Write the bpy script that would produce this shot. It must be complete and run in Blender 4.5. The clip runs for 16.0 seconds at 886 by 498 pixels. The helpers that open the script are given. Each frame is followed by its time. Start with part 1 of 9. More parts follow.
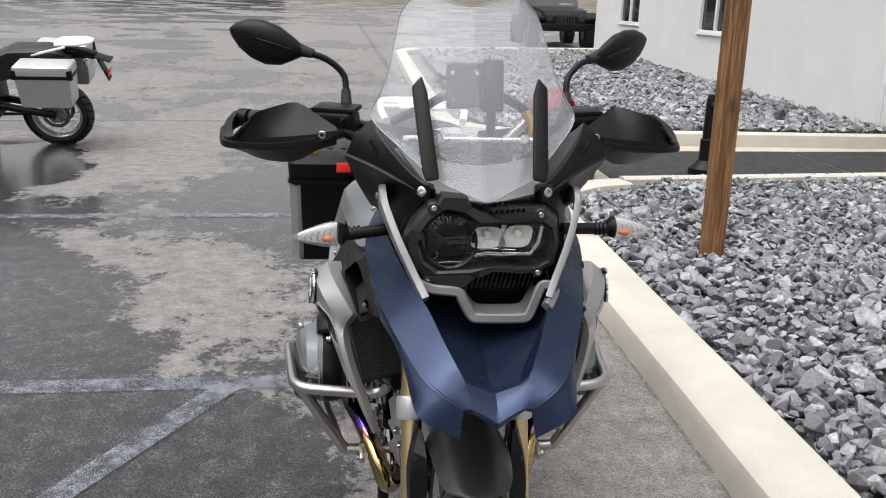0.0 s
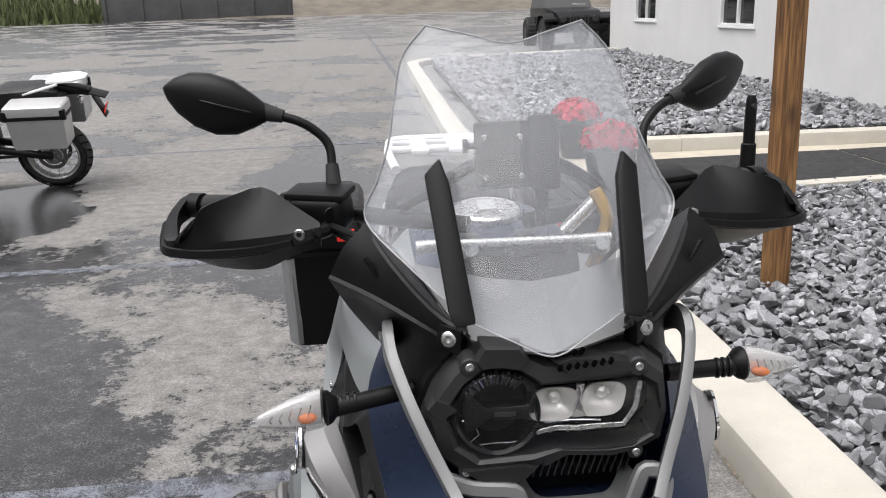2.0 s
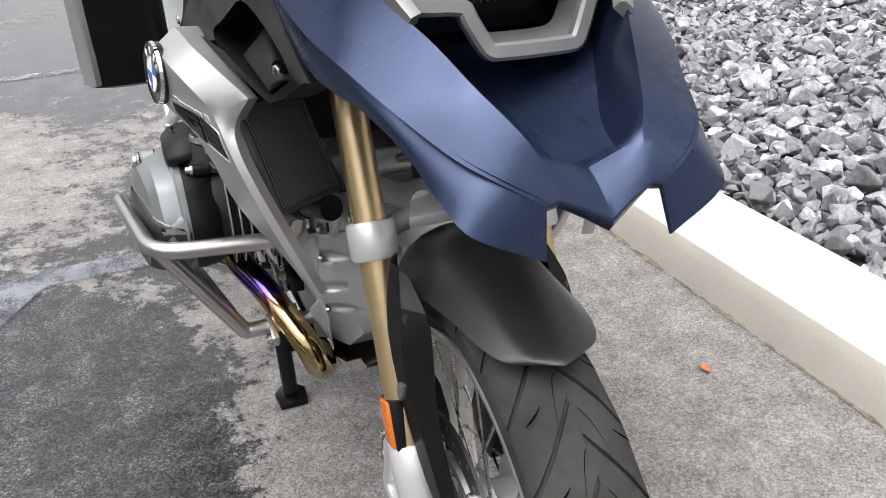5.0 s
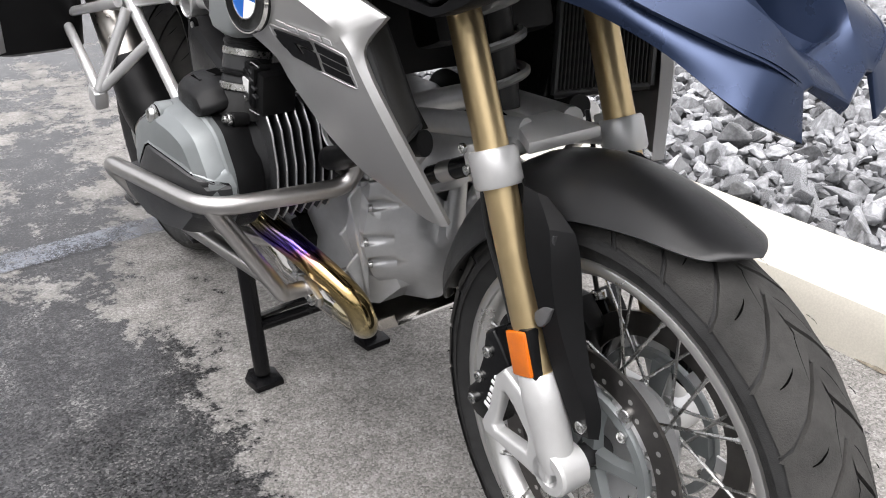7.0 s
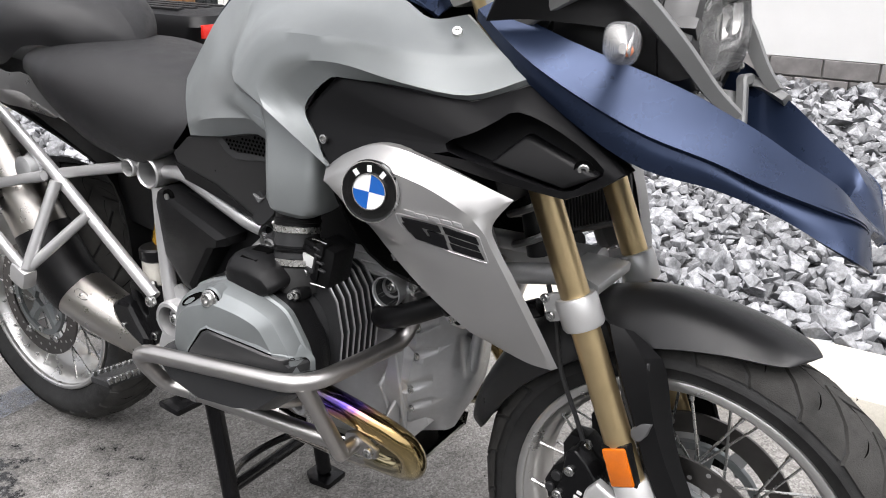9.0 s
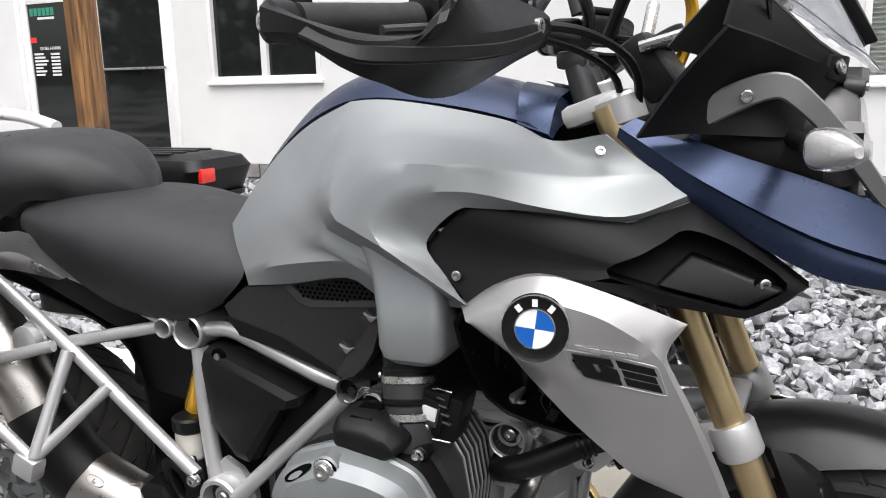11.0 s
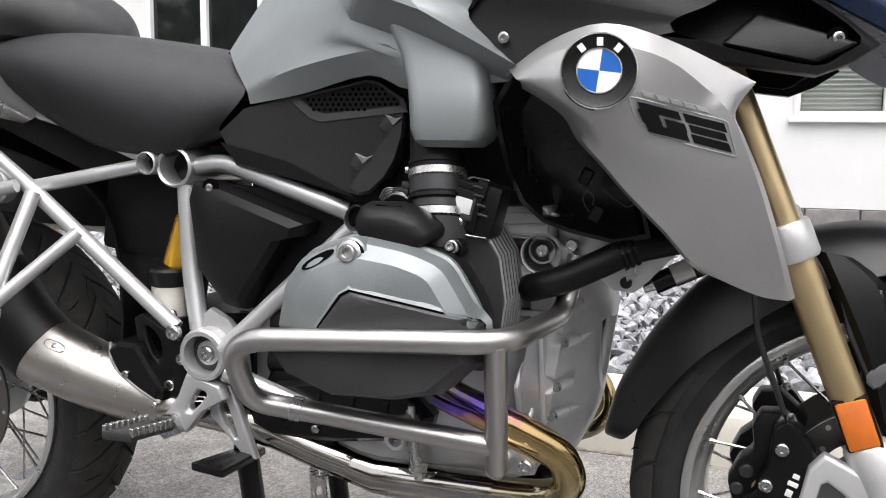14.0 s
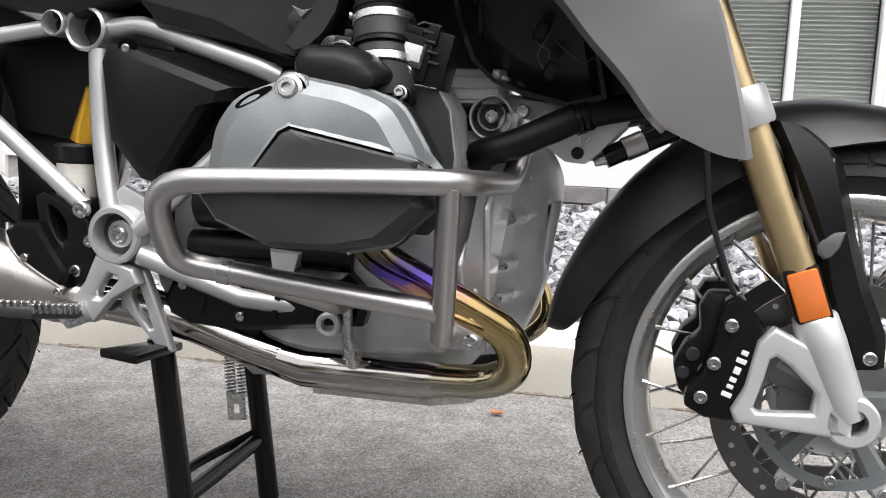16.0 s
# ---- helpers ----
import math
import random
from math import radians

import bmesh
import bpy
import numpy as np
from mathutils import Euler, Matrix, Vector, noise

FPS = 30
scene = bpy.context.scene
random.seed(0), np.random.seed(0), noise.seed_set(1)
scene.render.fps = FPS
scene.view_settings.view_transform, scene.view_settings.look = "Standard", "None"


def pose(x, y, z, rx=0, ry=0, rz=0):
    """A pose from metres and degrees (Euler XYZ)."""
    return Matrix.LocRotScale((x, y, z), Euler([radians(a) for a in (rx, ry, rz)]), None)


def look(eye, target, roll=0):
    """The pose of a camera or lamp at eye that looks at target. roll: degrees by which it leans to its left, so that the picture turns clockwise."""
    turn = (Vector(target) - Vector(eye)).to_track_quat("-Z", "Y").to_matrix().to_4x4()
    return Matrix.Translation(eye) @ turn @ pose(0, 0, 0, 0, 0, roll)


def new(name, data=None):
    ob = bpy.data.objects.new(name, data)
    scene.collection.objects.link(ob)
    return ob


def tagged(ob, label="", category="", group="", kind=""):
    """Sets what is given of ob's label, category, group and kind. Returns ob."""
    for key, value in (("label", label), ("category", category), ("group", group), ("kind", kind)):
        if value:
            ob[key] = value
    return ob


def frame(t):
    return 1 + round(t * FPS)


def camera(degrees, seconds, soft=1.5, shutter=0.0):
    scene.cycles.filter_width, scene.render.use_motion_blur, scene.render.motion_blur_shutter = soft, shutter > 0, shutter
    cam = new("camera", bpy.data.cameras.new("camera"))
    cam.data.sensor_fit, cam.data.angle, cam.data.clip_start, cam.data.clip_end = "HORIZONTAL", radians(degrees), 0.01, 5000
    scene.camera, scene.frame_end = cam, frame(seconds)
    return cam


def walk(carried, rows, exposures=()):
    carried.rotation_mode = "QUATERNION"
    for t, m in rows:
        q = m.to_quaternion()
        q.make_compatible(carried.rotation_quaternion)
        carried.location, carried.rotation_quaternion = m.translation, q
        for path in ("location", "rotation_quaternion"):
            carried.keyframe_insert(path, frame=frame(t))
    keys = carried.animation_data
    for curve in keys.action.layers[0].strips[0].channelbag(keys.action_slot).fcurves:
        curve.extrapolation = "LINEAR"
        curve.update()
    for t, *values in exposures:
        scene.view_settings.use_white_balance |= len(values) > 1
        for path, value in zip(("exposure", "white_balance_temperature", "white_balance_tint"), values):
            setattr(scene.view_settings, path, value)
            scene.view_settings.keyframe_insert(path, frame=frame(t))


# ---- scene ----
cam = camera(55.6, 16.0, 1.0)
PATH = [
    (0, (-0.209, -1.341, 1.433), (-0.019, 0.567, 0.867), 1.6),
    (0.5, (-0.223, -1.178, 1.447), (-0.093, 0.736, 0.88), 0.3),
    (1, (-0.233, -1.039, 1.451), (-0.105, 0.875, 0.884), -0.9),
    (1.5, (-0.199, -0.904, 1.458), (-0.053, 1.008, 0.891), -1.7),
    (2, (-0.173, -0.79, 1.466), (-0.035, 1.128, 0.914), -1.9),
    (2.5, (-0.181, -0.701, 1.435), (0.001, 1.21, 0.876), -2.0),
    (3, (-0.207, -0.645, 1.37), (0.072, 1.238, 0.757), -1.7),
    (3.5, (-0.243, -0.631, 1.305), (0.135, 1.199, 0.593), -0.8),
    (4, (-0.269, -0.653, 1.229), (0.164, 1.127, 0.427), -0.4),
    (4.5, (-0.303, -0.692, 1.15), (0.201, 1.035, 0.277), -1.6),
    (5, (-0.35, -0.727, 1.101), (0.272, 0.952, 0.21), -2.7),
    (7.5, (-0.823, -0.471, 1.018), (0.342, 0.884, 0.121), 1.4),
    (8, (-0.938, -0.392, 1.029), (0.328, 0.872, 0.134), 1.7),
    (8.5, (-1.057, -0.315, 1.048), (0.377, 0.794, 0.203), 1.5),
    (9, (-1.09, -0.247, 1.142), (0.495, 0.752, 0.442), 1.0),
    (9.5, (-1.142, -0.14, 1.234), (0.564, 0.747, 0.683), 0.7),
    (12, (-1.168, 0.137, 1.033), (0.645, 0.873, 0.622), -2.6),
    (12.5, (-1.179, 0.141, 1.007), (0.644, 0.834, 0.561), -2.9),
    (13, (-1.166, 0.164, 0.935), (0.676, 0.833, 0.536), -1.8),
    (13.5, (-1.167, 0.191, 0.848), (0.699, 0.841, 0.542), -0.4),
    (14, (-1.167, 0.225, 0.78), (0.717, 0.848, 0.527), 0.7),
    (14.5, (-1.184, 0.247, 0.736), (0.718, 0.831, 0.535), 1.3),
    (15, (-1.161, 0.265, 0.682), (0.764, 0.778, 0.504), 1.3),
    (15.5, (-1.137, 0.273, 0.644), (0.8, 0.725, 0.44), 1.9),
    (16, (-1.133, 0.276, 0.617), (0.809, 0.684, 0.364), 2.6),
]
EXPOSURES = [(0, 0.8), (2.5, 0.8), (3.5, 0.97), (4.5, 1.33), (5, 1.35), (7.5, 1.52), (8.5, 1.52), (9.5, 1.32), (12, 1.36), (13, 1.46), (14.5, 1.48), (16, 1.52)]
walk(cam, [(t, look(eye, target, roll)) for t, eye, target, roll in PATH], [(t, stops, 6500, 13) for t, stops in EXPOSURES])

# ---- light ----
world = bpy.data.worlds.new("world")
scene.world = world
world.use_nodes = True
wn = world.node_tree.nodes
wl = world.node_tree.links
sky = wn.new("ShaderNodeTexSky")
sky.sky_type, sky.sun_disc = "NISHITA", False
SUN_UP, SUN_TURN = radians(72), radians(235)
sky.sun_elevation, sky.sun_rotation = SUN_UP, SUN_TURN
sky.air_density, sky.dust_density, sky.ozone_density = 1.0, 4.0, 1.0
cloud = wn.new("ShaderNodeHueSaturation")  # cloud cover takes the blue out
cloud.inputs["Saturation"].default_value = 0.12
wl.new(sky.outputs[0], cloud.inputs["Color"])
wl.new(cloud.outputs[0], wn["Background"].inputs[0])
wn["Background"].inputs[1].default_value = 0.12
sun = new("sun", bpy.data.lights.new("sun", "SUN"))
sun.data.energy, sun.data.angle, sun.data.color = 1.5, radians(75), (1.0, 0.99, 0.97)
sun.matrix_world = look((0, 0, 20), (20 * math.sin(SUN_TURN) * -0.32, 20 * math.cos(SUN_TURN) * -0.32, 0))


# ---- materials ----
def nodes_of(name):
    m = bpy.data.materials.new(name)
    m.use_nodes = True
    return m, m.node_tree.nodes, m.node_tree.links, m.node_tree.nodes["Principled BSDF"]


def noise_node(n, l, scale, detail=5, rough=0.6, coord="Object"):
    c = n.new("ShaderNodeTexCoord")
    t = n.new("ShaderNodeTexNoise")
    t.inputs["Scale"].default_value, t.inputs["Detail"].default_value, t.inputs["Roughness"].default_value = scale, detail, rough
    l.new(c.outputs[coord], t.inputs["Vector"])
    return t


def ramp_node(n, l, source, stops):
    r = n.new("ShaderNodeValToRGB")
    r.color_ramp.elements[0].position, r.color_ramp.elements[0].color = stops[0][0], (*stops[0][1], 1)
    r.color_ramp.elements[1].position, r.color_ramp.elements[1].color = stops[-1][0], (*stops[-1][1], 1)
    for at, col in stops[1:-1]:
        r.color_ramp.elements.new(at).color = (*col, 1)
    l.new(source, r.inputs[0])
    return r


def degrees_of(a):
    return math.degrees(a)


def grey(v):
    return (v, v, v)


def mat(name, col, rough=0.5, metal=0.0, var=0.12, scale=12, bump=0.0, bscale=300, spec=0.5, coat=0.0, fleck=0.0, per=None):
    """A surface with soft mottling, uneven gloss and fine relief. per: how much whole pieces differ."""
    m, n, l, p = nodes_of(name)
    a = noise_node(n, l, scale)
    lo, hi = [c * (1 - var) for c in col], [min(1, c * (1 + var)) for c in col]
    c = ramp_node(n, l, a.outputs[0], [(0.3, lo), (0.7, hi)])
    out = c.outputs[0]
    b = noise_node(n, l, bscale, 3)
    if fleck:
        mix = n.new("ShaderNodeMix")
        mix.data_type, mix.blend_type = "RGBA", "MULTIPLY"
        mix.inputs["Factor"].default_value = fleck
        l.new(out, mix.inputs["A"])
        f = ramp_node(n, l, b.outputs[0], [(0.35, grey(0.45)), (0.65, grey(1.4))])
        l.new(f.outputs[0], mix.inputs["B"])
        out = mix.outputs["Result"]
    if per:
        info = n.new("ShaderNodeObjectInfo") if per[0] == "object" else n.new("ShaderNodeNewGeometry")
        f = ramp_node(n, l, info.outputs["Random" if per[0] == "object" else "Random Per Island"], [(0, grey(1 - per[1])), (1, grey(1 + per[1]))])
        mix = n.new("ShaderNodeMix")
        mix.data_type, mix.blend_type = "RGBA", "MULTIPLY"
        mix.inputs["Factor"].default_value = 1
        l.new(out, mix.inputs["A"])
        l.new(f.outputs[0], mix.inputs["B"])
        out = mix.outputs["Result"]
    l.new(out, p.inputs["Base Color"])
    r = n.new("ShaderNodeMapRange")
    r.inputs["From Min"].default_value, r.inputs["From Max"].default_value = 0.3, 0.7
    r.inputs["To Min"].default_value, r.inputs["To Max"].default_value = max(0.02, rough * 0.85), min(1, rough * 1.15)
    l.new(noise_node(n, l, scale * 3).outputs[0], r.inputs["Value"])
    l.new(r.outputs[0], p.inputs["Roughness"])
    p.inputs["Metallic"].default_value = metal
    p.inputs["Specular IOR Level"].default_value = spec
    p.inputs["Coat Weight"].default_value = coat
    p.inputs["Coat Roughness"].default_value = 0.15
    if bump:
        u = n.new("ShaderNodeBump")
        u.inputs["Strength"].default_value, u.inputs["Distance"].default_value = bump, 0.002
        l.new(b.outputs[0], u.inputs["Height"])
        l.new(u.outputs[0], p.inputs["Normal"])
    return m


# matte near-black that paints the shade inside holes, gaps and grooves
M_HOLE_SHADE = mat("hole_shade_black", (0.003, 0.003, 0.003), 0.9, 0, 0.1, 10, 0, 300, 0.0)
M_FENDER = mat("black_grey_moulded_plastic", (0.018, 0.018, 0.0185), 0.32, 0, 0.12, 10, 0.12, 1400, 0.5)
M_TANK = mat("graphite_satin_paint", (0.225, 0.24, 0.242), 0.42, 0.35, 0.05, 6, 0.05, 900)
M_BLUE = mat("dark_blue_satin_paint", (0.02, 0.032, 0.068), 0.29, 0.6, 0.08, 8, 0.04, 900)
M_SILVER = mat("brushed_silver_paint", (0.42, 0.42, 0.42), 0.3, 0.85, 0.05, 8, 0.06, 700)
M_SHROUD = mat("silver_satin_paint", (0.44, 0.436, 0.43), 0.4, 0.75, 0.04, 7, 0.05, 900)
M_FRAME = mat("silver_frame_paint", (0.5, 0.5, 0.5), 0.34, 0.6, 0.06, 15, 0.06, 500)
M_CAST = mat("cast_silver_paint", (0.5, 0.505, 0.51), 0.38, 0.5, 0.1, 25, 0.15, 500)
M_HEAD = mat("grey_green_cast_paint", (0.2, 0.215, 0.218), 0.42, 0.5, 0.06, 15, 0.12, 500)
M_WHITE_CAST = mat("light_alloy_paint", (0.57, 0.57, 0.565), 0.36, 0.45, 0.05, 20, 0.08, 500)
M_BLACK = mat("black_textured_plastic", (0.006, 0.006, 0.0064), 0.37, 0, 0.2, 10, 0.2, 1400, 0.2)
M_BLACK_SMOOTH = mat("black_satin_plastic", (0.005, 0.005, 0.0055), 0.24, 0, 0.15, 10, 0.03, 900, 0.25)
M_FIN = mat("dark_cast_fins", (0.55, 0.55, 0.55), 0.35, 0.8, 0.12, 25, 0.15, 500)
M_INTAKE = mat("black_moulded_intake", (0.006, 0.006, 0.0065), 0.42, 0, 0.2, 10, 0.15, 1400, 0.12)
M_RADFIN = mat("radiator_fins", (0.06, 0.06, 0.059), 0.4, 0.6, 0.12, 30)
M_DARK = mat("dark_grey_plastic", (0.026, 0.0265, 0.0275), 0.38, 0, 0.15, 12, 0.2, 1200, 0.45)
M_GUARD = mat("grey_bracket_plastic", (0.21, 0.213, 0.212), 0.4, 0.4, 0.06, 10, 0.12, 1200)
M_FACE = mat("dark_grey_moulding", (0.1, 0.1, 0.102), 0.42, 0.2, 0.06, 10, 0.12, 1200)
M_SEAT = mat("black_vinyl", (0.014, 0.014, 0.015), 0.45, 0, 0.12, 10, 0.3, 1600, 0.36)
M_RUBBER = mat("tyre_rubber", (0.02, 0.02, 0.02), 0.68, 0, 0.4, 18, 0.3, 700, 0.4)
M_TREAD = mat("dusty_tread_rubber", (0.036, 0.035, 0.033), 0.8, 0, 0.4, 14, 0.4, 500, 0.3)
M_PIPE = mat("polished_exhaust_pipe", (0.46, 0.44, 0.41), 0.08, 1, 0.05, 20, 0.02, 500)
M_GOLD = mat("gold_anodised", (0.62, 0.48, 0.27), 0.34, 0.9, 0.06, 20, 0.03, 600)
M_STEEL = mat("polished_steel", (0.5, 0.5, 0.49), 0.27, 1, 0.05, 20, 0.02, 500)
M_BAR = mat("brushed_stainless", (0.5, 0.485, 0.47), 0.33, 1, 0.03, 30, 0.02, 900)
M_CHROME = mat("chrome", (0.75, 0.75, 0.75), 0.08, 1, 0.03)
M_MUFFLER = mat("satin_muffler_steel", (0.5, 0.475, 0.44), 0.3, 1, 0.06, 12, 0.08, 900)
M_RIM = mat("silver_rim", (0.58, 0.575, 0.56), 0.3, 0.85, 0.04, 8)
M_ZINC = mat("bright_zinc", (0.62, 0.61, 0.59), 0.28, 0.9, 0.06, 60)
M_DISC = mat("brake_disc_steel", (0.15, 0.143, 0.137), 0.38, 1, 0.1, 40, 0.1, 300)
M_ORANGE = mat("orange_reflector", (0.64, 0.145, 0.003), 0.18, 0, 0.1, 60, 0.5, 1500, coat=0.5)
M_AMBER = mat("amber_plastic", (0.62, 0.17, 0.05), 0.2, 0, 0.3, 90)
M_FACET = mat("faceted_indicator_reflector", (0.6, 0.6, 0.6), 0.18, 1, 0.3, 160, 1.0, 190)
M_RED = mat("red_reflector", (0.75, 0.03, 0.02), 0.2, 0, 0.1, 80, coat=0.5)
M_YELLOW = mat("yellow_anodised", (0.75, 0.42, 0.04), 0.25, 0.7, 0.08)
M_WHITE = mat("white_plastic", (0.8, 0.8, 0.79), 0.35, 0, 0.04, 15)
M_LABEL_BLUE = mat("roundel_blue", (0.006, 0.1, 0.42), 0.2, 0, 0.03, coat=0.2)
M_LABEL_BLACK = mat("roundel_black", (0.006, 0.006, 0.006), 0.25, 0, 0.05, spec=0.25, coat=0.15)
M_RES = mat("cloudy_reservoir_plastic", (0.55, 0.53, 0.48), 0.35, 0, 0.12, 30)
M_WALL = mat("white_painted_render", (0.72, 0.72, 0.71), 0.75, 0, 0.05, 1.2, 0.4, 60)
M_TRIM = mat("white_window_frame", (0.82, 0.82, 0.81), 0.4, 0, 0.03, 6)
M_BRICK = mat("grey_foundation_brick", (0.2, 0.19, 0.185), 0.85, 0, 0.25, 8, 0.6, 90, per=("object", 0.25))
M_MORTAR = mat("mortar", (0.32, 0.31, 0.3), 0.9, 0, 0.15, 20, 0.5, 120)
M_KERB = mat("cream_painted_concrete", (0.5, 0.475, 0.415), 0.7, 0, 0.1, 3.5, 0.2, 220, fleck=0.12)
M_CONCRETE = mat("tan_concrete", (0.45, 0.41, 0.33), 0.8, 0, 0.12, 4, 0.35, 160)
M_MAT = mat("black_walkway", (0.02, 0.02, 0.0205), 0.75, 0, 0.25, 5, 0.5, 200)
M_STONE = mat("grey_slate_chippings", (0.235, 0.24, 0.25), 0.6, 0, 0.5, 22, 0.8, 90, fleck=0.45, per=("island", 0.5))
M_STONE_OB = mat("grey_slate_stone", (0.235, 0.24, 0.25), 0.6, 0, 0.5, 22, 0.8, 90, fleck=0.45, per=("object", 0.5))
M_SOIL = mat("dark_gravel_bed", (0.05, 0.05, 0.052), 0.9, 0, 0.4, 20, 0.8, 60)
M_GLASS_DARK = mat("dark_window_pane", (0.012, 0.014, 0.014), 0.04, 0, 0.1, 2)
M_BLIND = mat("pale_blind", (0.5, 0.53, 0.5), 0.6, 0, 0.05, 8)
M_LEAF = mat("dull_grass", (0.08, 0.1, 0.035), 0.7, 0, 0.35, 1.5, per=("island", 0.4))
M_FENCE = mat("dark_grey_wall", (0.075, 0.076, 0.078), 0.8, 0, 0.15, 0.8)
M_EARTH = mat("brown_bank", (0.13, 0.115, 0.09), 0.9, 0, 0.35, 0.6, 0.6, 8)
M_FLOWER = mat("red_petals", (0.55, 0.02, 0.05), 0.6, 0, 0.3, 40, per=("island", 0.4))
M_ALU = mat("aluminium_case", (0.6, 0.6, 0.6), 0.35, 0.8, 0.06, 5, 0.05, 300)
M_GREEN_SIGN = mat("green_lettering", (0.03, 0.25, 0.16), 0.5)
M_PLATE = mat("bright_label", (0.85, 0.85, 0.84), 0.3, 0.2, 0.03)


def wood():
    """Stained pine: long grain, dark checks and a few round knots."""
    m, n, l, p = nodes_of("stained_pine_post")
    c = n.new("ShaderNodeTexCoord")
    mp = n.new("ShaderNodeMapping")
    mp.inputs["Scale"].default_value = (9, 9, 0.5)
    l.new(c.outputs["Object"], mp.inputs[0])
    a = n.new("ShaderNodeTexNoise")
    a.inputs["Scale"].default_value, a.inputs["Detail"].default_value, a.inputs["Distortion"].default_value = 5.5, 9, 0.8
    l.new(mp.outputs[0], a.inputs["Vector"])
    crack = n.new("ShaderNodeTexNoise")
    crack.inputs["Scale"].default_value, crack.inputs["Detail"].default_value = 11, 3
    l.new(mp.outputs[0], crack.inputs["Vector"])
    mp2 = n.new("ShaderNodeMapping")
    mp2.inputs["Scale"].default_value = (7, 7, 3.2)
    l.new(c.outputs["Object"], mp2.inputs[0])
    knot = n.new("ShaderNodeTexVoronoi")
    knot.inputs["Scale"].default_value = 1.0
    l.new(mp2.outputs[0], knot.inputs["Vector"])
    kr = ramp_node(n, l, knot.outputs["Distance"], [(0.08, grey(0.32)), (0.2, grey(0.75)), (0.34, grey(1.0))])
    cr = ramp_node(n, l, crack.outputs[0], [(0.3, grey(0.35)), (0.4, grey(1.0))])
    r = ramp_node(n, l, a.outputs[0], [(0.32, (0.075, 0.034, 0.012)), (0.5, (0.19, 0.092, 0.032)), (0.68, (0.33, 0.175, 0.066))])
    out = r.outputs[0]
    for f in (kr, cr):
        mix = n.new("ShaderNodeMix")
        mix.data_type, mix.blend_type = "RGBA", "MULTIPLY"
        mix.inputs["Factor"].default_value = 1
        l.new(out, mix.inputs["A"])
        l.new(f.outputs[0], mix.inputs["B"])
        out = mix.outputs["Result"]
    l.new(out, p.inputs["Base Color"])
    p.inputs["Roughness"].default_value = 0.6
    u = n.new("ShaderNodeBump")
    u.inputs["Strength"].default_value, u.inputs["Distance"].default_value = 0.5, 0.004
    l.new(cr.outputs[0], u.inputs["Height"])
    l.new(u.outputs[0], p.inputs["Normal"])
    return m


M_WOOD = wood()


def titanium():
    """Header pipe, blued and straw-coloured by heat along its length."""
    m, n, l, p = nodes_of("heat_tinted_header")
    c = n.new("ShaderNodeTexCoord")
    s = n.new("ShaderNodeSeparateXYZ")
    l.new(c.outputs["Object"], s.inputs[0])
    a = noise_node(n, l, 25)
    k = n.new("ShaderNodeMath")
    k.operation = "MULTIPLY_ADD"
    k.inputs[1].default_value = 0.05
    l.new(a.outputs[0], k.inputs[0])
    l.new(s.outputs["Z"], k.inputs[2])
    r = n.new("ShaderNodeMapRange")
    r.inputs["From Min"].default_value, r.inputs["From Max"].default_value = 0.33, 0.53
    l.new(k.outputs[0], r.inputs["Value"])
    g = ramp_node(n, l, r.outputs[0], [(0.0, (0.42, 0.41, 0.38)), (0.15, (0.42, 0.36, 0.22)), (0.45, (0.44, 0.33, 0.15)), (0.68, (0.52, 0.36, 0.16)), (0.74, (0.45, 0.2, 0.22)), (0.79, (0.11, 0.07, 0.42)), (0.85, (0.09, 0.06, 0.2)), (0.91, (0.12, 0.1, 0.07)), (1.0, (0.3, 0.25, 0.14))])
    l.new(g.outputs[0], p.inputs["Base Color"])
    p.inputs["Metallic"].default_value, p.inputs["Roughness"].default_value = 1, 0.13
    return m


M_TI = titanium()


def glass(name, col, rough=0.02, thin=0.9, gloss=0.5):
    """Thin clear sheet: mostly see-through, with a gloss."""
    m, n, l, p = nodes_of(name)
    t = n.new("ShaderNodeBsdfTransparent")
    t.inputs[0].default_value = (*col, 1)
    g = n.new("ShaderNodeBsdfGlossy")
    g.inputs["Roughness"].default_value = rough
    f = n.new("ShaderNodeFresnel")
    f.inputs[0].default_value = 1.5
    k = n.new("ShaderNodeMath")
    k.operation = "MULTIPLY_ADD"
    k.inputs[1].default_value, k.inputs[2].default_value = gloss, 0.0
    l.new(f.outputs[0], k.inputs[0])
    x = n.new("ShaderNodeMixShader")
    l.new(k.outputs[0], x.inputs[0])
    l.new(t.outputs[0], x.inputs[1])
    l.new(g.outputs[0], x.inputs[2])
    d = n.new("ShaderNodeBsdfDiffuse")
    d.inputs[0].default_value = (0.75, 0.77, 0.8, 1)
    y = n.new("ShaderNodeMixShader")
    a = noise_node(n, l, 7)
    r = n.new("ShaderNodeMapRange")
    r.inputs["To Min"].default_value, r.inputs["To Max"].default_value = (1 - thin) * 0.6, (1 - thin) * 1.4
    l.new(a.outputs[0], r.inputs["Value"])
    l.new(r.outputs[0], y.inputs[0])
    l.new(x.outputs[0], y.inputs[1])
    l.new(d.outputs[0], y.inputs[2])
    l.new(y.outputs[0], n["Material Output"].inputs[0])
    return m


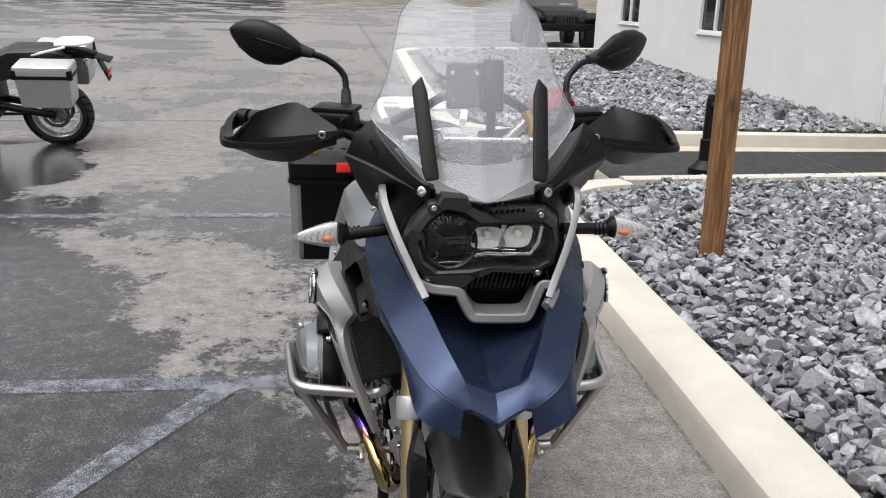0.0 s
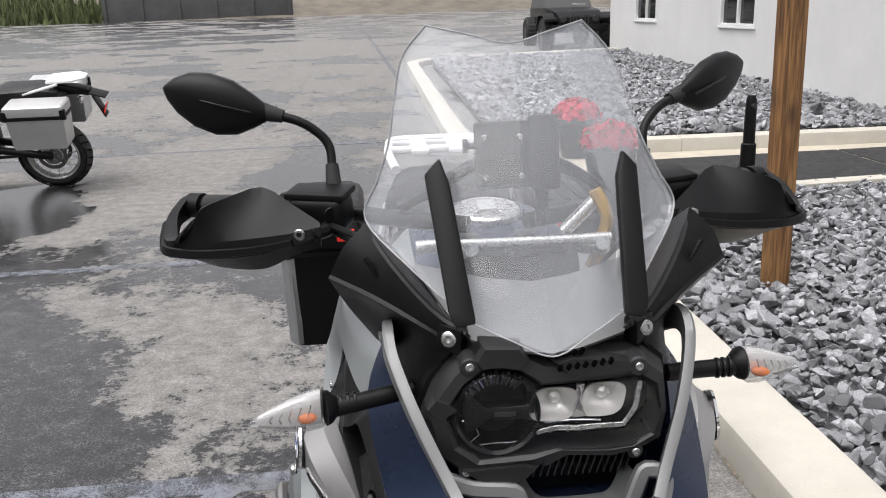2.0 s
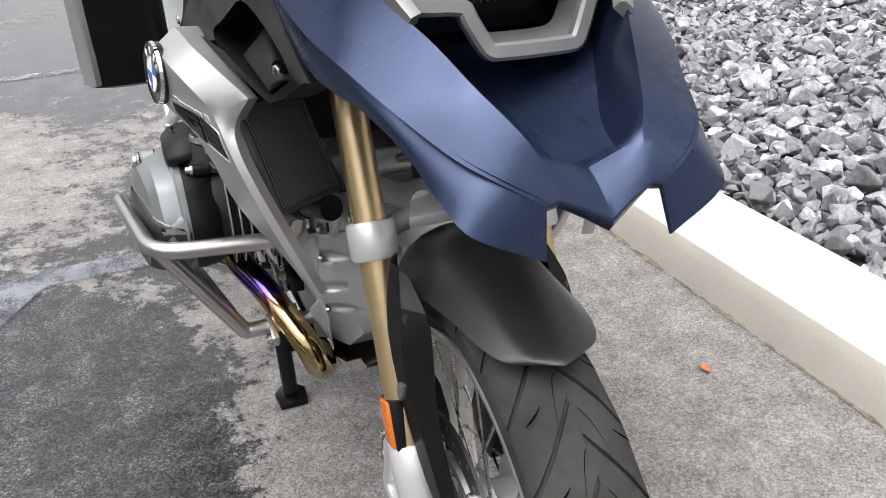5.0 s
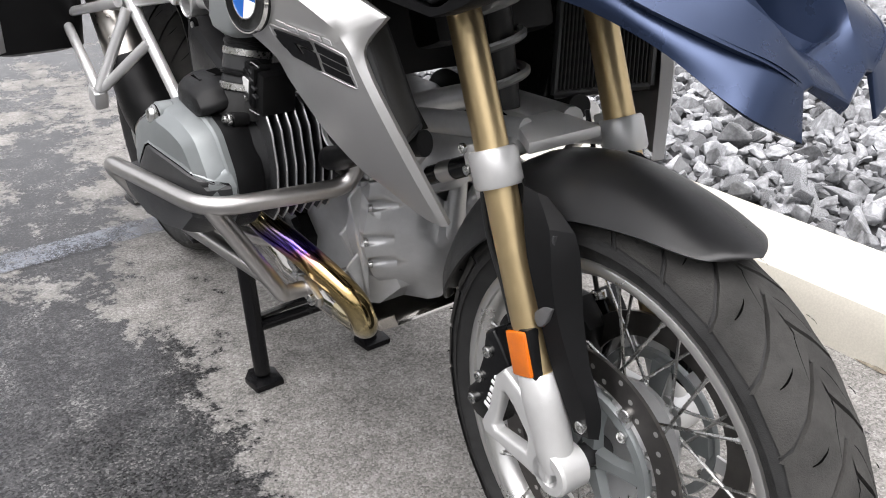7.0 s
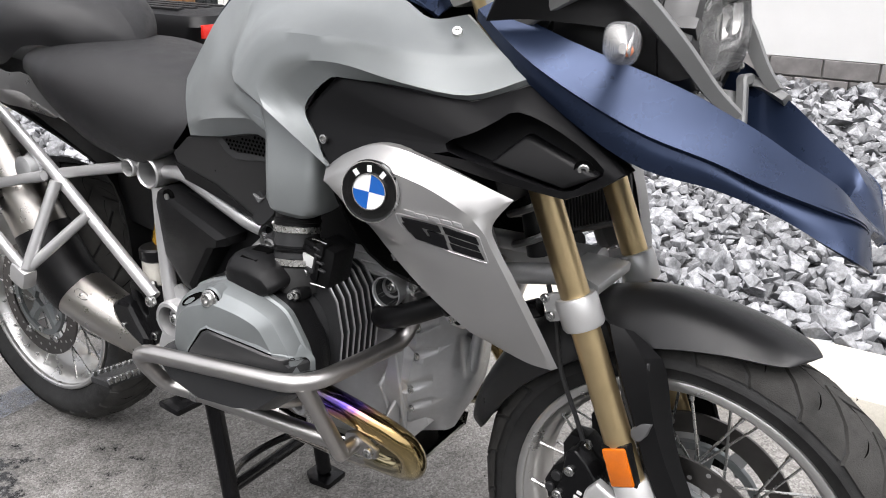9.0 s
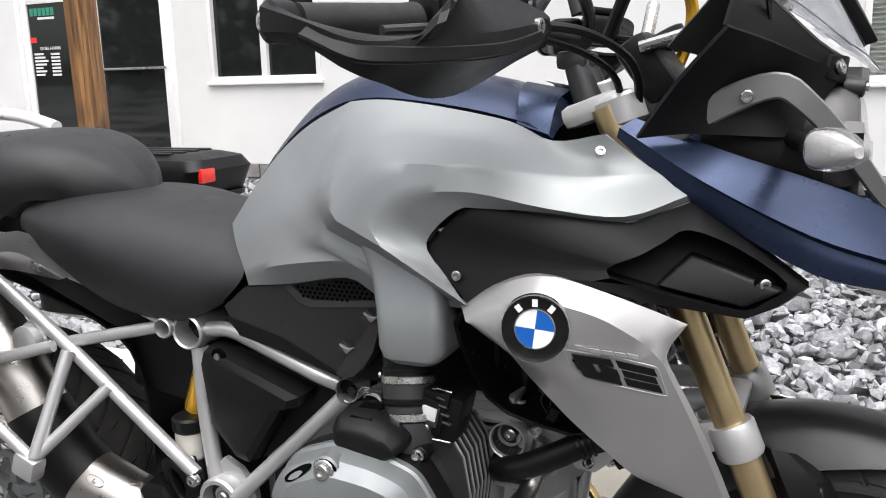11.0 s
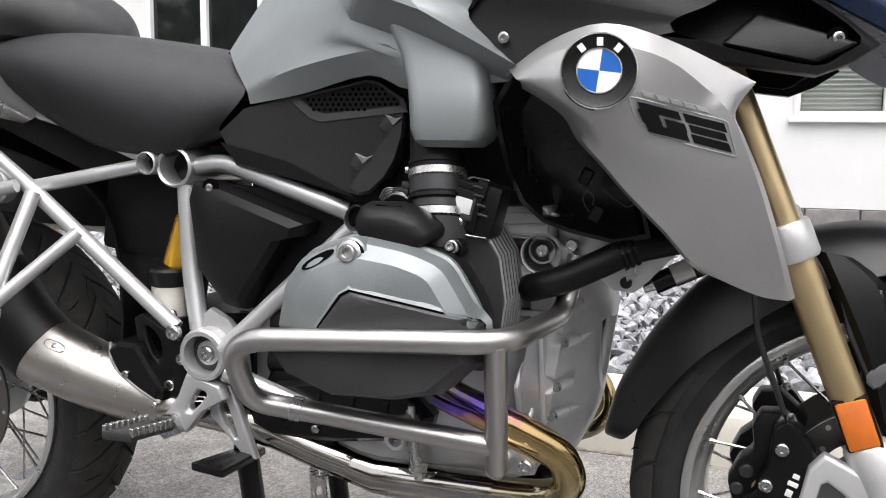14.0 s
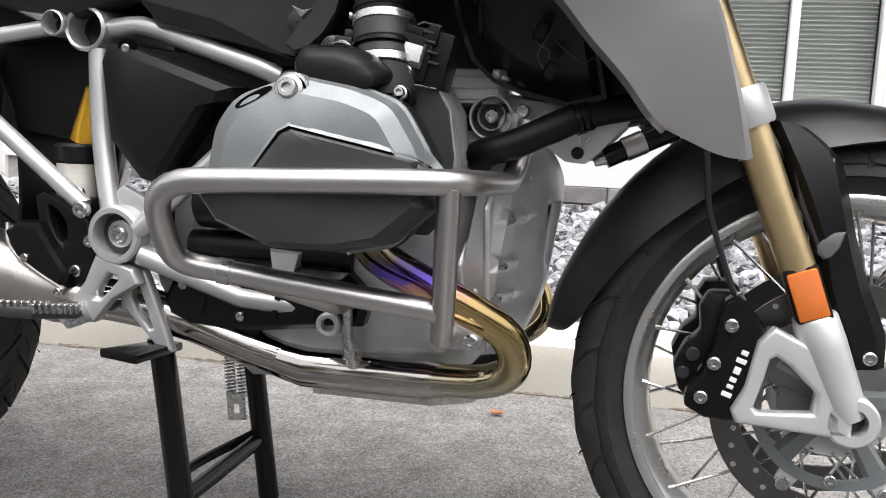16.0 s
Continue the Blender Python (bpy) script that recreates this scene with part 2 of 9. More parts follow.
M_SCREEN = glass("clear_windscreen", (0.95, 0.96, 0.97), 0.05, 0.88)
M_LAMP = mat("faceted_lamp_reflector", (0.78, 0.77, 0.75), 0.2, 0.55, 0.08, 90, 0.5, 220)
M_LAMP_BLACK = mat("lamp_gloss_black", (0.004, 0.004, 0.0045), 0.12, 0, 0.1, 20, 0, 300, 0.35)
M_LENS = glass("clear_lens", (0.97, 0.97, 0.97), 0.02, 0.997, 0.3)
M_INDICATOR = glass("clear_indicator_lens", (0.95, 0.95, 0.95), 0.04, 0.9)
M_EDGE = mat("pale_acrylic_edge", (0.3, 0.31, 0.32), 0.3, 0, 0.05)


# damp stains (minus), drier ground (plus) and painted sheen: centre, radii, amount
# last entry pales for sky sheen; third also darkens for the parked bike's reflection
WET_SHEEN_ZONES = ((-1.5, 0.75, 1.12, 0.95, -0.42), (-1.5, -0.4, 1.3, 1.0, -0.35), (-3.9, 5.9, 1.3, 1.1, -0.25), (-2.6, 3.2, 0.8, 0.6, -0.2), (-2.0, 2.0, 0.9, 0.7, -0.12), (-1.5, 1.65, 1.4, 0.5, -0.08), (-2.35, 2.7, 0.8, 0.9, -0.1), (-1.6, 4.4, 1.5, 0.7, -0.05), (0.5, 0.7, 0.75, 2.2, 0.2), (-0.5, -4.0, 3.0, 2.5, -0.15), (-4.0, 22.0, 15.0, 13.0, 0.06))


def asphalt():
    m, n, l, p = nodes_of("damp_asphalt")
    c = n.new("ShaderNodeTexCoord")

    def math_node(op, a, b, c2=None):
        k = n.new("ShaderNodeMath")
        k.operation = op
        for i, v in enumerate((a, b, c2)):
            if v is None:
                continue
            if isinstance(v, (int, float)):
                k.inputs[i].default_value = v
            else:
                l.new(v, k.inputs[i])
        return k.outputs[0]

    mp = n.new("ShaderNodeMapping")
    mp.inputs["Scale"].default_value = (0.42, 0.3, 1)
    mp.inputs["Rotation"].default_value = (0, 0, 0.5)
    l.new(c.outputs["Object"], mp.inputs[0])
    big = n.new("ShaderNodeTexNoise")
    big.inputs["Scale"].default_value, big.inputs["Detail"].default_value, big.inputs["Roughness"].default_value = 1.3, 13, 0.66
    l.new(mp.outputs[0], big.inputs["Vector"])
    mid = noise_node(n, l, 4.5, 10, 0.7)
    fine = noise_node(n, l, 24, 10, 0.8)
    sep = n.new("ShaderNodeSeparateXYZ")
    l.new(c.outputs["Object"], sep.inputs[0])
    far = n.new("ShaderNodeMapRange")  # the far lot dries in broad sheets, the near one in flecks
    far.inputs["From Min"].default_value, far.inputs["From Max"].default_value = 2.5, 7.0
    far.inputs["To Min"].default_value, far.inputs["To Max"].default_value = 1.0, 0.3
    l.new(sep.outputs["Y"], far.inputs["Value"])
    broad = n.new("ShaderNodeMapping")
    broad.inputs["Scale"].default_value, broad.inputs["Location"].default_value = (0.16, 0.2, 1), (3.1, 1.7, 0)
    l.new(c.outputs["Object"], broad.inputs[0])
    sheets = n.new("ShaderNodeTexNoise")
    sheets.inputs["Scale"].default_value, sheets.inputs["Detail"].default_value, sheets.inputs["Roughness"].default_value = 2.0, 4, 0.5
    l.new(broad.outputs[0], sheets.inputs["Vector"])
    fleck = math_node("MULTIPLY_ADD", math_node("SUBTRACT", fine.outputs[0], 0.5), 0.46, math_node("MULTIPLY", math_node("SUBTRACT", mid.outputs[0], 0.5), 0.4))
    sway = math_node("MULTIPLY", math_node("SUBTRACT", sheets.outputs[0], 0.5), math_node("MULTIPLY_ADD", far.outputs[0], -0.9, 0.95))
    out = math_node("ADD", math_node("ADD", math_node("MULTIPLY", fleck, far.outputs[0]), 0.43), math_node("ADD", big.outputs[0], sway))
    for cx, cy, rx, ry, amount in WET_SHEEN_ZONES:
        sub = n.new("ShaderNodeVectorMath")
        sub.operation = "SUBTRACT"
        sub.inputs[1].default_value = (cx, cy, 0)
        l.new(c.outputs["Object"], sub.inputs[0])
        div = n.new("ShaderNodeVectorMath")
        div.operation = "DIVIDE"
        div.inputs[1].default_value = (rx, ry, 1)
        l.new(sub.outputs[0], div.inputs[0])
        ln = n.new("ShaderNodeVectorMath")
        ln.operation = "LENGTH"
        l.new(div.outputs[0], ln.inputs[0])
        mr = n.new("ShaderNodeMapRange")
        mr.inputs["From Min"].default_value, mr.inputs["From Max"].default_value = 0.7, 1.2
        mr.inputs["To Min"].default_value, mr.inputs["To Max"].default_value = amount, 0
        l.new(ln.outputs["Value"], mr.inputs["Value"])
        out = math_node("ADD", out, mr.outputs[0])
    dry = ramp_node(n, l, out, [(0.94, grey(0)), (0.968, grey(0.75)), (1.0, grey(1))])
    # aggregate: each small stone its own tone, with pale and dark specks
    st = n.new("ShaderNodeTexVoronoi")
    st.inputs["Scale"].default_value = 230
    l.new(c.outputs["Object"], st.inputs["Vector"])
    sp = n.new("ShaderNodeSeparateColor")
    l.new(st.outputs["Color"], sp.inputs[0])
    grit = noise_node(n, l, 330, 4, 0.85)
    tone = math_node("MULTIPLY_ADD", sp.outputs[0], 0.28, math_node("MULTIPLY", grit.outputs[0], 0.72))
    patch = noise_node(n, l, 9, 12, 0.78)
    tone = math_node("MULTIPLY_ADD", math_node("SUBTRACT", patch.outputs[0], 0.5), 0.8, tone)
    wet_c = ramp_node(n, l, tone, [(0.32, (0.012, 0.012, 0.0125)), (0.5, (0.033, 0.033, 0.034)), (0.62, (0.06, 0.06, 0.061)), (0.74, (0.17, 0.167, 0.163))])
    dry_c = ramp_node(n, l, tone, [(0.3, (0.095, 0.092, 0.086)), (0.46, (0.178, 0.171, 0.161)), (0.6, (0.25, 0.241, 0.228)), (0.76, (0.38, 0.37, 0.356))])
    mix = n.new("ShaderNodeMix")
    mix.data_type = "RGBA"
    l.new(dry.outputs[0], mix.inputs["Factor"])
    l.new(wet_c.outputs[0], mix.inputs["A"])
    l.new(dry_c.outputs[0], mix.inputs["B"])
    l.new(mix.outputs["Result"], p.inputs["Base Color"])
    rr = n.new("ShaderNodeMapRange")
    rr.inputs["To Min"].default_value, rr.inputs["To Max"].default_value = 0.16, 0.85
    l.new(dry.outputs[0], rr.inputs["Value"])
    l.new(rr.outputs[0], p.inputs["Roughness"])
    p.inputs["Specular IOR Level"].default_value = 0.4
    u = n.new("ShaderNodeBump")
    u.inputs["Distance"].default_value = 0.003
    l.new(math_node("MULTIPLY_ADD", dry.outputs[0], 0.55, 0.07), u.inputs["Strength"])
    l.new(math_node("MULTIPLY_ADD", st.outputs["Distance"], -1.0, grit.outputs[0]), u.inputs["Height"])
    l.new(u.outputs[0], p.inputs["Normal"])
    return m


M_ASPHALT = asphalt()


def worn_paint():
    """Faded blue road paint, worn through in specks and patches."""
    m, n, l, p = nodes_of("worn_blue_line")
    a = noise_node(n, l, 9, 9, 0.75)
    b = noise_node(n, l, 150, 5, 0.85)
    add = n.new("ShaderNodeMath")
    add.operation = "MULTIPLY_ADD"
    add.inputs[1].default_value = 0.7
    l.new(b.outputs[0], add.inputs[0])
    l.new(a.outputs[0], add.inputs[2])
    c = ramp_node(n, l, add.outputs[0], [(0.6, (0.1, 0.105, 0.115)), (0.8, (0.17, 0.185, 0.215)), (0.98, (0.24, 0.26, 0.3)), (1.1, (0.28, 0.3, 0.34))])
    l.new(c.outputs[0], p.inputs["Base Color"])
    p.inputs["Roughness"].default_value = 0.6
    t = n.new("ShaderNodeBsdfTransparent")
    x = n.new("ShaderNodeMixShader")
    k = ramp_node(n, l, add.outputs[0], [(0.66, grey(0)), (0.92, grey(0.62))])
    l.new(k.outputs[0], x.inputs[0])
    l.new(t.outputs[0], x.inputs[1])
    l.new(p.outputs[0], x.inputs[2])
    l.new(x.outputs[0], n["Material Output"].inputs[0])
    return m


M_LINE = worn_paint()


# ---- mesh tools ----
def V(*a):
    return Vector(a)


def thing(name, label, category, at=(0, 0, 0), group=""):
    ob = new(name)
    ob.location = at
    ob.empty_display_size = 0.1
    return tagged(ob, label, category, group)


def mesh_of(name, bm, material, angle=35):
    me = bpy.data.meshes.new(name)
    bmesh.ops.recalc_face_normals(bm, faces=bm.faces)
    bm.to_mesh(me)
    bm.free()
    me.materials.append(material)
    me.shade_smooth()
    me.set_sharp_from_angle(angle=radians(angle))
    return me


def part(name, bm, material, parent, label="", angle=35):
    """One mesh in world metres, under a thing or a part that stands at the origin."""
    ob = new(name, mesh_of(name, bm, material, angle))
    if parent:
        ob.parent = parent
    if label:
        ob["label"] = label
    return ob


def single(name, bm, material, label="", category="", kind="", angle=35, group=""):
    return tagged(part(name, bm, material, None, "", angle), label, category, group, kind)


def flip(bm):
    b = bm.copy()
    bmesh.ops.scale(b, vec=(-1, 1, 1), verts=b.verts)
    bmesh.ops.reverse_faces(b, faces=b.faces)
    return b


def both(name, bm, material, parent, label="", angle=35):
    other = flip(bm)
    return part(name, bm, material, parent, label, angle), part(name, other, material, parent, label, angle)


def join(*bms):
    out = bmesh.new()
    for b in bms:
        me = bpy.data.meshes.new("tmp")
        b.to_mesh(me)
        b.free()
        out.from_mesh(me)
        bpy.data.meshes.remove(me)
    return out


def moved(bm, m):
    bmesh.ops.transform(bm, matrix=m, verts=bm.verts)
    return bm


def smooth_line(pts, n=4):
    """Points on a smooth line through pts."""
    pts = [Vector(p) for p in pts]
    if len(pts) < 3 or n < 2:
        return pts
    out = []
    for i in range(len(pts) - 1):
        a, b = pts[i], pts[i + 1]
        ta = (b - pts[i - 1]) * 0.5 if i else (b - a) * 0.8
        tb = (pts[i + 2] - a) * 0.5 if i + 2 < len(pts) else (b - a) * 0.8
        lim = (b - a).length * 1.3
        for v in (ta, tb):
            if v.length > lim:
                v.length = lim
        for k in range(n):
            s = k / n
            out.append(a * (2 * s**3 - 3 * s**2 + 1) + ta * (s**3 - 2 * s**2 + s) + b * (-2 * s**3 + 3 * s**2) + tb * (s**3 - s**2))
    return out + [pts[-1]]


def bent_line(pts, rad, n=6):
    """A straight-sided line with rounded bends."""
    pts = [Vector(p) for p in pts]
    out = [pts[0]]
    for a, b, c in zip(pts, pts[1:], pts[2:]):
        u, w = (a - b), (c - b)
        d = min(rad, u.length * 0.48, w.length * 0.48)
        p, q = b + u.normalized() * d, b + w.normalized() * d
        out += [p.lerp(b, k / n).lerp(b.lerp(q, k / n), k / n) for k in range(n + 1)]
    return out + [pts[-1]]


def grid(rows, wrap=False, caps=False, close=False):
    """Quads over rows of points. wrap: each row is a ring; close: the last row joins the first."""
    bm = bmesh.new()
    vs = [[bm.verts.new(p) for p in r] for r in rows]
    pairs = list(zip(vs, vs[1:])) + ([(vs[-1], vs[0])] if close else [])
    for a, b in pairs:
        k = len(a)
        for i in range(k if wrap else k - 1):
            j = (i + 1) % k
            try:
                bm.faces.new((a[i], a[j], b[j], b[i]))
            except ValueError:
                pass
    if caps and wrap:
        bm.faces.new(list(reversed(vs[0])))
        bm.faces.new(vs[-1])
    return bm


def surf(rows, nu=3, nv=3, sharp=()):
    """A smooth sheet through rows of points; columns named in sharp stay folds."""
    cuts = [0, *sharp, len(rows[0]) - 1]

    def across(r):
        out = []
        for a, b in zip(cuts, cuts[1:]):
            seg = smooth_line(r[a : b + 1], nv) if b - a > 1 else [Vector(r[a]).lerp(Vector(r[b]), k / nv) for k in range(nv + 1)]
            out += seg if not out else seg[1:]
        return out

    rows = [across(r) for r in rows]
    cols = [smooth_line(c, nu) for c in zip(*rows)]
    return grid(list(zip(*cols)))


def thick(bm, t):
    bmesh.ops.remove_doubles(bm, verts=bm.verts, dist=1e-5)
    bmesh.ops.recalc_face_normals(bm, faces=bm.faces)
    bmesh.ops.solidify(bm, geom=bm.faces[:], thickness=t)
    return bm


def tube(pts, r, seg=12, rad=0.0, hollow=0.0):
    """A round bar along pts; r may be one number or one for each point."""
    pts = bent_line(pts, rad) if rad else [Vector(p) for p in pts]
    rs = list(r) if isinstance(r, (list, tuple)) else [r] * len(pts)
    if len(rs) != len(pts):
        rs = [rs[0] + (rs[-1] - rs[0]) * i / (len(pts) - 1) for i in range(len(pts))]
    rings = []
    d = (pts[1] - pts[0]).normalized()
    up = d.orthogonal().normalized()
    for i, p in enumerate(pts):
        d = ((pts[min(i + 1, len(pts) - 1)] - p).normalized() + (p - pts[max(i - 1, 0)]).normalized()).normalized()
        up = (up - d * up.dot(d)).normalized()
        side = d.cross(up)
        rings.append([p + (up * math.cos(a) + side * math.sin(a)) * rs[i] for a in (2 * math.pi * k / seg for k in range(seg))])
    if not hollow:
        return grid(rings, True, True)
    inner = [[c.lerp(p, hollow) for c in ring] for ring, p in zip(rings, pts)]
    return grid(rings + inner[::-1], True, False, True)


def lathe(profile, centre, axis=(1, 0, 0), seg=40, ring=True, caps=True):
    """Turns (along, radius) pairs round an axis through centre. ring: the profile closes on itself."""
    q = Vector(axis).to_track_quat("Z", "Y")
    rows = [[Vector(centre) + q @ Vector((r * math.cos(a), r * math.sin(a), h)) for a in (2 * math.pi * k / seg for k in range(seg))] for h, r in profile]
    return grid(rows, True, caps and not ring, ring)


def disc(centre, r, h, axis=(1, 0, 0), seg=20, edge=0.15):
    e = min(r, h) * edge
    return lathe([(-h / 2, r - e), (-h / 2 + e, r), (h / 2 - e, r), (h / 2, r - e)], centre, axis, seg, False)


def box(size, at=(0, 0, 0), turn=(0, 0, 0), edge=0.004, seg=2):
    bm = bmesh.new()
    bmesh.ops.create_cube(bm, size=1)
    bmesh.ops.scale(bm, vec=size, verts=bm.verts)
    if edge:
        bmesh.ops.bevel(bm, geom=bm.edges[:], offset=min(edge, min(size) * 0.45), segments=seg, affect="EDGES", profile=0.6)
    return moved(bm, pose(*at, *turn))


def slab(pts, depth, edge=0.003, seg=2):
    """A plate: a flat outline of 3D points, carried along depth."""
    bm = bmesh.new()
    depth = Vector(depth)
    a = [bm.verts.new(p) for p in pts]
    b = [bm.verts.new(Vector(p) + depth) for p in pts]
    k = len(a)
    bm.faces.new(a)
    bm.faces.new(b[::-1])
    for i in range(k):
        bm.faces.new((a[i], b[i], b[(i + 1) % k], a[(i + 1) % k]))
    bmesh.ops.recalc_face_normals(bm, faces=bm.faces)
    if edge:
        rim = [e for e in bm.edges if e.calc_face_angle(0) > 0.3]
        bmesh.ops.bevel(bm, geom=rim, offset=edge, segments=seg, affect="EDGES", profile=0.6, clamp_overlap=True)
    return bm


def side(x, *yz):
    """Outline points in a plane across the width."""
    return [(x, y, z) for y, z in yz]


def rings(*loops, caps=True, n=1):
    """Skins over outlines of equal count."""
    if n > 1:
        loops = list(zip(*[smooth_line(c, n) for c in zip(*loops)]))
    return grid(loops, True, caps)


def bolt(at, r=0.008, h=0.006, axis=(-1, 0, 0)):
    a = Vector(axis).normalized()
    return lathe([(0, r), (h * 0.8, r), (h, r * 0.8), (h, r * 0.45), (h * 0.5, r * 0.4), (h * 0.45, r * 0.03)], Vector(at), a, 14, False)


def ring_plate(outer, inner, depth, x):
    """A plate across the width with an opening: outlines of (y, z) with equal counts."""
    a = [V(x, y, z) for y, z in outer]
    b = [V(x, y, z) for y, z in inner]
    d = V(depth, 0, 0)
    c = [p.lerp(q, 0.12) for p, q in zip(a, b)]
    e = [q.lerp(p, 0.12) for p, q in zip(a, b)]
    bm = grid([a, [p + d * 0.8 for p in a], [p + d for p in c], [p + d for p in e], [p + d * 0.8 for p in b], b], True, False, True)
    bmesh.ops.recalc_face_normals(bm, faces=bm.faces)
    rim = [k for k in bm.edges if k.calc_face_angle(0) > 0.6]
    bmesh.ops.bevel(bm, geom=rim, offset=0.0025, segments=2, affect="EDGES", profile=0.6, clamp_overlap=True)
    return bm


def face_x(mesh_ob, s):
    """Gives the outermost x of a mesh over (y, z), on side s."""
    me = mesh_ob.data
    me.calc_loop_triangles()
    co = np.array([v.co[:] for v in me.vertices])
    tri = co[np.array([t.vertices[:] for t in me.loop_triangles])]

    def at(y, z):
        a, b, c = tri[:, 0], tri[:, 1], tri[:, 2]
        d = (b[:, 1] - a[:, 1]) * (c[:, 2] - a[:, 2]) - (c[:, 1] - a[:, 1]) * (b[:, 2] - a[:, 2])
        d = np.where(np.abs(d) < 1e-12, 1e-12, d)
        u = ((y - a[:, 1]) * (c[:, 2] - a[:, 2]) - (c[:, 1] - a[:, 1]) * (z - a[:, 2])) / d
        w = ((b[:, 1] - a[:, 1]) * (z - a[:, 2]) - (y - a[:, 1]) * (b[:, 2] - a[:, 2])) / d
        ok = (u > -0.01) & (w > -0.01) & (u + w < 1.01)
        x = (a[:, 0] + u * (b[:, 0] - a[:, 0]) + w * (c[:, 0] - a[:, 0]))[ok]
        return None if not len(x) else float(x.min() if s < 0 else x.max())

    return at


# ---- ground and kerbs ----
def rise(y):
    """The car park climbs gently away from the near bed."""
    return min(0.018 * max(0, y - 9), 1.15)



def ground():
    xs = [-400, -120, -40, -15, -6, -3, 0, 0.95, 3, 8, 20, 60, 150, 400]
    ys = [-300, -60, -20, -6, -2, 0, 3, 6, 9, 14, 20, 30, 45, 60, 72.9, 100, 200, 500]
    rows = []
    for y in ys:
        rows.append([V(x, y, rise(y)) for x in xs])
    return single("ground", grid(rows), M_ASPHALT, "damp grey asphalt car park with dry patches", "ground", "structure")


ground()


def strip(a, b, w, z=0.004):
    a, b = Vector(a), Vector(b)
    s = (b - a).normalized().cross(Vector((0, 0, 1))) * w / 2
    n = max(2, int((b - a).length / 0.3))
    rows = []
    for k in range(n + 1):
        p = a.lerp(b, k / n)
        j = random.uniform(-0.006, 0.006)
        up = V(0, 0, z + rise(p.y))
        rows.append([p + s * (1 + j / w) + up, p - s * (1 - j / w) + up])
    return grid(rows)


for a, b, w, z in (((-4.5, 1.62, 0), (0.4, 1.69, 0), 0.11, 0.004), ((-0.72, 1.63, 0), (-1.9, -0.55, 0), 0.1, 0.007), ((-6, 4.1, 0), (0.3, 4.34, 0), 0.1, 0.004), ((-7, 8.5, 0), (0.6, 8.95, 0), 0.1, 0.004), ((0.4, 13, 0), (-0.6, 40, 0), 0.11, 0.004)):
    single("road_marking", strip(a, b, w, z), M_LINE, "faded worn blue parking line on the asphalt", "road marking", "structure")


def kerb_run(name, path, prof, gap=3.0):
    """A kerb laid in lengths along a path; prof: (inward, up) pairs."""
    host = tagged(new(name), "cream painted concrete kerb edging the gravel bed", "kerb", "", "structure")
    path = [Vector(p) for p in path]
    pieces, cur, run = [], [path[0]], 0.0
    for a, b in zip(path, path[1:]):
        run += (b - a).length
        cur.append(b)
        if run > gap:
            pieces.append(cur)
            cur, run = [b + (b - a).normalized() * 0.006], 0.0
    if len(cur) > 1:
        pieces.append(cur)
    for pc in pieces:
        rows = []
        for i, p in enumerate(pc):
            d = (pc[min(i + 1, len(pc) - 1)] - pc[max(i - 1, 0)]).normalized()
            s = d.cross(Vector((0, 0, 1)))
            wob = 0.003 * noise.noise(p * 1.7)
            rows.append([p + s * u + V(0, 0, h + wob + rise(p.y)) for u, h in prof])
        part("kerb_stone", grid(rows, True, True), M_KERB, host)
    return host


def line(a, b, n):
    a, b = Vector(a), Vector(b)
    return [a.lerp(b, k / n) for k in range(n + 1)]


def arc(c, r, a0, a1, n):
    return [V(c[0] + r * math.cos(radians(a0 + (a1 - a0) * k / n)), c[1] + r * math.sin(radians(a0 + (a1 - a0) * k / n)), 0) for k in range(n + 1)]


KERB = [(0, -0.05), (0.0, 0.09), (0.012, 0.125), (0.04, 0.143), (0.22, 0.15), (0.26, 0.14), (0.27, 0.1), (0.27, -0.05)]
KERB_THIN = [(0, -0.05), (0, 0.12), (0.015, 0.15), (0.1, 0.155), (0.12, 0.14), (0.12, -0.05)]
kerb_run("kerb", line((0.95, -9, 0), (0.9, 3.9, 0), 40) + arc((1.95, 3.95), 1.05, 176, 100, 12), KERB, 6.0)
kerb_run("kerb", line((1.8, 5.02, 0), (5.98, 5.45, 0), 16), KERB_THIN, 2.5)
kerb_run("kerb", [V(5.98, 7.6, 0)] + line((5.5, 7.55, 0), (1.7, 7.62, 0), 10) + arc((1.75, 8.5), 0.9, 268, 182, 10) + line((0.84, 9, 0), (0.8, 18.2, 0), 20) + arc((2.3, 18.3), 1.5, 178, 95, 8) + line((2.5, 19.85, 0), (6, 20.6, 0), 4), [(-u, h) for u, h in KERB])


def grit_line(path):
    """A ragged line of sand and dirt washed against the kerb's foot."""
    rows = []
    for i, p in enumerate(path):
        d = (path[min(i + 1, len(path) - 1)] - path[max(i - 1, 0)]).normalized()
        s = d.cross(Vector((0, 0, 1)))
        w = 0.006 + 0.016 * abs(noise.noise(p * 6.0)) + 0.01 * abs(noise.noise(p * 31.0))
        rows.append([p + s * 0.004 + V(0, 0, 0.012), p - s * w * 0.5 + V(0, 0, 0.009 + 0.004 * noise.noise(p * 40)), p - s * w + V(0, 0, 0.002)])
    return single("dirt_line", grid(rows), mat("sandy_dirt", (0.2, 0.175, 0.14), 0.95, 0, 0.4, 60, 0.8, 160, 0.1), "sandy dirt washed along the kerb's foot", "dirt", "stuff")


grit_line(line((0.945, -3, 0), (0.905, 3.8, 0), 600))


def sheet(name, pts, z, material, label, category):
    return single(name, slab([(x, y, z + rise(y)) for x, y in pts], (0, 0, -0.03), 0), material, label, category, "structure")


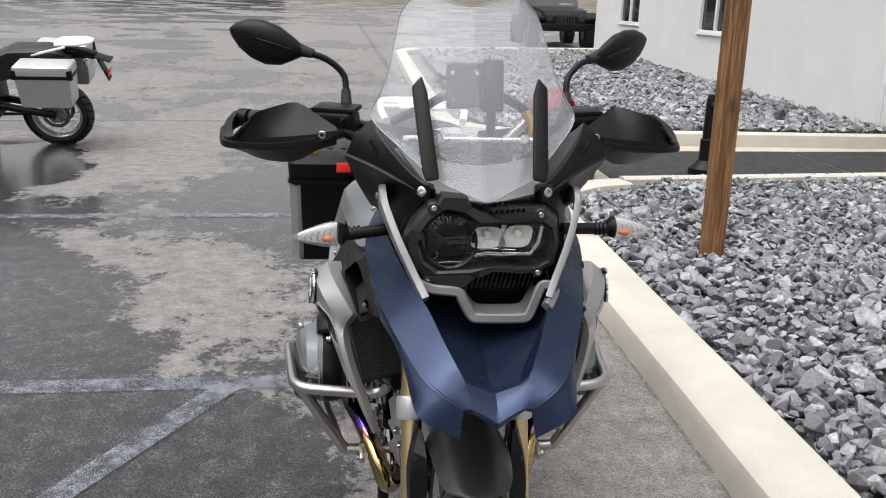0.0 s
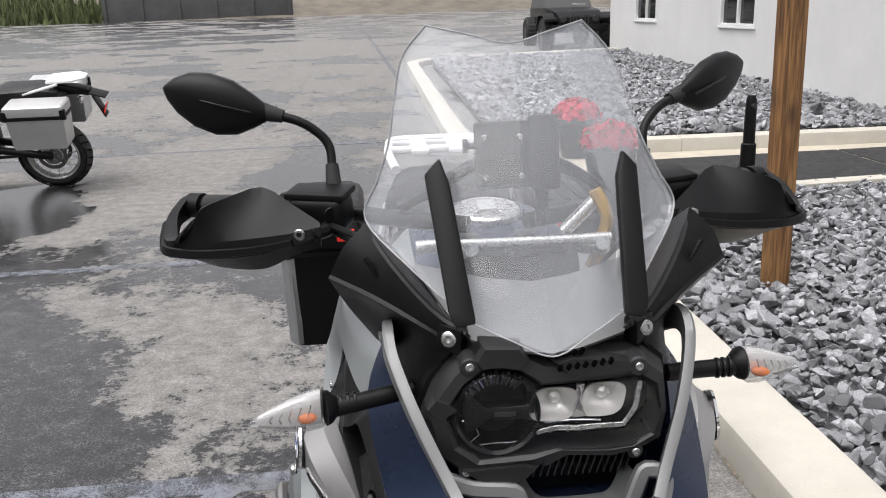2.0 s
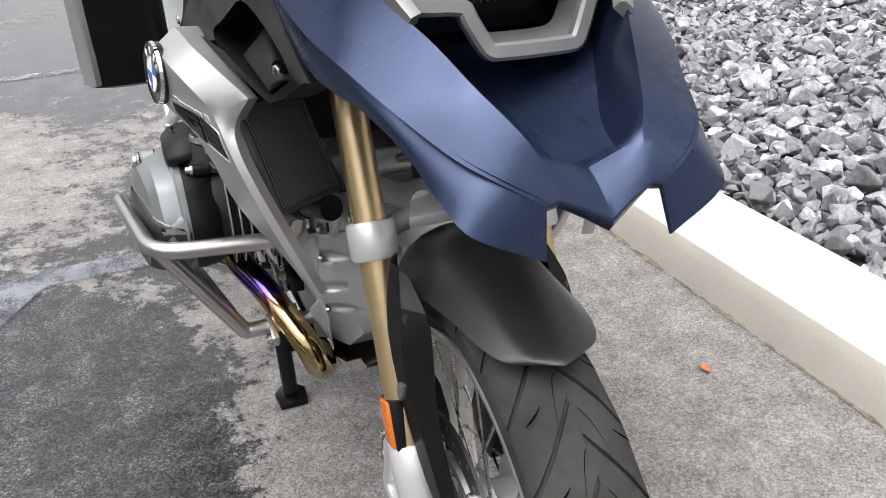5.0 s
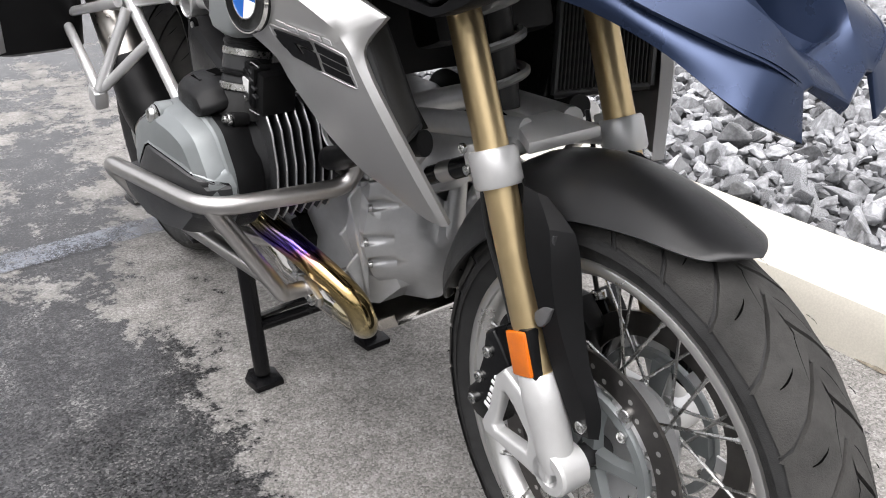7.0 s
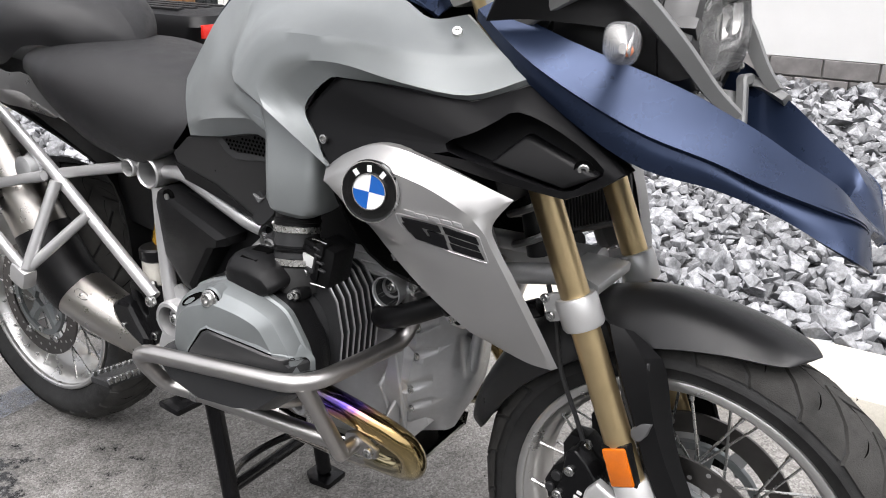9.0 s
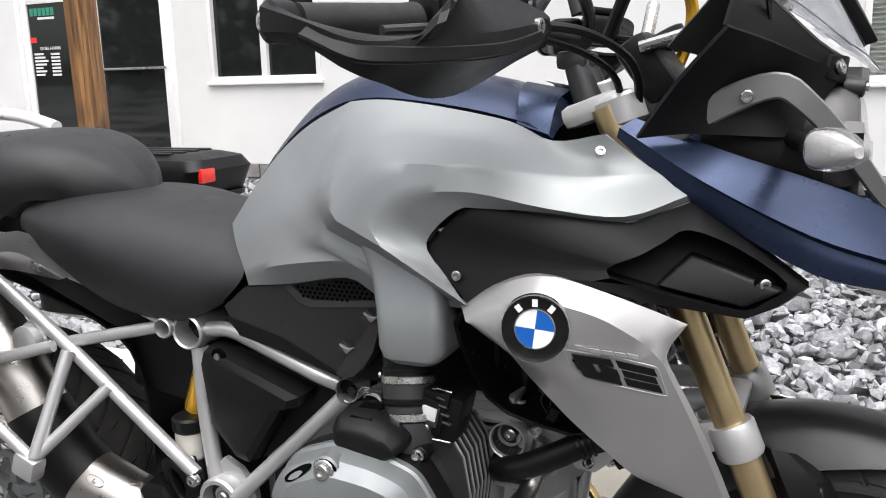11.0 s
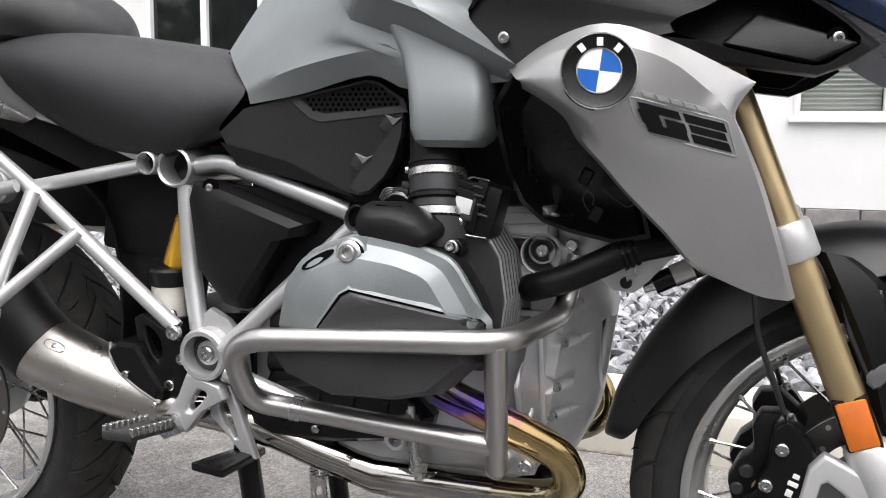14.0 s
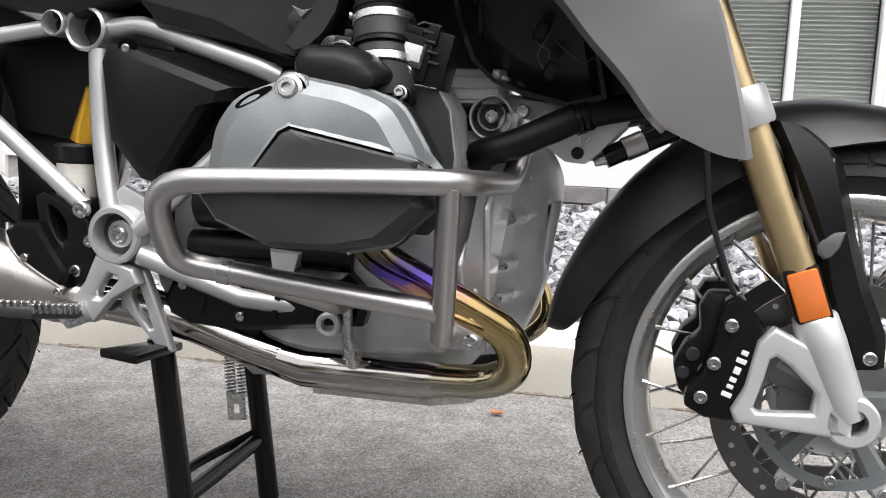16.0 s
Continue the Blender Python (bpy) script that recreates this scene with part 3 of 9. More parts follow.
sheet("gravel_soil", [(1.1, -9), (6.0, -9), (6.0, 5.4), (1.9, 5.0), (1.3, 4.6), (1.1, 3.9)], 0.075, M_SOIL, "dark soil under the slate chippings", "ground")
sheet("gravel_soil", [(1.1, 8.9), (1.7, 7.85), (6.0, 7.85), (6.0, 20.5), (2.4, 19.6), (1.1, 18.2)], 0.075, M_SOIL, "dark soil under the slate chippings", "ground")
walk_a = sheet("pavement", [(1.5, 5.15), (6.0, 5.58), (6.0, 7.62), (1.5, 7.62)], 0.012, M_CONCRETE, "tan concrete walkway to the entrance", "pavement")
for k, (x0, x1) in enumerate(((1.9, 4.25), (4.28, 5.95))):
    sheet("walkway_mat", [(x0, 5.22 + 0.103 * (x0 - 1.9)), (x1, 5.22 + 0.103 * (x1 - 1.9)), (x1, 7.0 + 0.1 * k), (x0, 6.9 + 0.1 * k)], 0.02, M_MAT, "black rubberised walkway slab", "walkway mat")


# ---- slate chippings ----
def stone_bm(seed, flat=0.6, worn=True):
    rnd = random.Random(seed)
    bm = bmesh.new()
    pts = []
    for _ in range(11):
        v = Vector((rnd.gauss(0, 1), rnd.gauss(0, 1), rnd.gauss(0, 1))).normalized()
        v *= rnd.uniform(0.75, 1.0)
        pts.append(V(v.x * rnd.uniform(0.85, 1.1), v.y * 0.75, v.z * flat))
    vs = [bm.verts.new(p) for p in pts]
    out = bmesh.ops.convex_hull(bm, input=vs)
    junk = {g for g in out["geom_interior"] + out["geom_unused"] if isinstance(g, bmesh.types.BMVert)}
    for v in junk:
        if v.is_valid:
            bm.verts.remove(v)
    if worn:
        bmesh.ops.bevel(bm, geom=bm.edges[:], offset=0.04, segments=1, affect="EDGES")
    return bm


STONES = []
for s in range(9):
    b = stone_bm(s + 5, 0.5 + 0.04 * s)
    me = mesh_of("stone", b, M_STONE_OB, 20)
    STONES.append(me)


def stone_arrays(me):
    co = np.array([v.co[:] for v in me.vertices])
    return co, [tuple(p.vertices) for p in me.polygons]


ARR = [stone_arrays(m) for m in STONES]
ROUGH = []
for s in range(9):
    me = mesh_of("rough_stone", stone_bm(s + 5, 0.5 + 0.04 * s, False), M_STONE, 20)
    ROUGH.append(stone_arrays(me))
    bpy.data.meshes.remove(me)


def gravel(name, spots, size, host_near=None, worn_above=-1.0):
    """Chippings at spots; those marked near are single stones, the rest one mass."""
    cos, faces, base = [], [], 0
    rnd = random.Random(3)
    for x, y, z, near in spots:
        k = rnd.randrange(len(STONES))
        s = size * rnd.lognormvariate(0, 0.32)
        m = Matrix.LocRotScale((x, y, z + s * 0.25 + rise(y)), Euler((rnd.uniform(-0.6, 0.6), rnd.uniform(-0.6, 0.6), rnd.uniform(0, 6.28))), (s, s, s))
        if near and host_near:
            ob = new("stone", STONES[k])
            ob.parent = host_near
            ob.matrix_basis = m
            continue
        co, fs = ARR[k] if z > worn_above else ROUGH[k]
        mm = np.array(m)
        cos.append(co @ mm[:3, :3].T + mm[:3, 3])
        faces += [tuple(i + base for i in f) for f in fs]
        base += len(co)
    me = bpy.data.meshes.new(name)
    me.from_pydata(np.concatenate(cos).tolist(), [], faces)
    me.materials.append(M_STONE)
    ob = new(name, me)
    return ob


def spots(x0, x1, y0, y1, step, inside, near=lambda x, y: False, levels=(0.085,)):
    rnd = random.Random(int(1000 * step))
    out = []
    for z in levels:
        y = y0
        while y < y1:
            x = x0
            while x < x1:
                a, b = x + rnd.uniform(-0.45, 0.45) * step, y + rnd.uniform(-0.45, 0.45) * step
                if inside(a, b):
                    out.append((a, b, z + rnd.uniform(-0.012, 0.022), near(a, b) and z == levels[-1]))
                x += step
            y += step
    return out


def in_near(x, y):
    return x > 1.2 and x < 5.97 and y < 5.05 + 0.1 * (x - 1.9) and not (x < 1.95 and y > 3.9 and math.hypot(x - 1.95, y - 3.95) > 0.74)


def in_far(x, y):
    return x > 1.15 and x < 5.97 and y > 7.88 and not (x < 1.75 and y < 8.5 and math.hypot(x - 1.75, y - 8.5) > 0.6)


bed = tagged(new("gravel_bed"), "bed of broken grey slate chippings", "gravel", "", "stuff")
near_spots = spots(1.2, 4.0, -0.6, 5.2, 0.05, in_near, lambda x, y: x < 1.5 and 0.4 < y < 3.2 and (int(x * 97 + y * 61) % 3) > 0, (0.07, 0.105))
g = gravel("slate_chippings", near_spots, 0.036, bed, 0.093)
tagged(g, "loose broken grey slate chippings behind the kerb", "gravel", "", "stuff")
g = gravel("slate_chippings", spots(4.0, 6.0, -2, 5.5, 0.085, in_near, levels=(0.09,)) + spots(1.2, 4.0, -2.5, -0.6, 0.085, in_near, levels=(0.09,)), 0.058, None, 9)
tagged(g, "loose broken grey slate chippings by the wall", "gravel", "", "stuff")
g = gravel("slate_chippings", spots(1.1, 6.0, 7.8, 20, 0.074, in_far, levels=(0.09,)), 0.056, None, 9)
tagged(g, "loose broken grey slate chippings of the far bed", "gravel", "", "stuff")


# ---- building ----
WX = 6.0
OPEN = [(-1.62, -0.27, 1.0, 2.3), (4.41, 5.71, 1.13, 2.35), (6.15, 8.36, 0.05, 2.2), (12.85, 14.3, 1.0, 2.2), (17.8, 19.3, 1.04, 2.2)]


def block(x0, x1, y0, y1, z0, z1, e=0.0):
    return box((x1 - x0, y1 - y0, z1 - z0), ((x0 + x1) / 2, (y0 + y1) / 2, (z0 + z1) / 2), edge=e)


def facade():
    host = tagged(new("wall_east"), "white painted rendered wall of a single-storey shop", "wall", "", "structure")
    y, bits = -14.0, []
    for y0, y1, z0, z1 in OPEN:
        bits.append(block(WX, WX + 0.2, y, y0, 0.3, 3.4))
        bits.append(block(WX, WX + 0.2, y0, y1, z1, 3.4))
        if z0 > 0.4:
            bits.append(block(WX, WX + 0.2, y0, y1, 0.3, z0))
        y = y1
    bits.append(block(WX, WX + 0.2, y, 21.3, 0.3, 3.4))
    part("render", join(*bits), M_WALL, host)
    part("return_wall", block(WX, 16, 21.3, 21.5, 0, 3.4), M_WALL, host)
    part("back_wall", block(15.8, 16, -14, 21.3, 0, 3.4), M_WALL, host)
    part("end_wall", block(WX, 16, -14.2, -14, 0, 3.4), M_WALL, host)
    part("roof", block(WX - 0.35, 16.2, -14.4, 21.8, 3.4, 3.58, 0.02), M_GUARD, host)
    part("mortar_bed", block(WX + 0.03, WX + 0.2, -14, 6.15, -0.05, 0.3), M_MORTAR, host)
    bm = box((0.05, 0.388, 0.138), edge=0.006, seg=1)
    me = mesh_of("brick", bm, M_BRICK)
    for row, z in enumerate((0.076, 0.225)):
        y = -4.0 - 0.2 * row
        while y < 5.9:
            ob = new("brick", me)
            ob.parent = host
            ob.location = (WX + 0.022 + random.uniform(-0.003, 0.003), y, z)
            y += 0.4
    part("footing", block(WX, WX + 0.2, 8.36, 21.3, 0.0, 0.3), M_WALL, host)
    return host


facade()
single("floor", block(WX + 0.2, 15.8, -14, 21.3, 0.0, 0.05), M_MAT, "dark floor inside the shop", "floor", "structure")


def window(name, y0, y1, z0, z1, blind=False):
    host = tagged(new(name), "white-framed sliding window with two dark panes" if not blind else "white-framed sliding window with pale blinds", "window", "", "structure")
    f, x0, x1 = 0.05, WX - 0.012, WX + 0.09
    part("window_frame", join(block(x0, x1, y0, y0 + f, z0, z1, 0.006), block(x0, x1, y1 - f, y1, z0, z1, 0.006), block(x0, x1, y0 + f, y1 - f, z0, z0 + f, 0.006), block(x0, x1, y0 + f, y1 - f, z1 - f, z1, 0.006)), M_TRIM, host)
    ym = (y0 + y1) / 2
    part("mullion", block(x0 + 0.01, x1, ym - 0.035, ym + 0.035, z0 + f, z1 - f, 0.006), M_TRIM, host)
    part("window_sill", block(x0 - 0.03, x1, y0 - 0.03, y1 + 0.03, z0 - 0.035, z0 - 0.002, 0.005), M_TRIM, host)
    for a, b in ((y0 + f, ym - 0.035), (ym + 0.035, y1 - f)):
        pane = part("pane", block(WX + 0.045, WX + 0.052, a, b, z0 + f, z1 - f), M_LENS if blind else M_GLASS_DARK, host)
        if blind:
            pane.visible_shadow = False
            z = z0 + f + 0.02
            while z < z1 - f:
                part("slat", box((0.035, b - a - 0.01, 0.003), (WX + 0.12, (a + b) / 2, z), (0, 35, 0), 0), M_BLIND, host)
                z += 0.036
            part("backing", block(WX + 0.15, WX + 0.16, a, b, z0, z1), M_BLIND, host)
    return host


window("window_1", *OPEN[0], True)
window("window_2", *OPEN[1])
window("window_3", *OPEN[3])
window("window_4", *OPEN[4])


def text(body, size, m, depth=0.002):
    cu = bpy.data.curves.new("lettering", "FONT")
    cu.body, cu.size, cu.extrude, cu.align_x = body, size, depth, "CENTER"
    ob = new("lettering", cu)
    bpy.context.view_layer.update()
    dg = bpy.context.evaluated_depsgraph_get()
    me = bpy.data.meshes.new_from_object(ob.evaluated_get(dg))
    bpy.data.objects.remove(ob)
    bm = bmesh.new()
    bm.from_mesh(me)
    bpy.data.meshes.remove(me)
    return moved(bm, m)


def door():
    host = tagged(new("door_1"), "closed white-framed glass double door with notices on the pane", "door", "", "structure")
    y0, y1, z0, z1 = OPEN[2]
    f, x0, x1 = 0.07, WX - 0.015, WX + 0.1
    part("door_frame", join(block(x0, x1, y0, y0 + f, z0, z1, 0.006), block(x0, x1, y1 - f, y1, z0, z1, 0.006), block(x0, x1, y0 + f, y1 - f, z1 - f, z1, 0.006)), M_TRIM, host)
    ym = (y0 + y1) / 2
    for a, b in ((y0 + f + 0.004, ym - 0.004), (ym + 0.004, y1 - f - 0.004)):
        leaf = part("door_leaf", join(block(WX, WX + 0.05, a, a + 0.09, z0 + 0.01, z1 - f, 0.005), block(WX, WX + 0.05, b - 0.09, b, z0 + 0.01, z1 - f, 0.005), block(WX, WX + 0.05, a + 0.09, b - 0.09, z0 + 0.01, z0 + 0.26, 0.005), block(WX, WX + 0.05, a + 0.09, b - 0.09, z1 - f - 0.1, z1 - f, 0.005)), M_TRIM, host)
        part("pane", block(WX + 0.02, WX + 0.028, a + 0.09, b - 0.09, z0 + 0.26, z1 - f - 0.1), M_GLASS_DARK, leaf)
        h = a + 0.05 if a > ym else b - 0.05
        part("door_handle", tube([(WX, h, 1.0), (WX - 0.06, h, 1.0), (WX - 0.06, h, 1.3), (WX, h, 1.3)], 0.012, 10, 0.03), M_STEEL, leaf)
    flat = Matrix(((0, 0, -1, 0), (-1, 0, 0, 0), (0, 1, 0, 0), (0, 0, 0, 1)))
    at = lambda y, z: Matrix.Translation((WX + 0.017, y, z)) @ flat
    part("lettering", text("STORE HOURS", 0.047, at(7.91, 1.53)), M_PLATE, host, "white lettering on the pane")
    for k in range(7):
        z = 1.475 - 0.038 * k
        w = (0.14, 0.16, 0.2, 0.17, 0.11, 0.16, 0.13)[k]
        part("notice_line", block(WX + 0.014, WX + 0.018, 8.16 - w, 8.16, z, z + 0.022), M_PLATE, host)
        part("notice_line", block(WX + 0.014, WX + 0.018, 7.78, 7.91, z - 0.004, z + 0.018), M_PLATE, host)
    part("shop_sign", join(*[block(WX + 0.014, WX + 0.018, 7.8 + 0.062 * k, 7.85 + 0.062 * k, 1.9, 1.985) for k in range(6)]), M_GREEN_SIGN, host, "green sign shapes on the pane")
    part("sign_line", block(WX + 0.014, WX + 0.018, 7.8, 8.05, 1.86, 1.885), M_PLATE, host)
    part("red_label", block(WX + 0.014, WX + 0.018, 8.1, 8.2, 1.61, 1.67), M_RED, host)
    part("push_bar", block(WX - 0.02, WX + 0.012, y0 + f + 0.06, ym - 0.06, 1.28, 1.305, 0.004), M_STEEL, host, "thin metal push bar")


door()


# ---- posts and pots ----
def wooden_post():
    rows = []
    for k in range(26):
        z = -0.05 + k * 0.14
        w = 0.052 + 0.003 * noise.noise(V(0, 0, z * 2))
        lean = -0.014 * z
        ring = []
        for a in range(16):
            t = 2 * math.pi * a / 16
            s = 1 / max(abs(math.cos(t)), abs(math.sin(t))) ** 0.75
            ring.append(V(1.743 + lean + w * s * math.cos(t + 0.2), 3.025 + w * s * math.sin(t + 0.2), z))
        rows.append(ring)
    single("wooden_post", grid(rows, True, True), M_WOOD, "square stained pine post standing in the slate chippings", "post")


wooden_post()


def black_bollard():
    b = thing("bollard", "black plastic tube bollard on a heavy round base", "bollard")
    part("base", lathe([(0, 0.14), (0.05, 0.14), (0.085, 0.1), (0.12, 0.075)], (2.8, 5.75, 0.03), (0, 0, 1), 28, False), M_BLACK, b)
    part("tube", lathe([(0.1, 0.06), (0.3, 0.06), (0.31, 0.047), (0.6, 0.045), (0.66, 0.04), (0.69, 0.03)], (2.8, 5.75, 0.03), (0, 0, 1), 24, False), M_BLACK, b)
    part("eyelet", lathe([(-0.045, 0.018), (0.0, 0.02), (0.045, 0.018)], (2.8, 5.72, 0.64), (0, 1, 0), 14, False), M_DARK, b)


black_bollard()


def flower_pot(x, y, r):
    p = thing("flower_pot", "dark pot full of red flowers beside the walkway", "potted plant", (0, 0, 0), "red flower pots")
    part("pot", lathe([(0.0, r * 0.7), (0.3, r), (0.32, r * 1.05), (0.34, r * 1.02), (0.33, r * 0.9)], (x, y, 0.02), (0, 0, 1), 24, False), M_DARK, p)
    rnd = random.Random(int(x * 100))
    petals = bmesh.new()
    leaves = bmesh.new()
    for k in range(900):
        a, b = rnd.uniform(0, 6.28), rnd.uniform(0.05, 1.4)
        d = V(math.cos(a) * math.sin(b), math.sin(a) * math.sin(b), math.cos(b))
        c = V(x, y, 0.38) + V(d.x * r * 1.15, d.y * r * 1.15, d.z * r * 0.95) * rnd.uniform(0.75, 1.05)
        bm = leaves if k % 9 == 0 else petals
        q = (d + V(rnd.gauss(0, 0.4), rnd.gauss(0, 0.4), rnd.gauss(0, 0.4))).to_track_quat("Z", "Y")
        n, s = 5, rnd.uniform(0.02, 0.038)
        ring = [bm.verts.new(c + q @ V(s * math.cos(6.28 * i / n), s * math.sin(6.28 * i / n), 0.008)) for i in range(n)]
        mid = bm.verts.new(c)
        for i in range(n):
            bm.faces.new((ring[i], ring[(i + 1) % n], mid))
    part("blossom", petals, M_FLOWER, p, "mass of red petals")
    part("leaves", leaves, M_LEAF, p)


flower_pot(1.62, 5.6, 0.2)
flower_pot(1.75, 7.3, 0.2)


# ---- far edge of the car park ----
def far_bank():
    rows = []
    for k in range(90):
        x = -90 + k * 2.2
        y = 74 + 0.06 * abs(x)
        h = 1.2 + 0.5 * noise.noise(V(x * 0.15, 0, 0))
        rows.append([V(x, y - 3, rise(y - 3) - 0.1), V(x, y, 1.25 + 0.3 * h), V(x, y + 4, 1.4 + h), V(x, y + 14, 1.9 + 1.6 * h)])
    single("embankment", grid(rows), M_EARTH, "brown earth bank beyond the car park", "embankment", "structure")
    rnd = random.Random(8)
    bm = bmesh.new()
    for _ in range(9000):
        x = rnd.uniform(-75, -22.5)
        t = rnd.random()
        y = 74 + 0.06 * abs(x) + rnd.uniform(-3.2, 5)
        z = 1.1 + 0.3 * (y - 71 - 0.06 * abs(x)) * t
        h, w, a = rnd.uniform(0.4, 1.6), rnd.uniform(0.08, 0.25), rnd.uniform(0, 3.14)
        d = V(math.cos(a) * w, math.sin(a) * w, 0)
        p = V(x, y, z)
        bm.faces.new([bm.verts.new(q) for q in (p - d, p + d, p + V(rnd.gauss(0, 0.2), rnd.gauss(0, 0.2), h))])
    single("grass", bm, M_LEAF, "long dull grass on the far bank", "grass", "stuff")

    single("boundary_wall", join(box((15.5, 0.3, 3.2), (-14.5, 73, 2.6), (0, 0, 0), 0.02), *[box((0.25, 0.4, 3.3), (-22 + 3.0 * k, 72.95, 2.6), (0, 0, 0), 0.02) for k in range(6)]), M_FENCE, "dark grey wall along the far edge of the car park", "wall", "structure")


far_bank()


def tree_line():
    """Dense mixed trees along the other side of the car park."""
    rnd = random.Random(21)
    wood, green = bmesh.new(), bmesh.new()
    for k in range(46):
        side_y = k % 2
        x, y = (-30 + rnd.uniform(-4, 3), -45 + 2.6 * k) if k < 34 else (-26 + 5 * (k - 34), -32 + rnd.uniform(-4, 3))
        h, w = rnd.uniform(8, 13), rnd.uniform(2.0, 3.2)
        b = tube([(x, y, -0.2), (x + rnd.gauss(0, 0.2), y, h * 0.4), (x + rnd.gauss(0, 0.4), y, h * 0.8)], [0.25, 0.08], 7)
        me = bpy.data.meshes.new("t")
        b.to_mesh(me)
        b.free()
        wood.from_mesh(me)
        bpy.data.meshes.remove(me)
        for _ in range(420):
            t = rnd.random() ** 0.8
            r = w * (0.45 + 0.75 * math.sin(math.pi * min(1, t * 0.95 + 0.05))) * rnd.random() ** 0.4
            a = rnd.uniform(0, 6.283)
            c = V(x + r * math.cos(a), y + r * math.sin(a), 0.8 + (h - 0.6) * t)
            n = V(rnd.gauss(0, 1), rnd.gauss(0, 1), rnd.gauss(0, 1)).normalized()
            u = n.orthogonal().normalized() * rnd.uniform(0.25, 0.6)
            v = n.cross(u) * rnd.uniform(0.6, 1.0)
            green.faces.new([green.verts.new(c + q) for q in (u, v, -u * 0.8, -v)])
    single("tree_trunks", wood, M_EARTH, "trunks of the trees beyond the car park", "trees", "stuff")
    single("tree_crowns", green, M_LEAF, "dense green crowns of the trees beyond the car park", "trees", "stuff")


tree_line()


# ---- the motorcycle: its front faces -y, its own right is -x, front axle over the origin ----
bike = thing("motorcycle", "grey and dark blue adventure motorcycle upright on its centre stand", "motorcycle")
FA, RA = V(0, 0, 0.322), V(0, 1.505, 0.33)
FR, RR = 0.323, 0.318
STEER = Matrix.Translation((-0.0085, 0.2, 0)) @ pose(0, 0, 0, 0, 0, -1.5) @ Matrix.Translation((0, -0.2, 0))


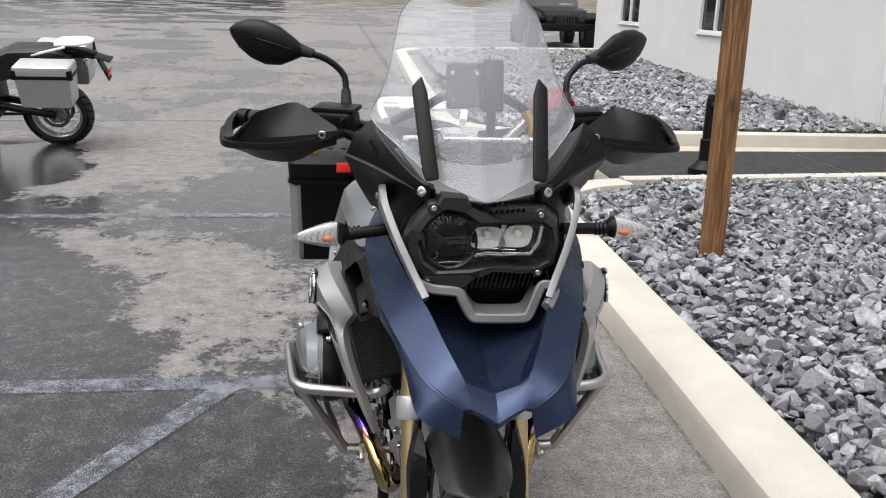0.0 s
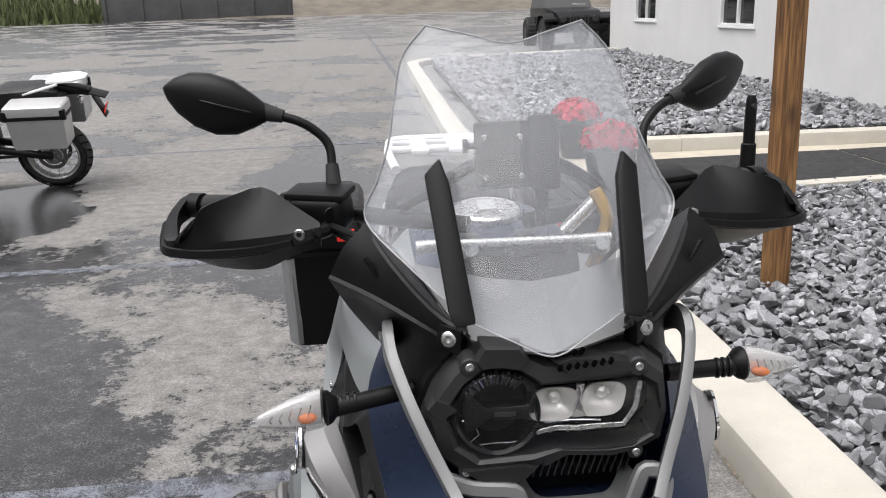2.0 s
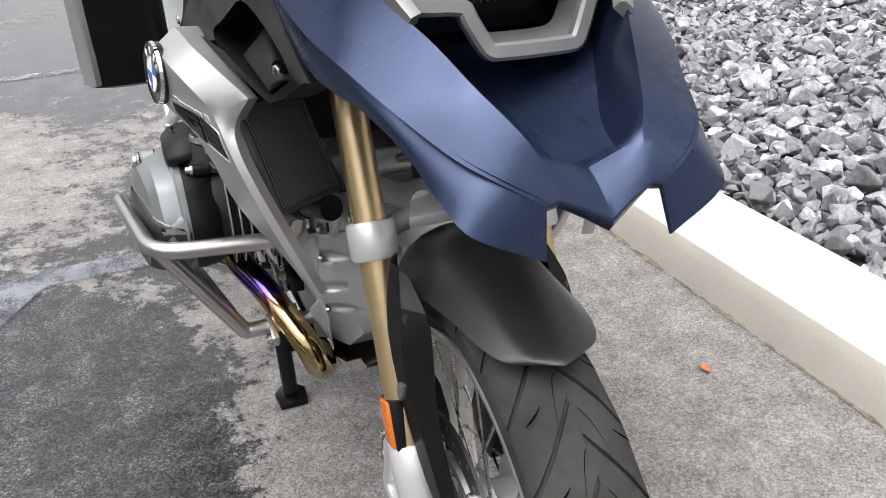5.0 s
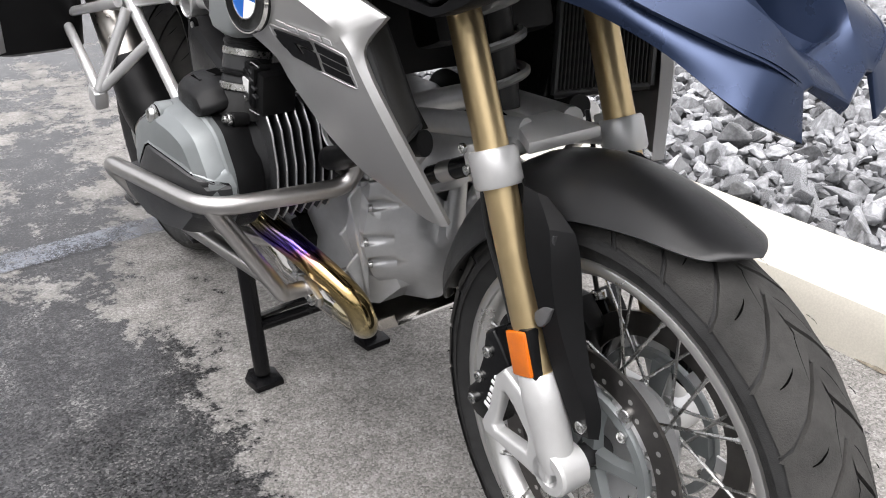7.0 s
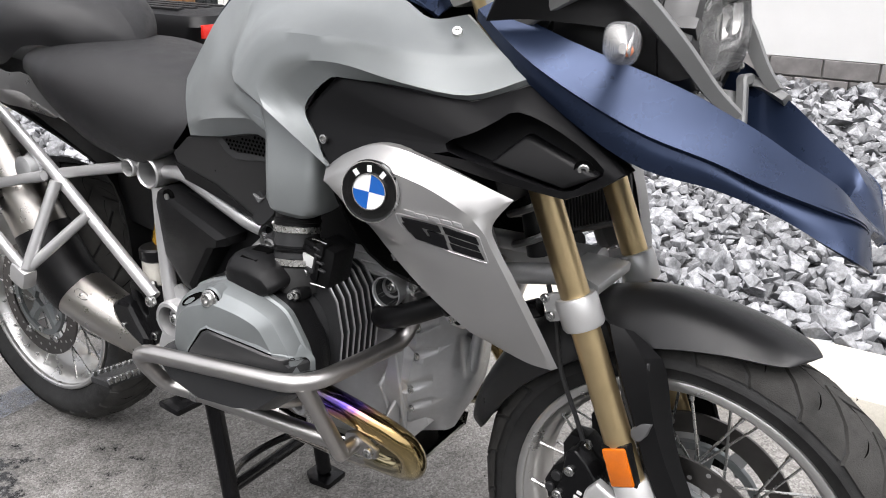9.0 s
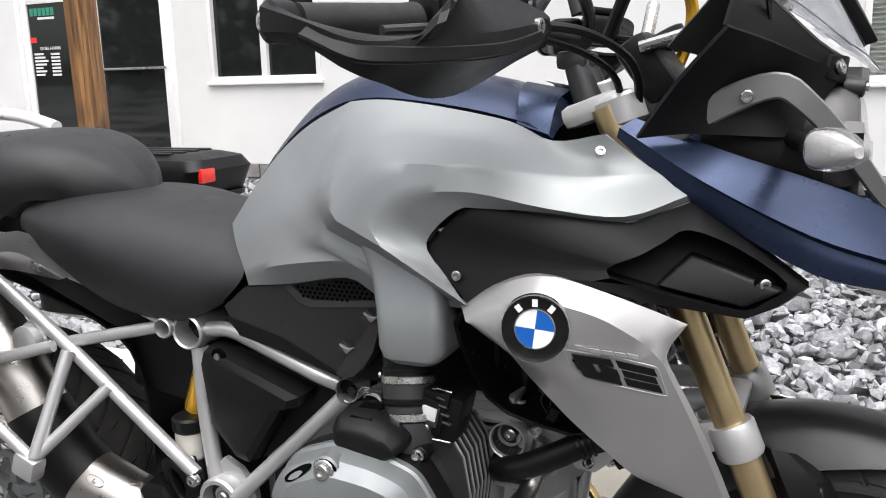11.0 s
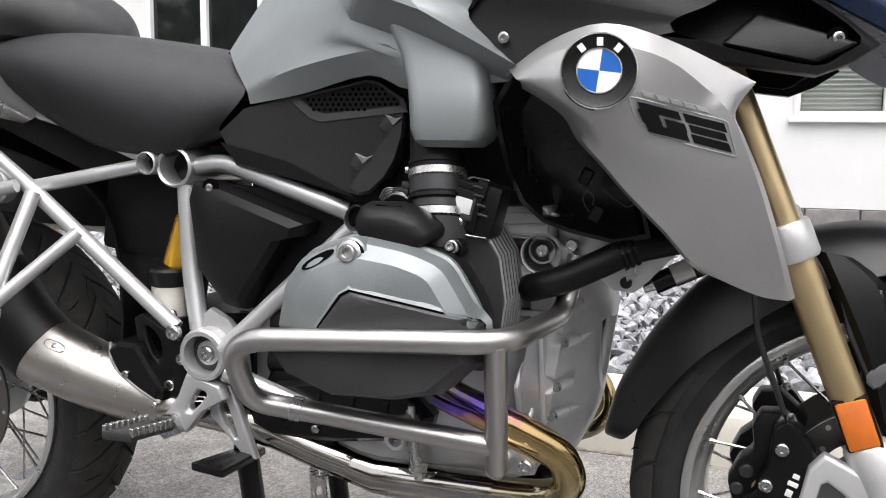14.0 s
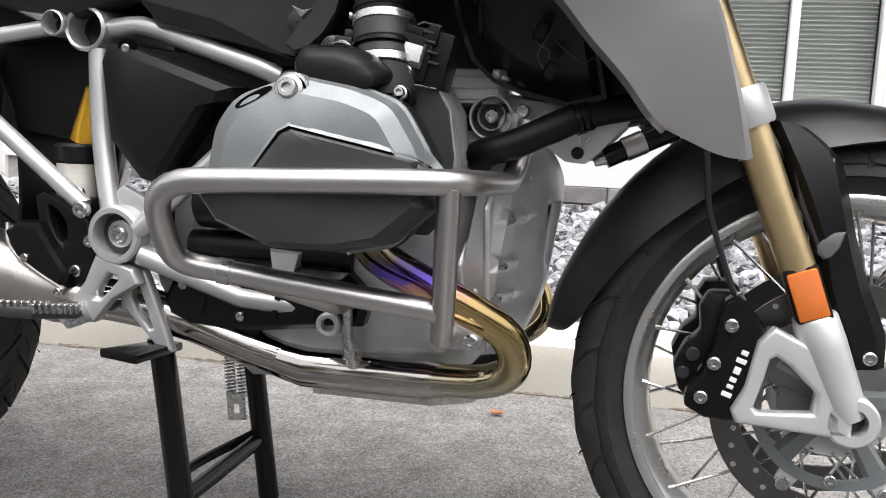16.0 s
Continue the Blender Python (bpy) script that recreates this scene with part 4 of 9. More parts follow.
def wheel(host, c, r_out, r_rim, w, spokes, knob=0.0, name="front_wheel"):
    """Cross-spoked wheel: tyre with tread cuts, rim, spokes, hub."""
    wh = part(name, lathe([(-w * 0.24, 0.055), (-w * 0.3, 0.07), (-w * 0.2, 0.075), (-w * 0.12, 0.05), (w * 0.12, 0.05), (w * 0.2, 0.075), (w * 0.3, 0.07), (w * 0.24, 0.055), (w * 0.24, 0.016), (-w * 0.24, 0.016)], c, (1, 0, 0), 40), M_CAST, host, "cast silver hub")
    h = w / 2
    prof = [(-h * 0.62, r_rim - 0.012), (-h * 0.78, r_rim + 0.01), (-h * 0.98, r_rim + 0.035), (-h, r_out - 0.045), (-h * 0.86, r_out - 0.02), (-h * 0.55, r_out - 0.006), (0, r_out), (h * 0.55, r_out - 0.006), (h * 0.86, r_out - 0.02), (h, r_out - 0.045), (h * 0.98, r_rim + 0.035), (h * 0.78, r_rim + 0.01), (h * 0.62, r_rim - 0.012)]
    tyre = part("tyre", lathe(prof, c, (1, 0, 0), 72), M_RUBBER, wh, "black rubber tyre")
    blocks = bmesh.new()
    n = 26
    for k in range(n):  # tread blocks between slanted grooves
        for s in (-1, 1):
            a0 = 2 * math.pi * (k + (0.5 if s > 0 else 0)) / n
            rows = []
            for u, (f, dr) in enumerate(((0.0, 0.003), (0.3, 0.0025), (0.58, -0.003), (0.86, -0.0165), (0.97, -0.03))):
                row = []
                for e, lift in ((0.0, -0.002), (0.004, 0.004 + knob), (2 * math.pi / n * (0.91 if not knob else 0.8), 0.004 + knob), (2 * math.pi / n * (0.93 if not knob else 0.83), -0.002)):
                    a = a0 + e + (0.26 if not knob else 0.1) * (f - 0.4)
                    rr = r_out + dr + lift - 0.0035
                    row.append(Vector(c) + V(s * f * h, rr * math.cos(a), rr * math.sin(a)))
                rows.append(row)
            b = grid(rows)
            me = bpy.data.meshes.new("t")
            b.to_mesh(me)
            b.free()
            blocks.from_mesh(me)
            bpy.data.meshes.remove(me)
    tr = part("tread", blocks, M_TREAD, wh, "black rubber tread blocks")
    tr["kind"] = "stuff"
    slits = bmesh.new()
    for k in range(n):  # short curved sipes between the long grooves, strips coloured for their shade
        for s in (-1, 1):
            a0 = 2 * math.pi * (k + (0.5 if s > 0 else 0) + 0.45) / n
            for f0, f1, turn in ((0.06, 0.34, 0.1), (0.5, 0.8, -0.02)):
                rows = []
                for i in range(6):
                    u = i / 5
                    f = f0 + (f1 - f0) * u
                    rr = r_out + 0.0045 - 0.0075 * f * f - 0.0165 * max(0, (f - 0.58) / 0.28) ** 2 * 0.62 + (0.0012 if f < 0.6 else 0.0)
                    wd = 0.0085 * math.sin(math.pi * (0.12 + 0.76 * u)) * 0.5
                    a = a0 + turn * u * u + 0.2 * (f - 0.4)
                    rows.append([Vector(c) + V(s * f * h, rr * math.cos(a + e), rr * math.sin(a + e)) for e in (-wd, wd)])
                vs = [[slits.verts.new(p) for p in row] for row in rows]
                for p, q in zip(vs, vs[1:]):
                    slits.faces.new((p[0], p[1], q[1], q[0]))
    part("sipes", slits, M_HOLE_SHADE, wh, "short tread sipes as strips coloured dark for their shade")["kind"] = "stuff"
    r = r_rim
    part("rim", lathe([(-h * 0.7, r + 0.01), (-h * 0.85, r + 0.009), (-h * 0.88, r + 0.006), (-h * 0.88, r), (-h * 0.85, r - 0.003), (-h * 0.78, r - 0.004), (-h * 0.72, r - 0.009), (-h * 0.4, r - 0.02), (0, r - 0.024), (h * 0.4, r - 0.02), (h * 0.72, r - 0.009), (h * 0.78, r - 0.004), (h * 0.85, r - 0.003), (h * 0.88, r), (h * 0.88, r + 0.006), (h * 0.85, r + 0.009), (h * 0.7, r + 0.01), (h * 0.5, r - 0.004), (0, r - 0.012), (-h * 0.5, r - 0.004)], c, (1, 0, 0), 72), M_RIM, wh, "silver rim")
    sp = None
    for k in range(spokes):
        s = 1 if k % 2 else -1
        a = 2 * math.pi * k / spokes
        lean = 0.62 if (k // 2) % 2 else -0.62
        p = Vector(c) + V(s * w * 0.28, 0.066 * math.cos(a + lean), 0.066 * math.sin(a + lean))
        q = Vector(c) + V(s * h * 0.62, (r - 0.013) * math.cos(a), (r - 0.012) * math.sin(a))
        part("spoke", tube([p, q], 0.0022, 6), M_STEEL, wh)
        part("nipple", tube([q.lerp(p, 0.0), q.lerp(p, 0.045)], 0.0034, 6), M_STEEL, wh)
    return wh


def brake_disc(host, c, r, x):
    d = part("brake_disc", lathe([(-0.0025, r - 0.034), (-0.0025, r), (0.0025, r), (0.0025, r - 0.034)], V(*c) + V(x, 0, 0), (1, 0, 0), 64), M_DISC, host, "drilled steel brake disc")
    rc, sx = r - 0.05, -1 if x < 0 else 1
    part("carrier_ring", lathe([(-0.004, rc - 0.012), (-0.004, rc), (0.003, rc + 0.002), (0.004, rc - 0.012)], V(*c) + V(x, 0, 0), (1, 0, 0), 56), M_HEAD, d, "cast disc carrier ring")
    for k, t in enumerate(2 * math.pi * k / 5 + 0.4 for k in range(5)):
        arm = rings(*[[V(*c) + V(x - sx * dx, rr * math.cos(t) - w * math.sin(t), rr * math.sin(t) + w * math.cos(t)) for w, dx in ((-hw, 0.012), (-hw * 0.6, 0.001), (hw * 0.6, 0.001), (hw, 0.012))] for rr, hw in ((0.018, 0.017), (0.05, 0.011), (rc - 0.004, 0.015))])
        part("carrier_arm", arm, M_HEAD, d, "", 30)
        part("carrier_bolt", bolt(V(*c) + V(x + sx * 0.002, (rc - 0.012) * math.cos(t + 0.6), (rc - 0.012) * math.sin(t + 0.6)), 0.0075, 0.006, (sx, 0, 0)), M_STEEL, d)
    for t in (2 * math.pi * k / 6 for k in range(6)):
        part("disc_tab", slab([V(*c) + V(x - 0.002, rr * math.cos(a), rr * math.sin(a)) for rr, a in ((rc - 0.004, t - 0.13), (r - 0.03, t - 0.09), (r - 0.03, t + 0.09), (rc - 0.004, t + 0.13))], (0.004, 0, 0), 0.001, 1), M_CAST, d)
    holes = bmesh.new()
    for k in range(40):
        a = 2 * math.pi * k / 40
        rr = r - (0.008, 0.017, 0.026)[k % 3]
        p = V(*c) + V(x + sx * 0.0027, rr * math.cos(a), rr * math.sin(a))
        holes.faces.new([holes.verts.new(p + V(0, 0.0036 * math.cos(t), 0.0036 * math.sin(t))) for t in (6.283 * i / 8 for i in range(8))])
    part("drilled_pattern", holes, M_RIM, d)["kind"] = "stuff"
    for k in range(6):
        a = 2 * math.pi * k / 6
        part("rivet", disc(V(*c) + V(x + sx * 0.004, (r - 0.036) * math.cos(a), (r - 0.036) * math.sin(a)), 0.009, 0.008, seg=14), M_STEEL, d)
    return d


fixed = set(bike.children)
fw = wheel(bike, FA, FR, 0.247, 0.118, 40)
for x in (-0.062, 0.062):
    brake_disc(bike, FA, 0.1525, x)
part("axle", tube([(-0.106, 0, 0.322), (0.106, 0, 0.322)], 0.0155, 20, 0, 0.72), M_DARK, bike)
for s in (-1, 1):
    part("axle_socket", disc((s * 0.1, 0, 0.322), 0.012, 0.004, (1, 0, 0), 6), M_HOLE_SHADE, bike)

# fork
SL = 0.41  # run back per rise of the fork legs


def fork_y(z):
    return 0.002 + SL * (z - 0.322)


def fork_leg(s):
    f = lambda z, dx=0.0, dy=0.0: V(s * (0.1045 + dx), fork_y(z) + dy, z)
    leg = part("fork_leg", tube([f(0.425), f(1.08)], 0.0205, 24), M_GOLD, bike, "gold anodised fork tube")
    cast = join(tube([f(0.438), f(0.434), f(0.405)], [0.0235, 0.026, 0.0265], 24), tube([f(0.41), f(0.345), f(0.322)], [0.0265, 0.024, 0.02], 20), lathe([(-0.022, 0.03), (0.016, 0.03), (0.02, 0.027), (0.02, 0.0165), (-0.022, 0.0165)], (s * 0.104, 0, 0.322), (s, 0, 0), 32))
    part("axle_casting", cast, M_WHITE_CAST, leg, "light alloy axle casting")
    arm = ring_plate([(0.108, 0.405), (0.092, 0.424), (0.05, 0.405), (0.0, 0.358), (0.0, 0.301), (0.126, 0.307), (0.132, 0.32), (0.118, 0.35)], [(0.094, 0.386), (0.087, 0.39), (0.072, 0.38), (0.042, 0.352), (0.044, 0.328), (0.102, 0.322), (0.108, 0.328), (0.1, 0.356)], s * 0.018, s * 0.106)
    part("caliper_arm", arm, M_WHITE_CAST, leg, "light alloy caliper bracket")
    part("fork_clamp", join(tube([f(0.648), f(0.652), f(0.686), f(0.69)], [0.027, 0.0295, 0.0295, 0.027], 24), box((0.012, 0.03, 0.04), f(0.668, 0.004, 0.035), (-22, 0, 0), 0.004)), M_WHITE_CAST, leg, "light alloy fork clamp")
    for dz in (0.013, -0.011):
        part("clamp_bolt", bolt(f(0.668 + dz, 0.012, 0.042), 0.0065, 0.005, (s, 0, 0)), M_STEEL, leg)
    rf = slab([f(0.485, 0.013, 0.018), f(0.497, 0.013, -0.019), f(0.444, 0.013, -0.017), f(0.432, 0.013, 0.02)], (s * 0.0115, 0, 0), 0.003)
    part("reflector", rf, M_ORANGE, leg, "orange rectangular reflector")
    rb = slab([f(0.488, 0.0, 0.02), f(0.5, 0.0, -0.022), f(0.441, 0.0, -0.02), f(0.429, 0.0, 0.022)], (s * 0.02, 0, 0), 0.003)
    part("reflector_backing", rb, M_BLACK, leg)
    tuck = lambda z: 0.014 + 0.014 * min(1, max(0, (z - 0.38) / 0.25))
    cov = surf([[V(s * (x - tuck(z) * (1 if i < 3 else 0.5)), y, z) for i, (x, y, z) in enumerate(row)] for row in (
        ((0.115, 0.118, 0.66), (0.124, 0.104, 0.658), (0.12, 0.085, 0.655), (0.1, 0.074, 0.652)),
        ((0.12, 0.1, 0.628), (0.134, 0.09, 0.628), (0.13, 0.05, 0.625), (0.092, 0.034, 0.62)),
        ((0.122, 0.084, 0.585), (0.14, 0.07, 0.585), (0.134, 0.036, 0.582), (0.09, 0.02, 0.58)),
        ((0.12, 0.062, 0.53), (0.136, 0.048, 0.53), (0.131, 0.024, 0.535), (0.092, 0.008, 0.53)),
        ((0.116, 0.04, 0.47), (0.126, 0.032, 0.47), (0.12, 0.004, 0.475), (0.092, -0.012, 0.47)),
        ((0.108, 0.014, 0.415), (0.116, 0.008, 0.415), (0.11, -0.02, 0.42), (0.088, -0.034, 0.42)),
        ((0.1, -0.002, 0.378), (0.106, -0.006, 0.377), (0.102, -0.026, 0.378), (0.088, -0.036, 0.38)))], 2, 2, (1, 2))
    part("fork_guard", thick(cov, 0.004), M_BLACK, leg, "black plastic fork guard", 18)
    part("guard_facet", rings(*[[(s * (x - tuck(z) + 0.02 * (z - 0.56)), 0.056 + (y - 0.056) * k, 0.565 + (z - 0.565) * k) for y, z in ((0.09, 0.62), (0.08, 0.626), (0.043, 0.618), (0.027, 0.542), (0.046, 0.503), (0.054, 0.518), (0.076, 0.565))] for x, k in ((0.115, 1.0), (0.127, 1.0), (0.129, 0.93))]), M_DARK, leg, "", 15)
    part("guard_facet", rings(*[[(s * (x - tuck(z) + 0.02 * (z - 0.52)), 0.04 + (y - 0.04) * k, 0.518 + (z - 0.518) * k) for y, z in ((0.026, 0.537), (0.036, 0.536), (0.047, 0.53), (0.054, 0.52), (0.053, 0.511), (0.046, 0.505), (0.039, 0.508), (0.031, 0.519))] for x, k in ((0.128, 1.0), (0.1345, 1.0), (0.136, 0.8))]), M_FACE, leg, "", 30)
    part("guard_bolt", bolt((s * 0.091, -0.017, 0.392), 0.008, 0.006, (s, 0, 0)), M_STEEL, leg)
    # caliper
    cal = slab(side(s * 0.074, (0.148, 0.445), (0.133, 0.456), (0.115, 0.44), (0.097, 0.415), (0.095, 0.4), (0.121, 0.311), (0.13, 0.304), (0.16, 0.305), (0.184, 0.317), (0.183, 0.337), (0.167, 0.356), (0.152, 0.402)), (s * 0.036, 0, 0), 0.007, 3)
    c = part("brake_caliper", cal, M_BLACK_SMOOTH, leg, "black four-piston brake caliper")
    part("caliper_inner", slab(side(s * 0.032, (0.1, 0.42), (0.135, 0.452), (0.162, 0.45), (0.172, 0.43), (0.168, 0.4), (0.185, 0.385), (0.198, 0.355), (0.19, 0.325), (0.16, 0.3), (0.125, 0.305), (0.105, 0.36)), (s * 0.036, 0, 0), 0.006), M_BLACK, leg)
    for y, z, r in ((0.176, 0.372, 0.009), (0.158, 0.352, 0.011), (0.186, 0.348, 0.008)):
        part("caliper_pin", disc((s * 0.062, y, z), r, 0.022, (1, 0, 0), 14), M_GOLD if r > 0.01 else M_DARK, leg)
    for y, z in ((0.138, 0.42), (0.166, 0.331), (0.154, 0.373)):
        part("caliper_bolt", bolt((s * 0.109, y, z), 0.008, 0.007, (s, 0, 0)), M_STEEL, leg)
    for k, (h, w) in enumerate(((0.012, 0.006), (0.008, 0.005), (0.008, 0.006), (0.008, 0.009), (0.012, 0.006), (0.008, 0.006))):
        t = (0.0, 0.18, 0.34, 0.55, 0.77, 0.95)[k]
        part("caliper_mark", box((0.0016, h, w), (s * 0.1105, 0.137 - 0.0175 * t, 0.337 + 0.054 * t), (18, 0, 0), 0.002, 2), M_WHITE, c, "white maker's mark as a plain shape")
    part("brake_hose", tube(smooth_line([(s * 0.092, 0.2, 0.69), (s * 0.094, 0.184, 0.64), (s * 0.092, 0.177, 0.59), (s * 0.085, 0.171, 0.549), (s * 0.078, 0.152, 0.496), (s * 0.076, 0.134, 0.449)], 6), 0.0036, 8), M_DARK, leg, "grey braided brake hose")
    part("banjo", disc((s * 0.078, 0.132, 0.446), 0.011, 0.012, (0, 0.5, 1), 12), M_STEEL, leg)
    return leg


fork_leg(-1)
fork_leg(1)
part("fork_brace", join(tube([(-0.105, 0.15, 0.668), (-0.05, 0.19, 0.67), (0.05, 0.19, 0.67), (0.105, 0.15, 0.668)], 0.014, 12, 0.06), slab([(-0.06, 0.14, 0.675), (0.06, 0.14, 0.675), (0.035, 0.2, 0.685), (-0.035, 0.2, 0.685)], (0, 0, 0.016), 0.004)), M_WHITE_CAST, bike, "light alloy fork bridge")
# front mudguard
def mudguard():
    rows = []
    spec = [(112.5, 0.355, 0.012, 0.002), (112.2, 0.3555, 0.028, 0.003), (111.2, 0.356, 0.042, 0.005), (109.5, 0.356, 0.052, 0.008), (107, 0.356, 0.059, 0.012), (103, 0.357, 0.065, 0.018), (97, 0.36, 0.069, 0.028), (86, 0.368, 0.074, 0.046), (76, 0.375, 0.077, 0.058), (64, 0.378, 0.078, 0.066), (50, 0.374, 0.076, 0.066), (36, 0.37, 0.07, 0.056), (22, 0.37, 0.064, 0.045), (14, 0.37, 0.054, 0.034), (10, 0.3695, 0.036, 0.022), (8.4, 0.369, 0.014, 0.008)]
    for deg, r, hw, drop in spec:
        row = []
        for u in (-1, -0.86, -0.55, 0, 0.55, 0.86, 1):
            dip = drop * (max(0, abs(u) - 0.35) / 0.65) ** 1.5 + 0.008 * u * u
            a = radians(deg + 2.2 * (1 - u * u) * max(0, (deg - 100) / 12.5))
            d = V(0, math.cos(a), math.sin(a))
            row.append(FA + d * (r - dip) + V(u * hw, 0, 0))
        rows.append(row)
    return thick(surf(rows, 3, 3), 0.004)


part("front_mudguard", mudguard(), M_FENDER, bike, "black plastic front mudguard")

for o in bike.children:
    if o not in fixed:
        o.matrix_basis = STEER
rw = wheel(bike, RA, RR, 0.222, 0.168, 40, 0, "rear_wheel")
brake_disc(bike, RA, 0.138, -0.075)

part("telelever_arm", join(tube([(-0.04, 0.18, 0.69), (-0.1, 0.42, 0.66)], 0.016, 12), tube([(0.04, 0.18, 0.69), (0.1, 0.42, 0.66)], 0.016, 12), tube([(-0.1, 0.42, 0.66), (0.1, 0.42, 0.66)], 0.02, 12)), M_CAST, bike, "cast suspension arm")


def coil(a, b, r, wire, turns, seg=14):
    a, b = Vector(a), Vector(b)
    d = (b - a).normalized()
    u = d.orthogonal().normalized()
    w = d.cross(u)
    n = int(turns * seg)
    return tube([a.lerp(b, k / n) + (u * math.cos(6.283 * k / seg) + w * math.sin(6.283 * k / seg)) * r for k in range(n + 1)], wire, 7)


part("front_spring", coil((0, 0.27, 0.7), (0, 0.33, 0.98), 0.034, 0.006, 6), M_GUARD, bike, "steel coil spring")
part("front_damper", tube([(0, 0.265, 0.69), (0, 0.33, 1.0)], 0.02, 14), M_DARK, bike)


# ---- engine ----
eng = part("crankcase", rings(*[[(sx * w, y, z) for sx, z in ((-1, z0 + 0.03), (-0.85, z0), (0.85, z0), (1, z0 + 0.03), (1, z1 - 0.04), (0.8, z1), (-0.8, z1), (-1, z1 - 0.04))] for y, w, z0, z1 in ((0.42, 0.08, 0.37, 0.6), (0.45, 0.105, 0.335, 0.62), (0.56, 0.13, 0.3, 0.64), (0.72, 0.13, 0.3, 0.64), (0.86, 0.11, 0.36, 0.62), (0.9, 0.09, 0.4, 0.58))]), M_CAST, bike, "cast silver crankcase")
plan = [(-0.132, 0.45), (-0.128, 0.408), (-0.088, 0.388), (-0.045, 0.361), (0, 0.355), (0.045, 0.361), (0.088, 0.388), (0.128, 0.408), (0.132, 0.45)]
cover = [[(x * k, y + d, z) for x, y in plan] for z, k, d in ((0.335, 0.42, 0.055), (0.365, 0.6, 0.04), (0.396, 0.84, 0.025), (0.43, 0.98, 0.014), (0.475, 1.06, 0.008), (0.52, 1.02, 0.002), (0.565, 1.0, -0.003), (0.6, 0.97, 0.008), (0.632, 0.86, 0.034))]
front = part("front_cover", thick(surf(cover, 3, 2, (1, 3, 5, 7)), 0.012), M_CAST, bike, "faceted cast silver timing cover", 28)
POCKETS = ((0.578, 1.0, 0.0), (0.529, 1.015, 0.001), (0.472, 1.06, 0.008), (0.43, 0.98, 0.014))
scoops = bmesh.new()


def pocket_line(s, z, k, d):
    """Start and end of a scooped pocket on the cover's slanting side."""
    out = V(s * 0.447, -0.894, 0) * 0.004
    return V(s * 0.127 * k, 0.4085 + d, z) + out, V(s * 0.088 * k, 0.388 + d, z) + out


for s in (-1, 1):
    for p in POCKETS:
        a, b = pocket_line(s, *p)
        scoops = join(scoops, tube([a, a.lerp(b, 0.45), b], [0.0105, 0.01, 0.0055], 20))
for z0, z1, x0, x1 in ((0.452, 0.556, -0.062, -0.008), (0.452, 0.556, 0.008, 0.062)):
    scoops = join(scoops, rings(*[[((x0 + x1) / 2 + u * (x1 - x0) / 2 * k, y, (z0 + z1) / 2 + w * (z1 - z0) / 2 * k) for u, w in ((-1, 1), (0.9, 0.85), (0.9, -1), (0, -1.1), (-0.8, -0.7))] for y, k in ((0.33, 1.05), (0.366, 0.9), (0.3705, 0.75))]))
scooper = new("scooper", mesh_of("scooper", scoops, M_CAST))
cutting = front.modifiers.new("scoop", "BOOLEAN")
cutting.object, cutting.operation, cutting.solver = scooper, "DIFFERENCE", "EXACT"
scooped = bpy.data.meshes.new_from_object(front.evaluated_get(bpy.context.evaluated_depsgraph_get()))
front.modifiers.remove(cutting)
front.data = scooped
bpy.data.objects.remove(scooper)
for s in (-1, 1):
    for p in POCKETS:
        a, b = pocket_line(s, *p)
        part("cover_bolt", bolt(a, 0.0062, 0.006, b - a), M_STEEL, eng)
    for z0, z1, y0, y1 in ((0.36, 0.57, 0.425, 0.432), (0.4, 0.5, 0.455, 0.462), (0.36, 0.45, 0.44, 0.446)):
        part("rib", slab([(s * 0.122, y0, z0), (s * 0.15, y0 + 0.004, z1 - 0.03), (s * 0.122, y0, z1)], (0, y1 - y0, 0), 0.002, 1), M_CAST, eng)
    part("rib", block(min(s * 0.122, s * 0.14), max(s * 0.122, s * 0.14), 0.41, 0.5, 0.562, 0.57, 0.002), M_CAST, eng)


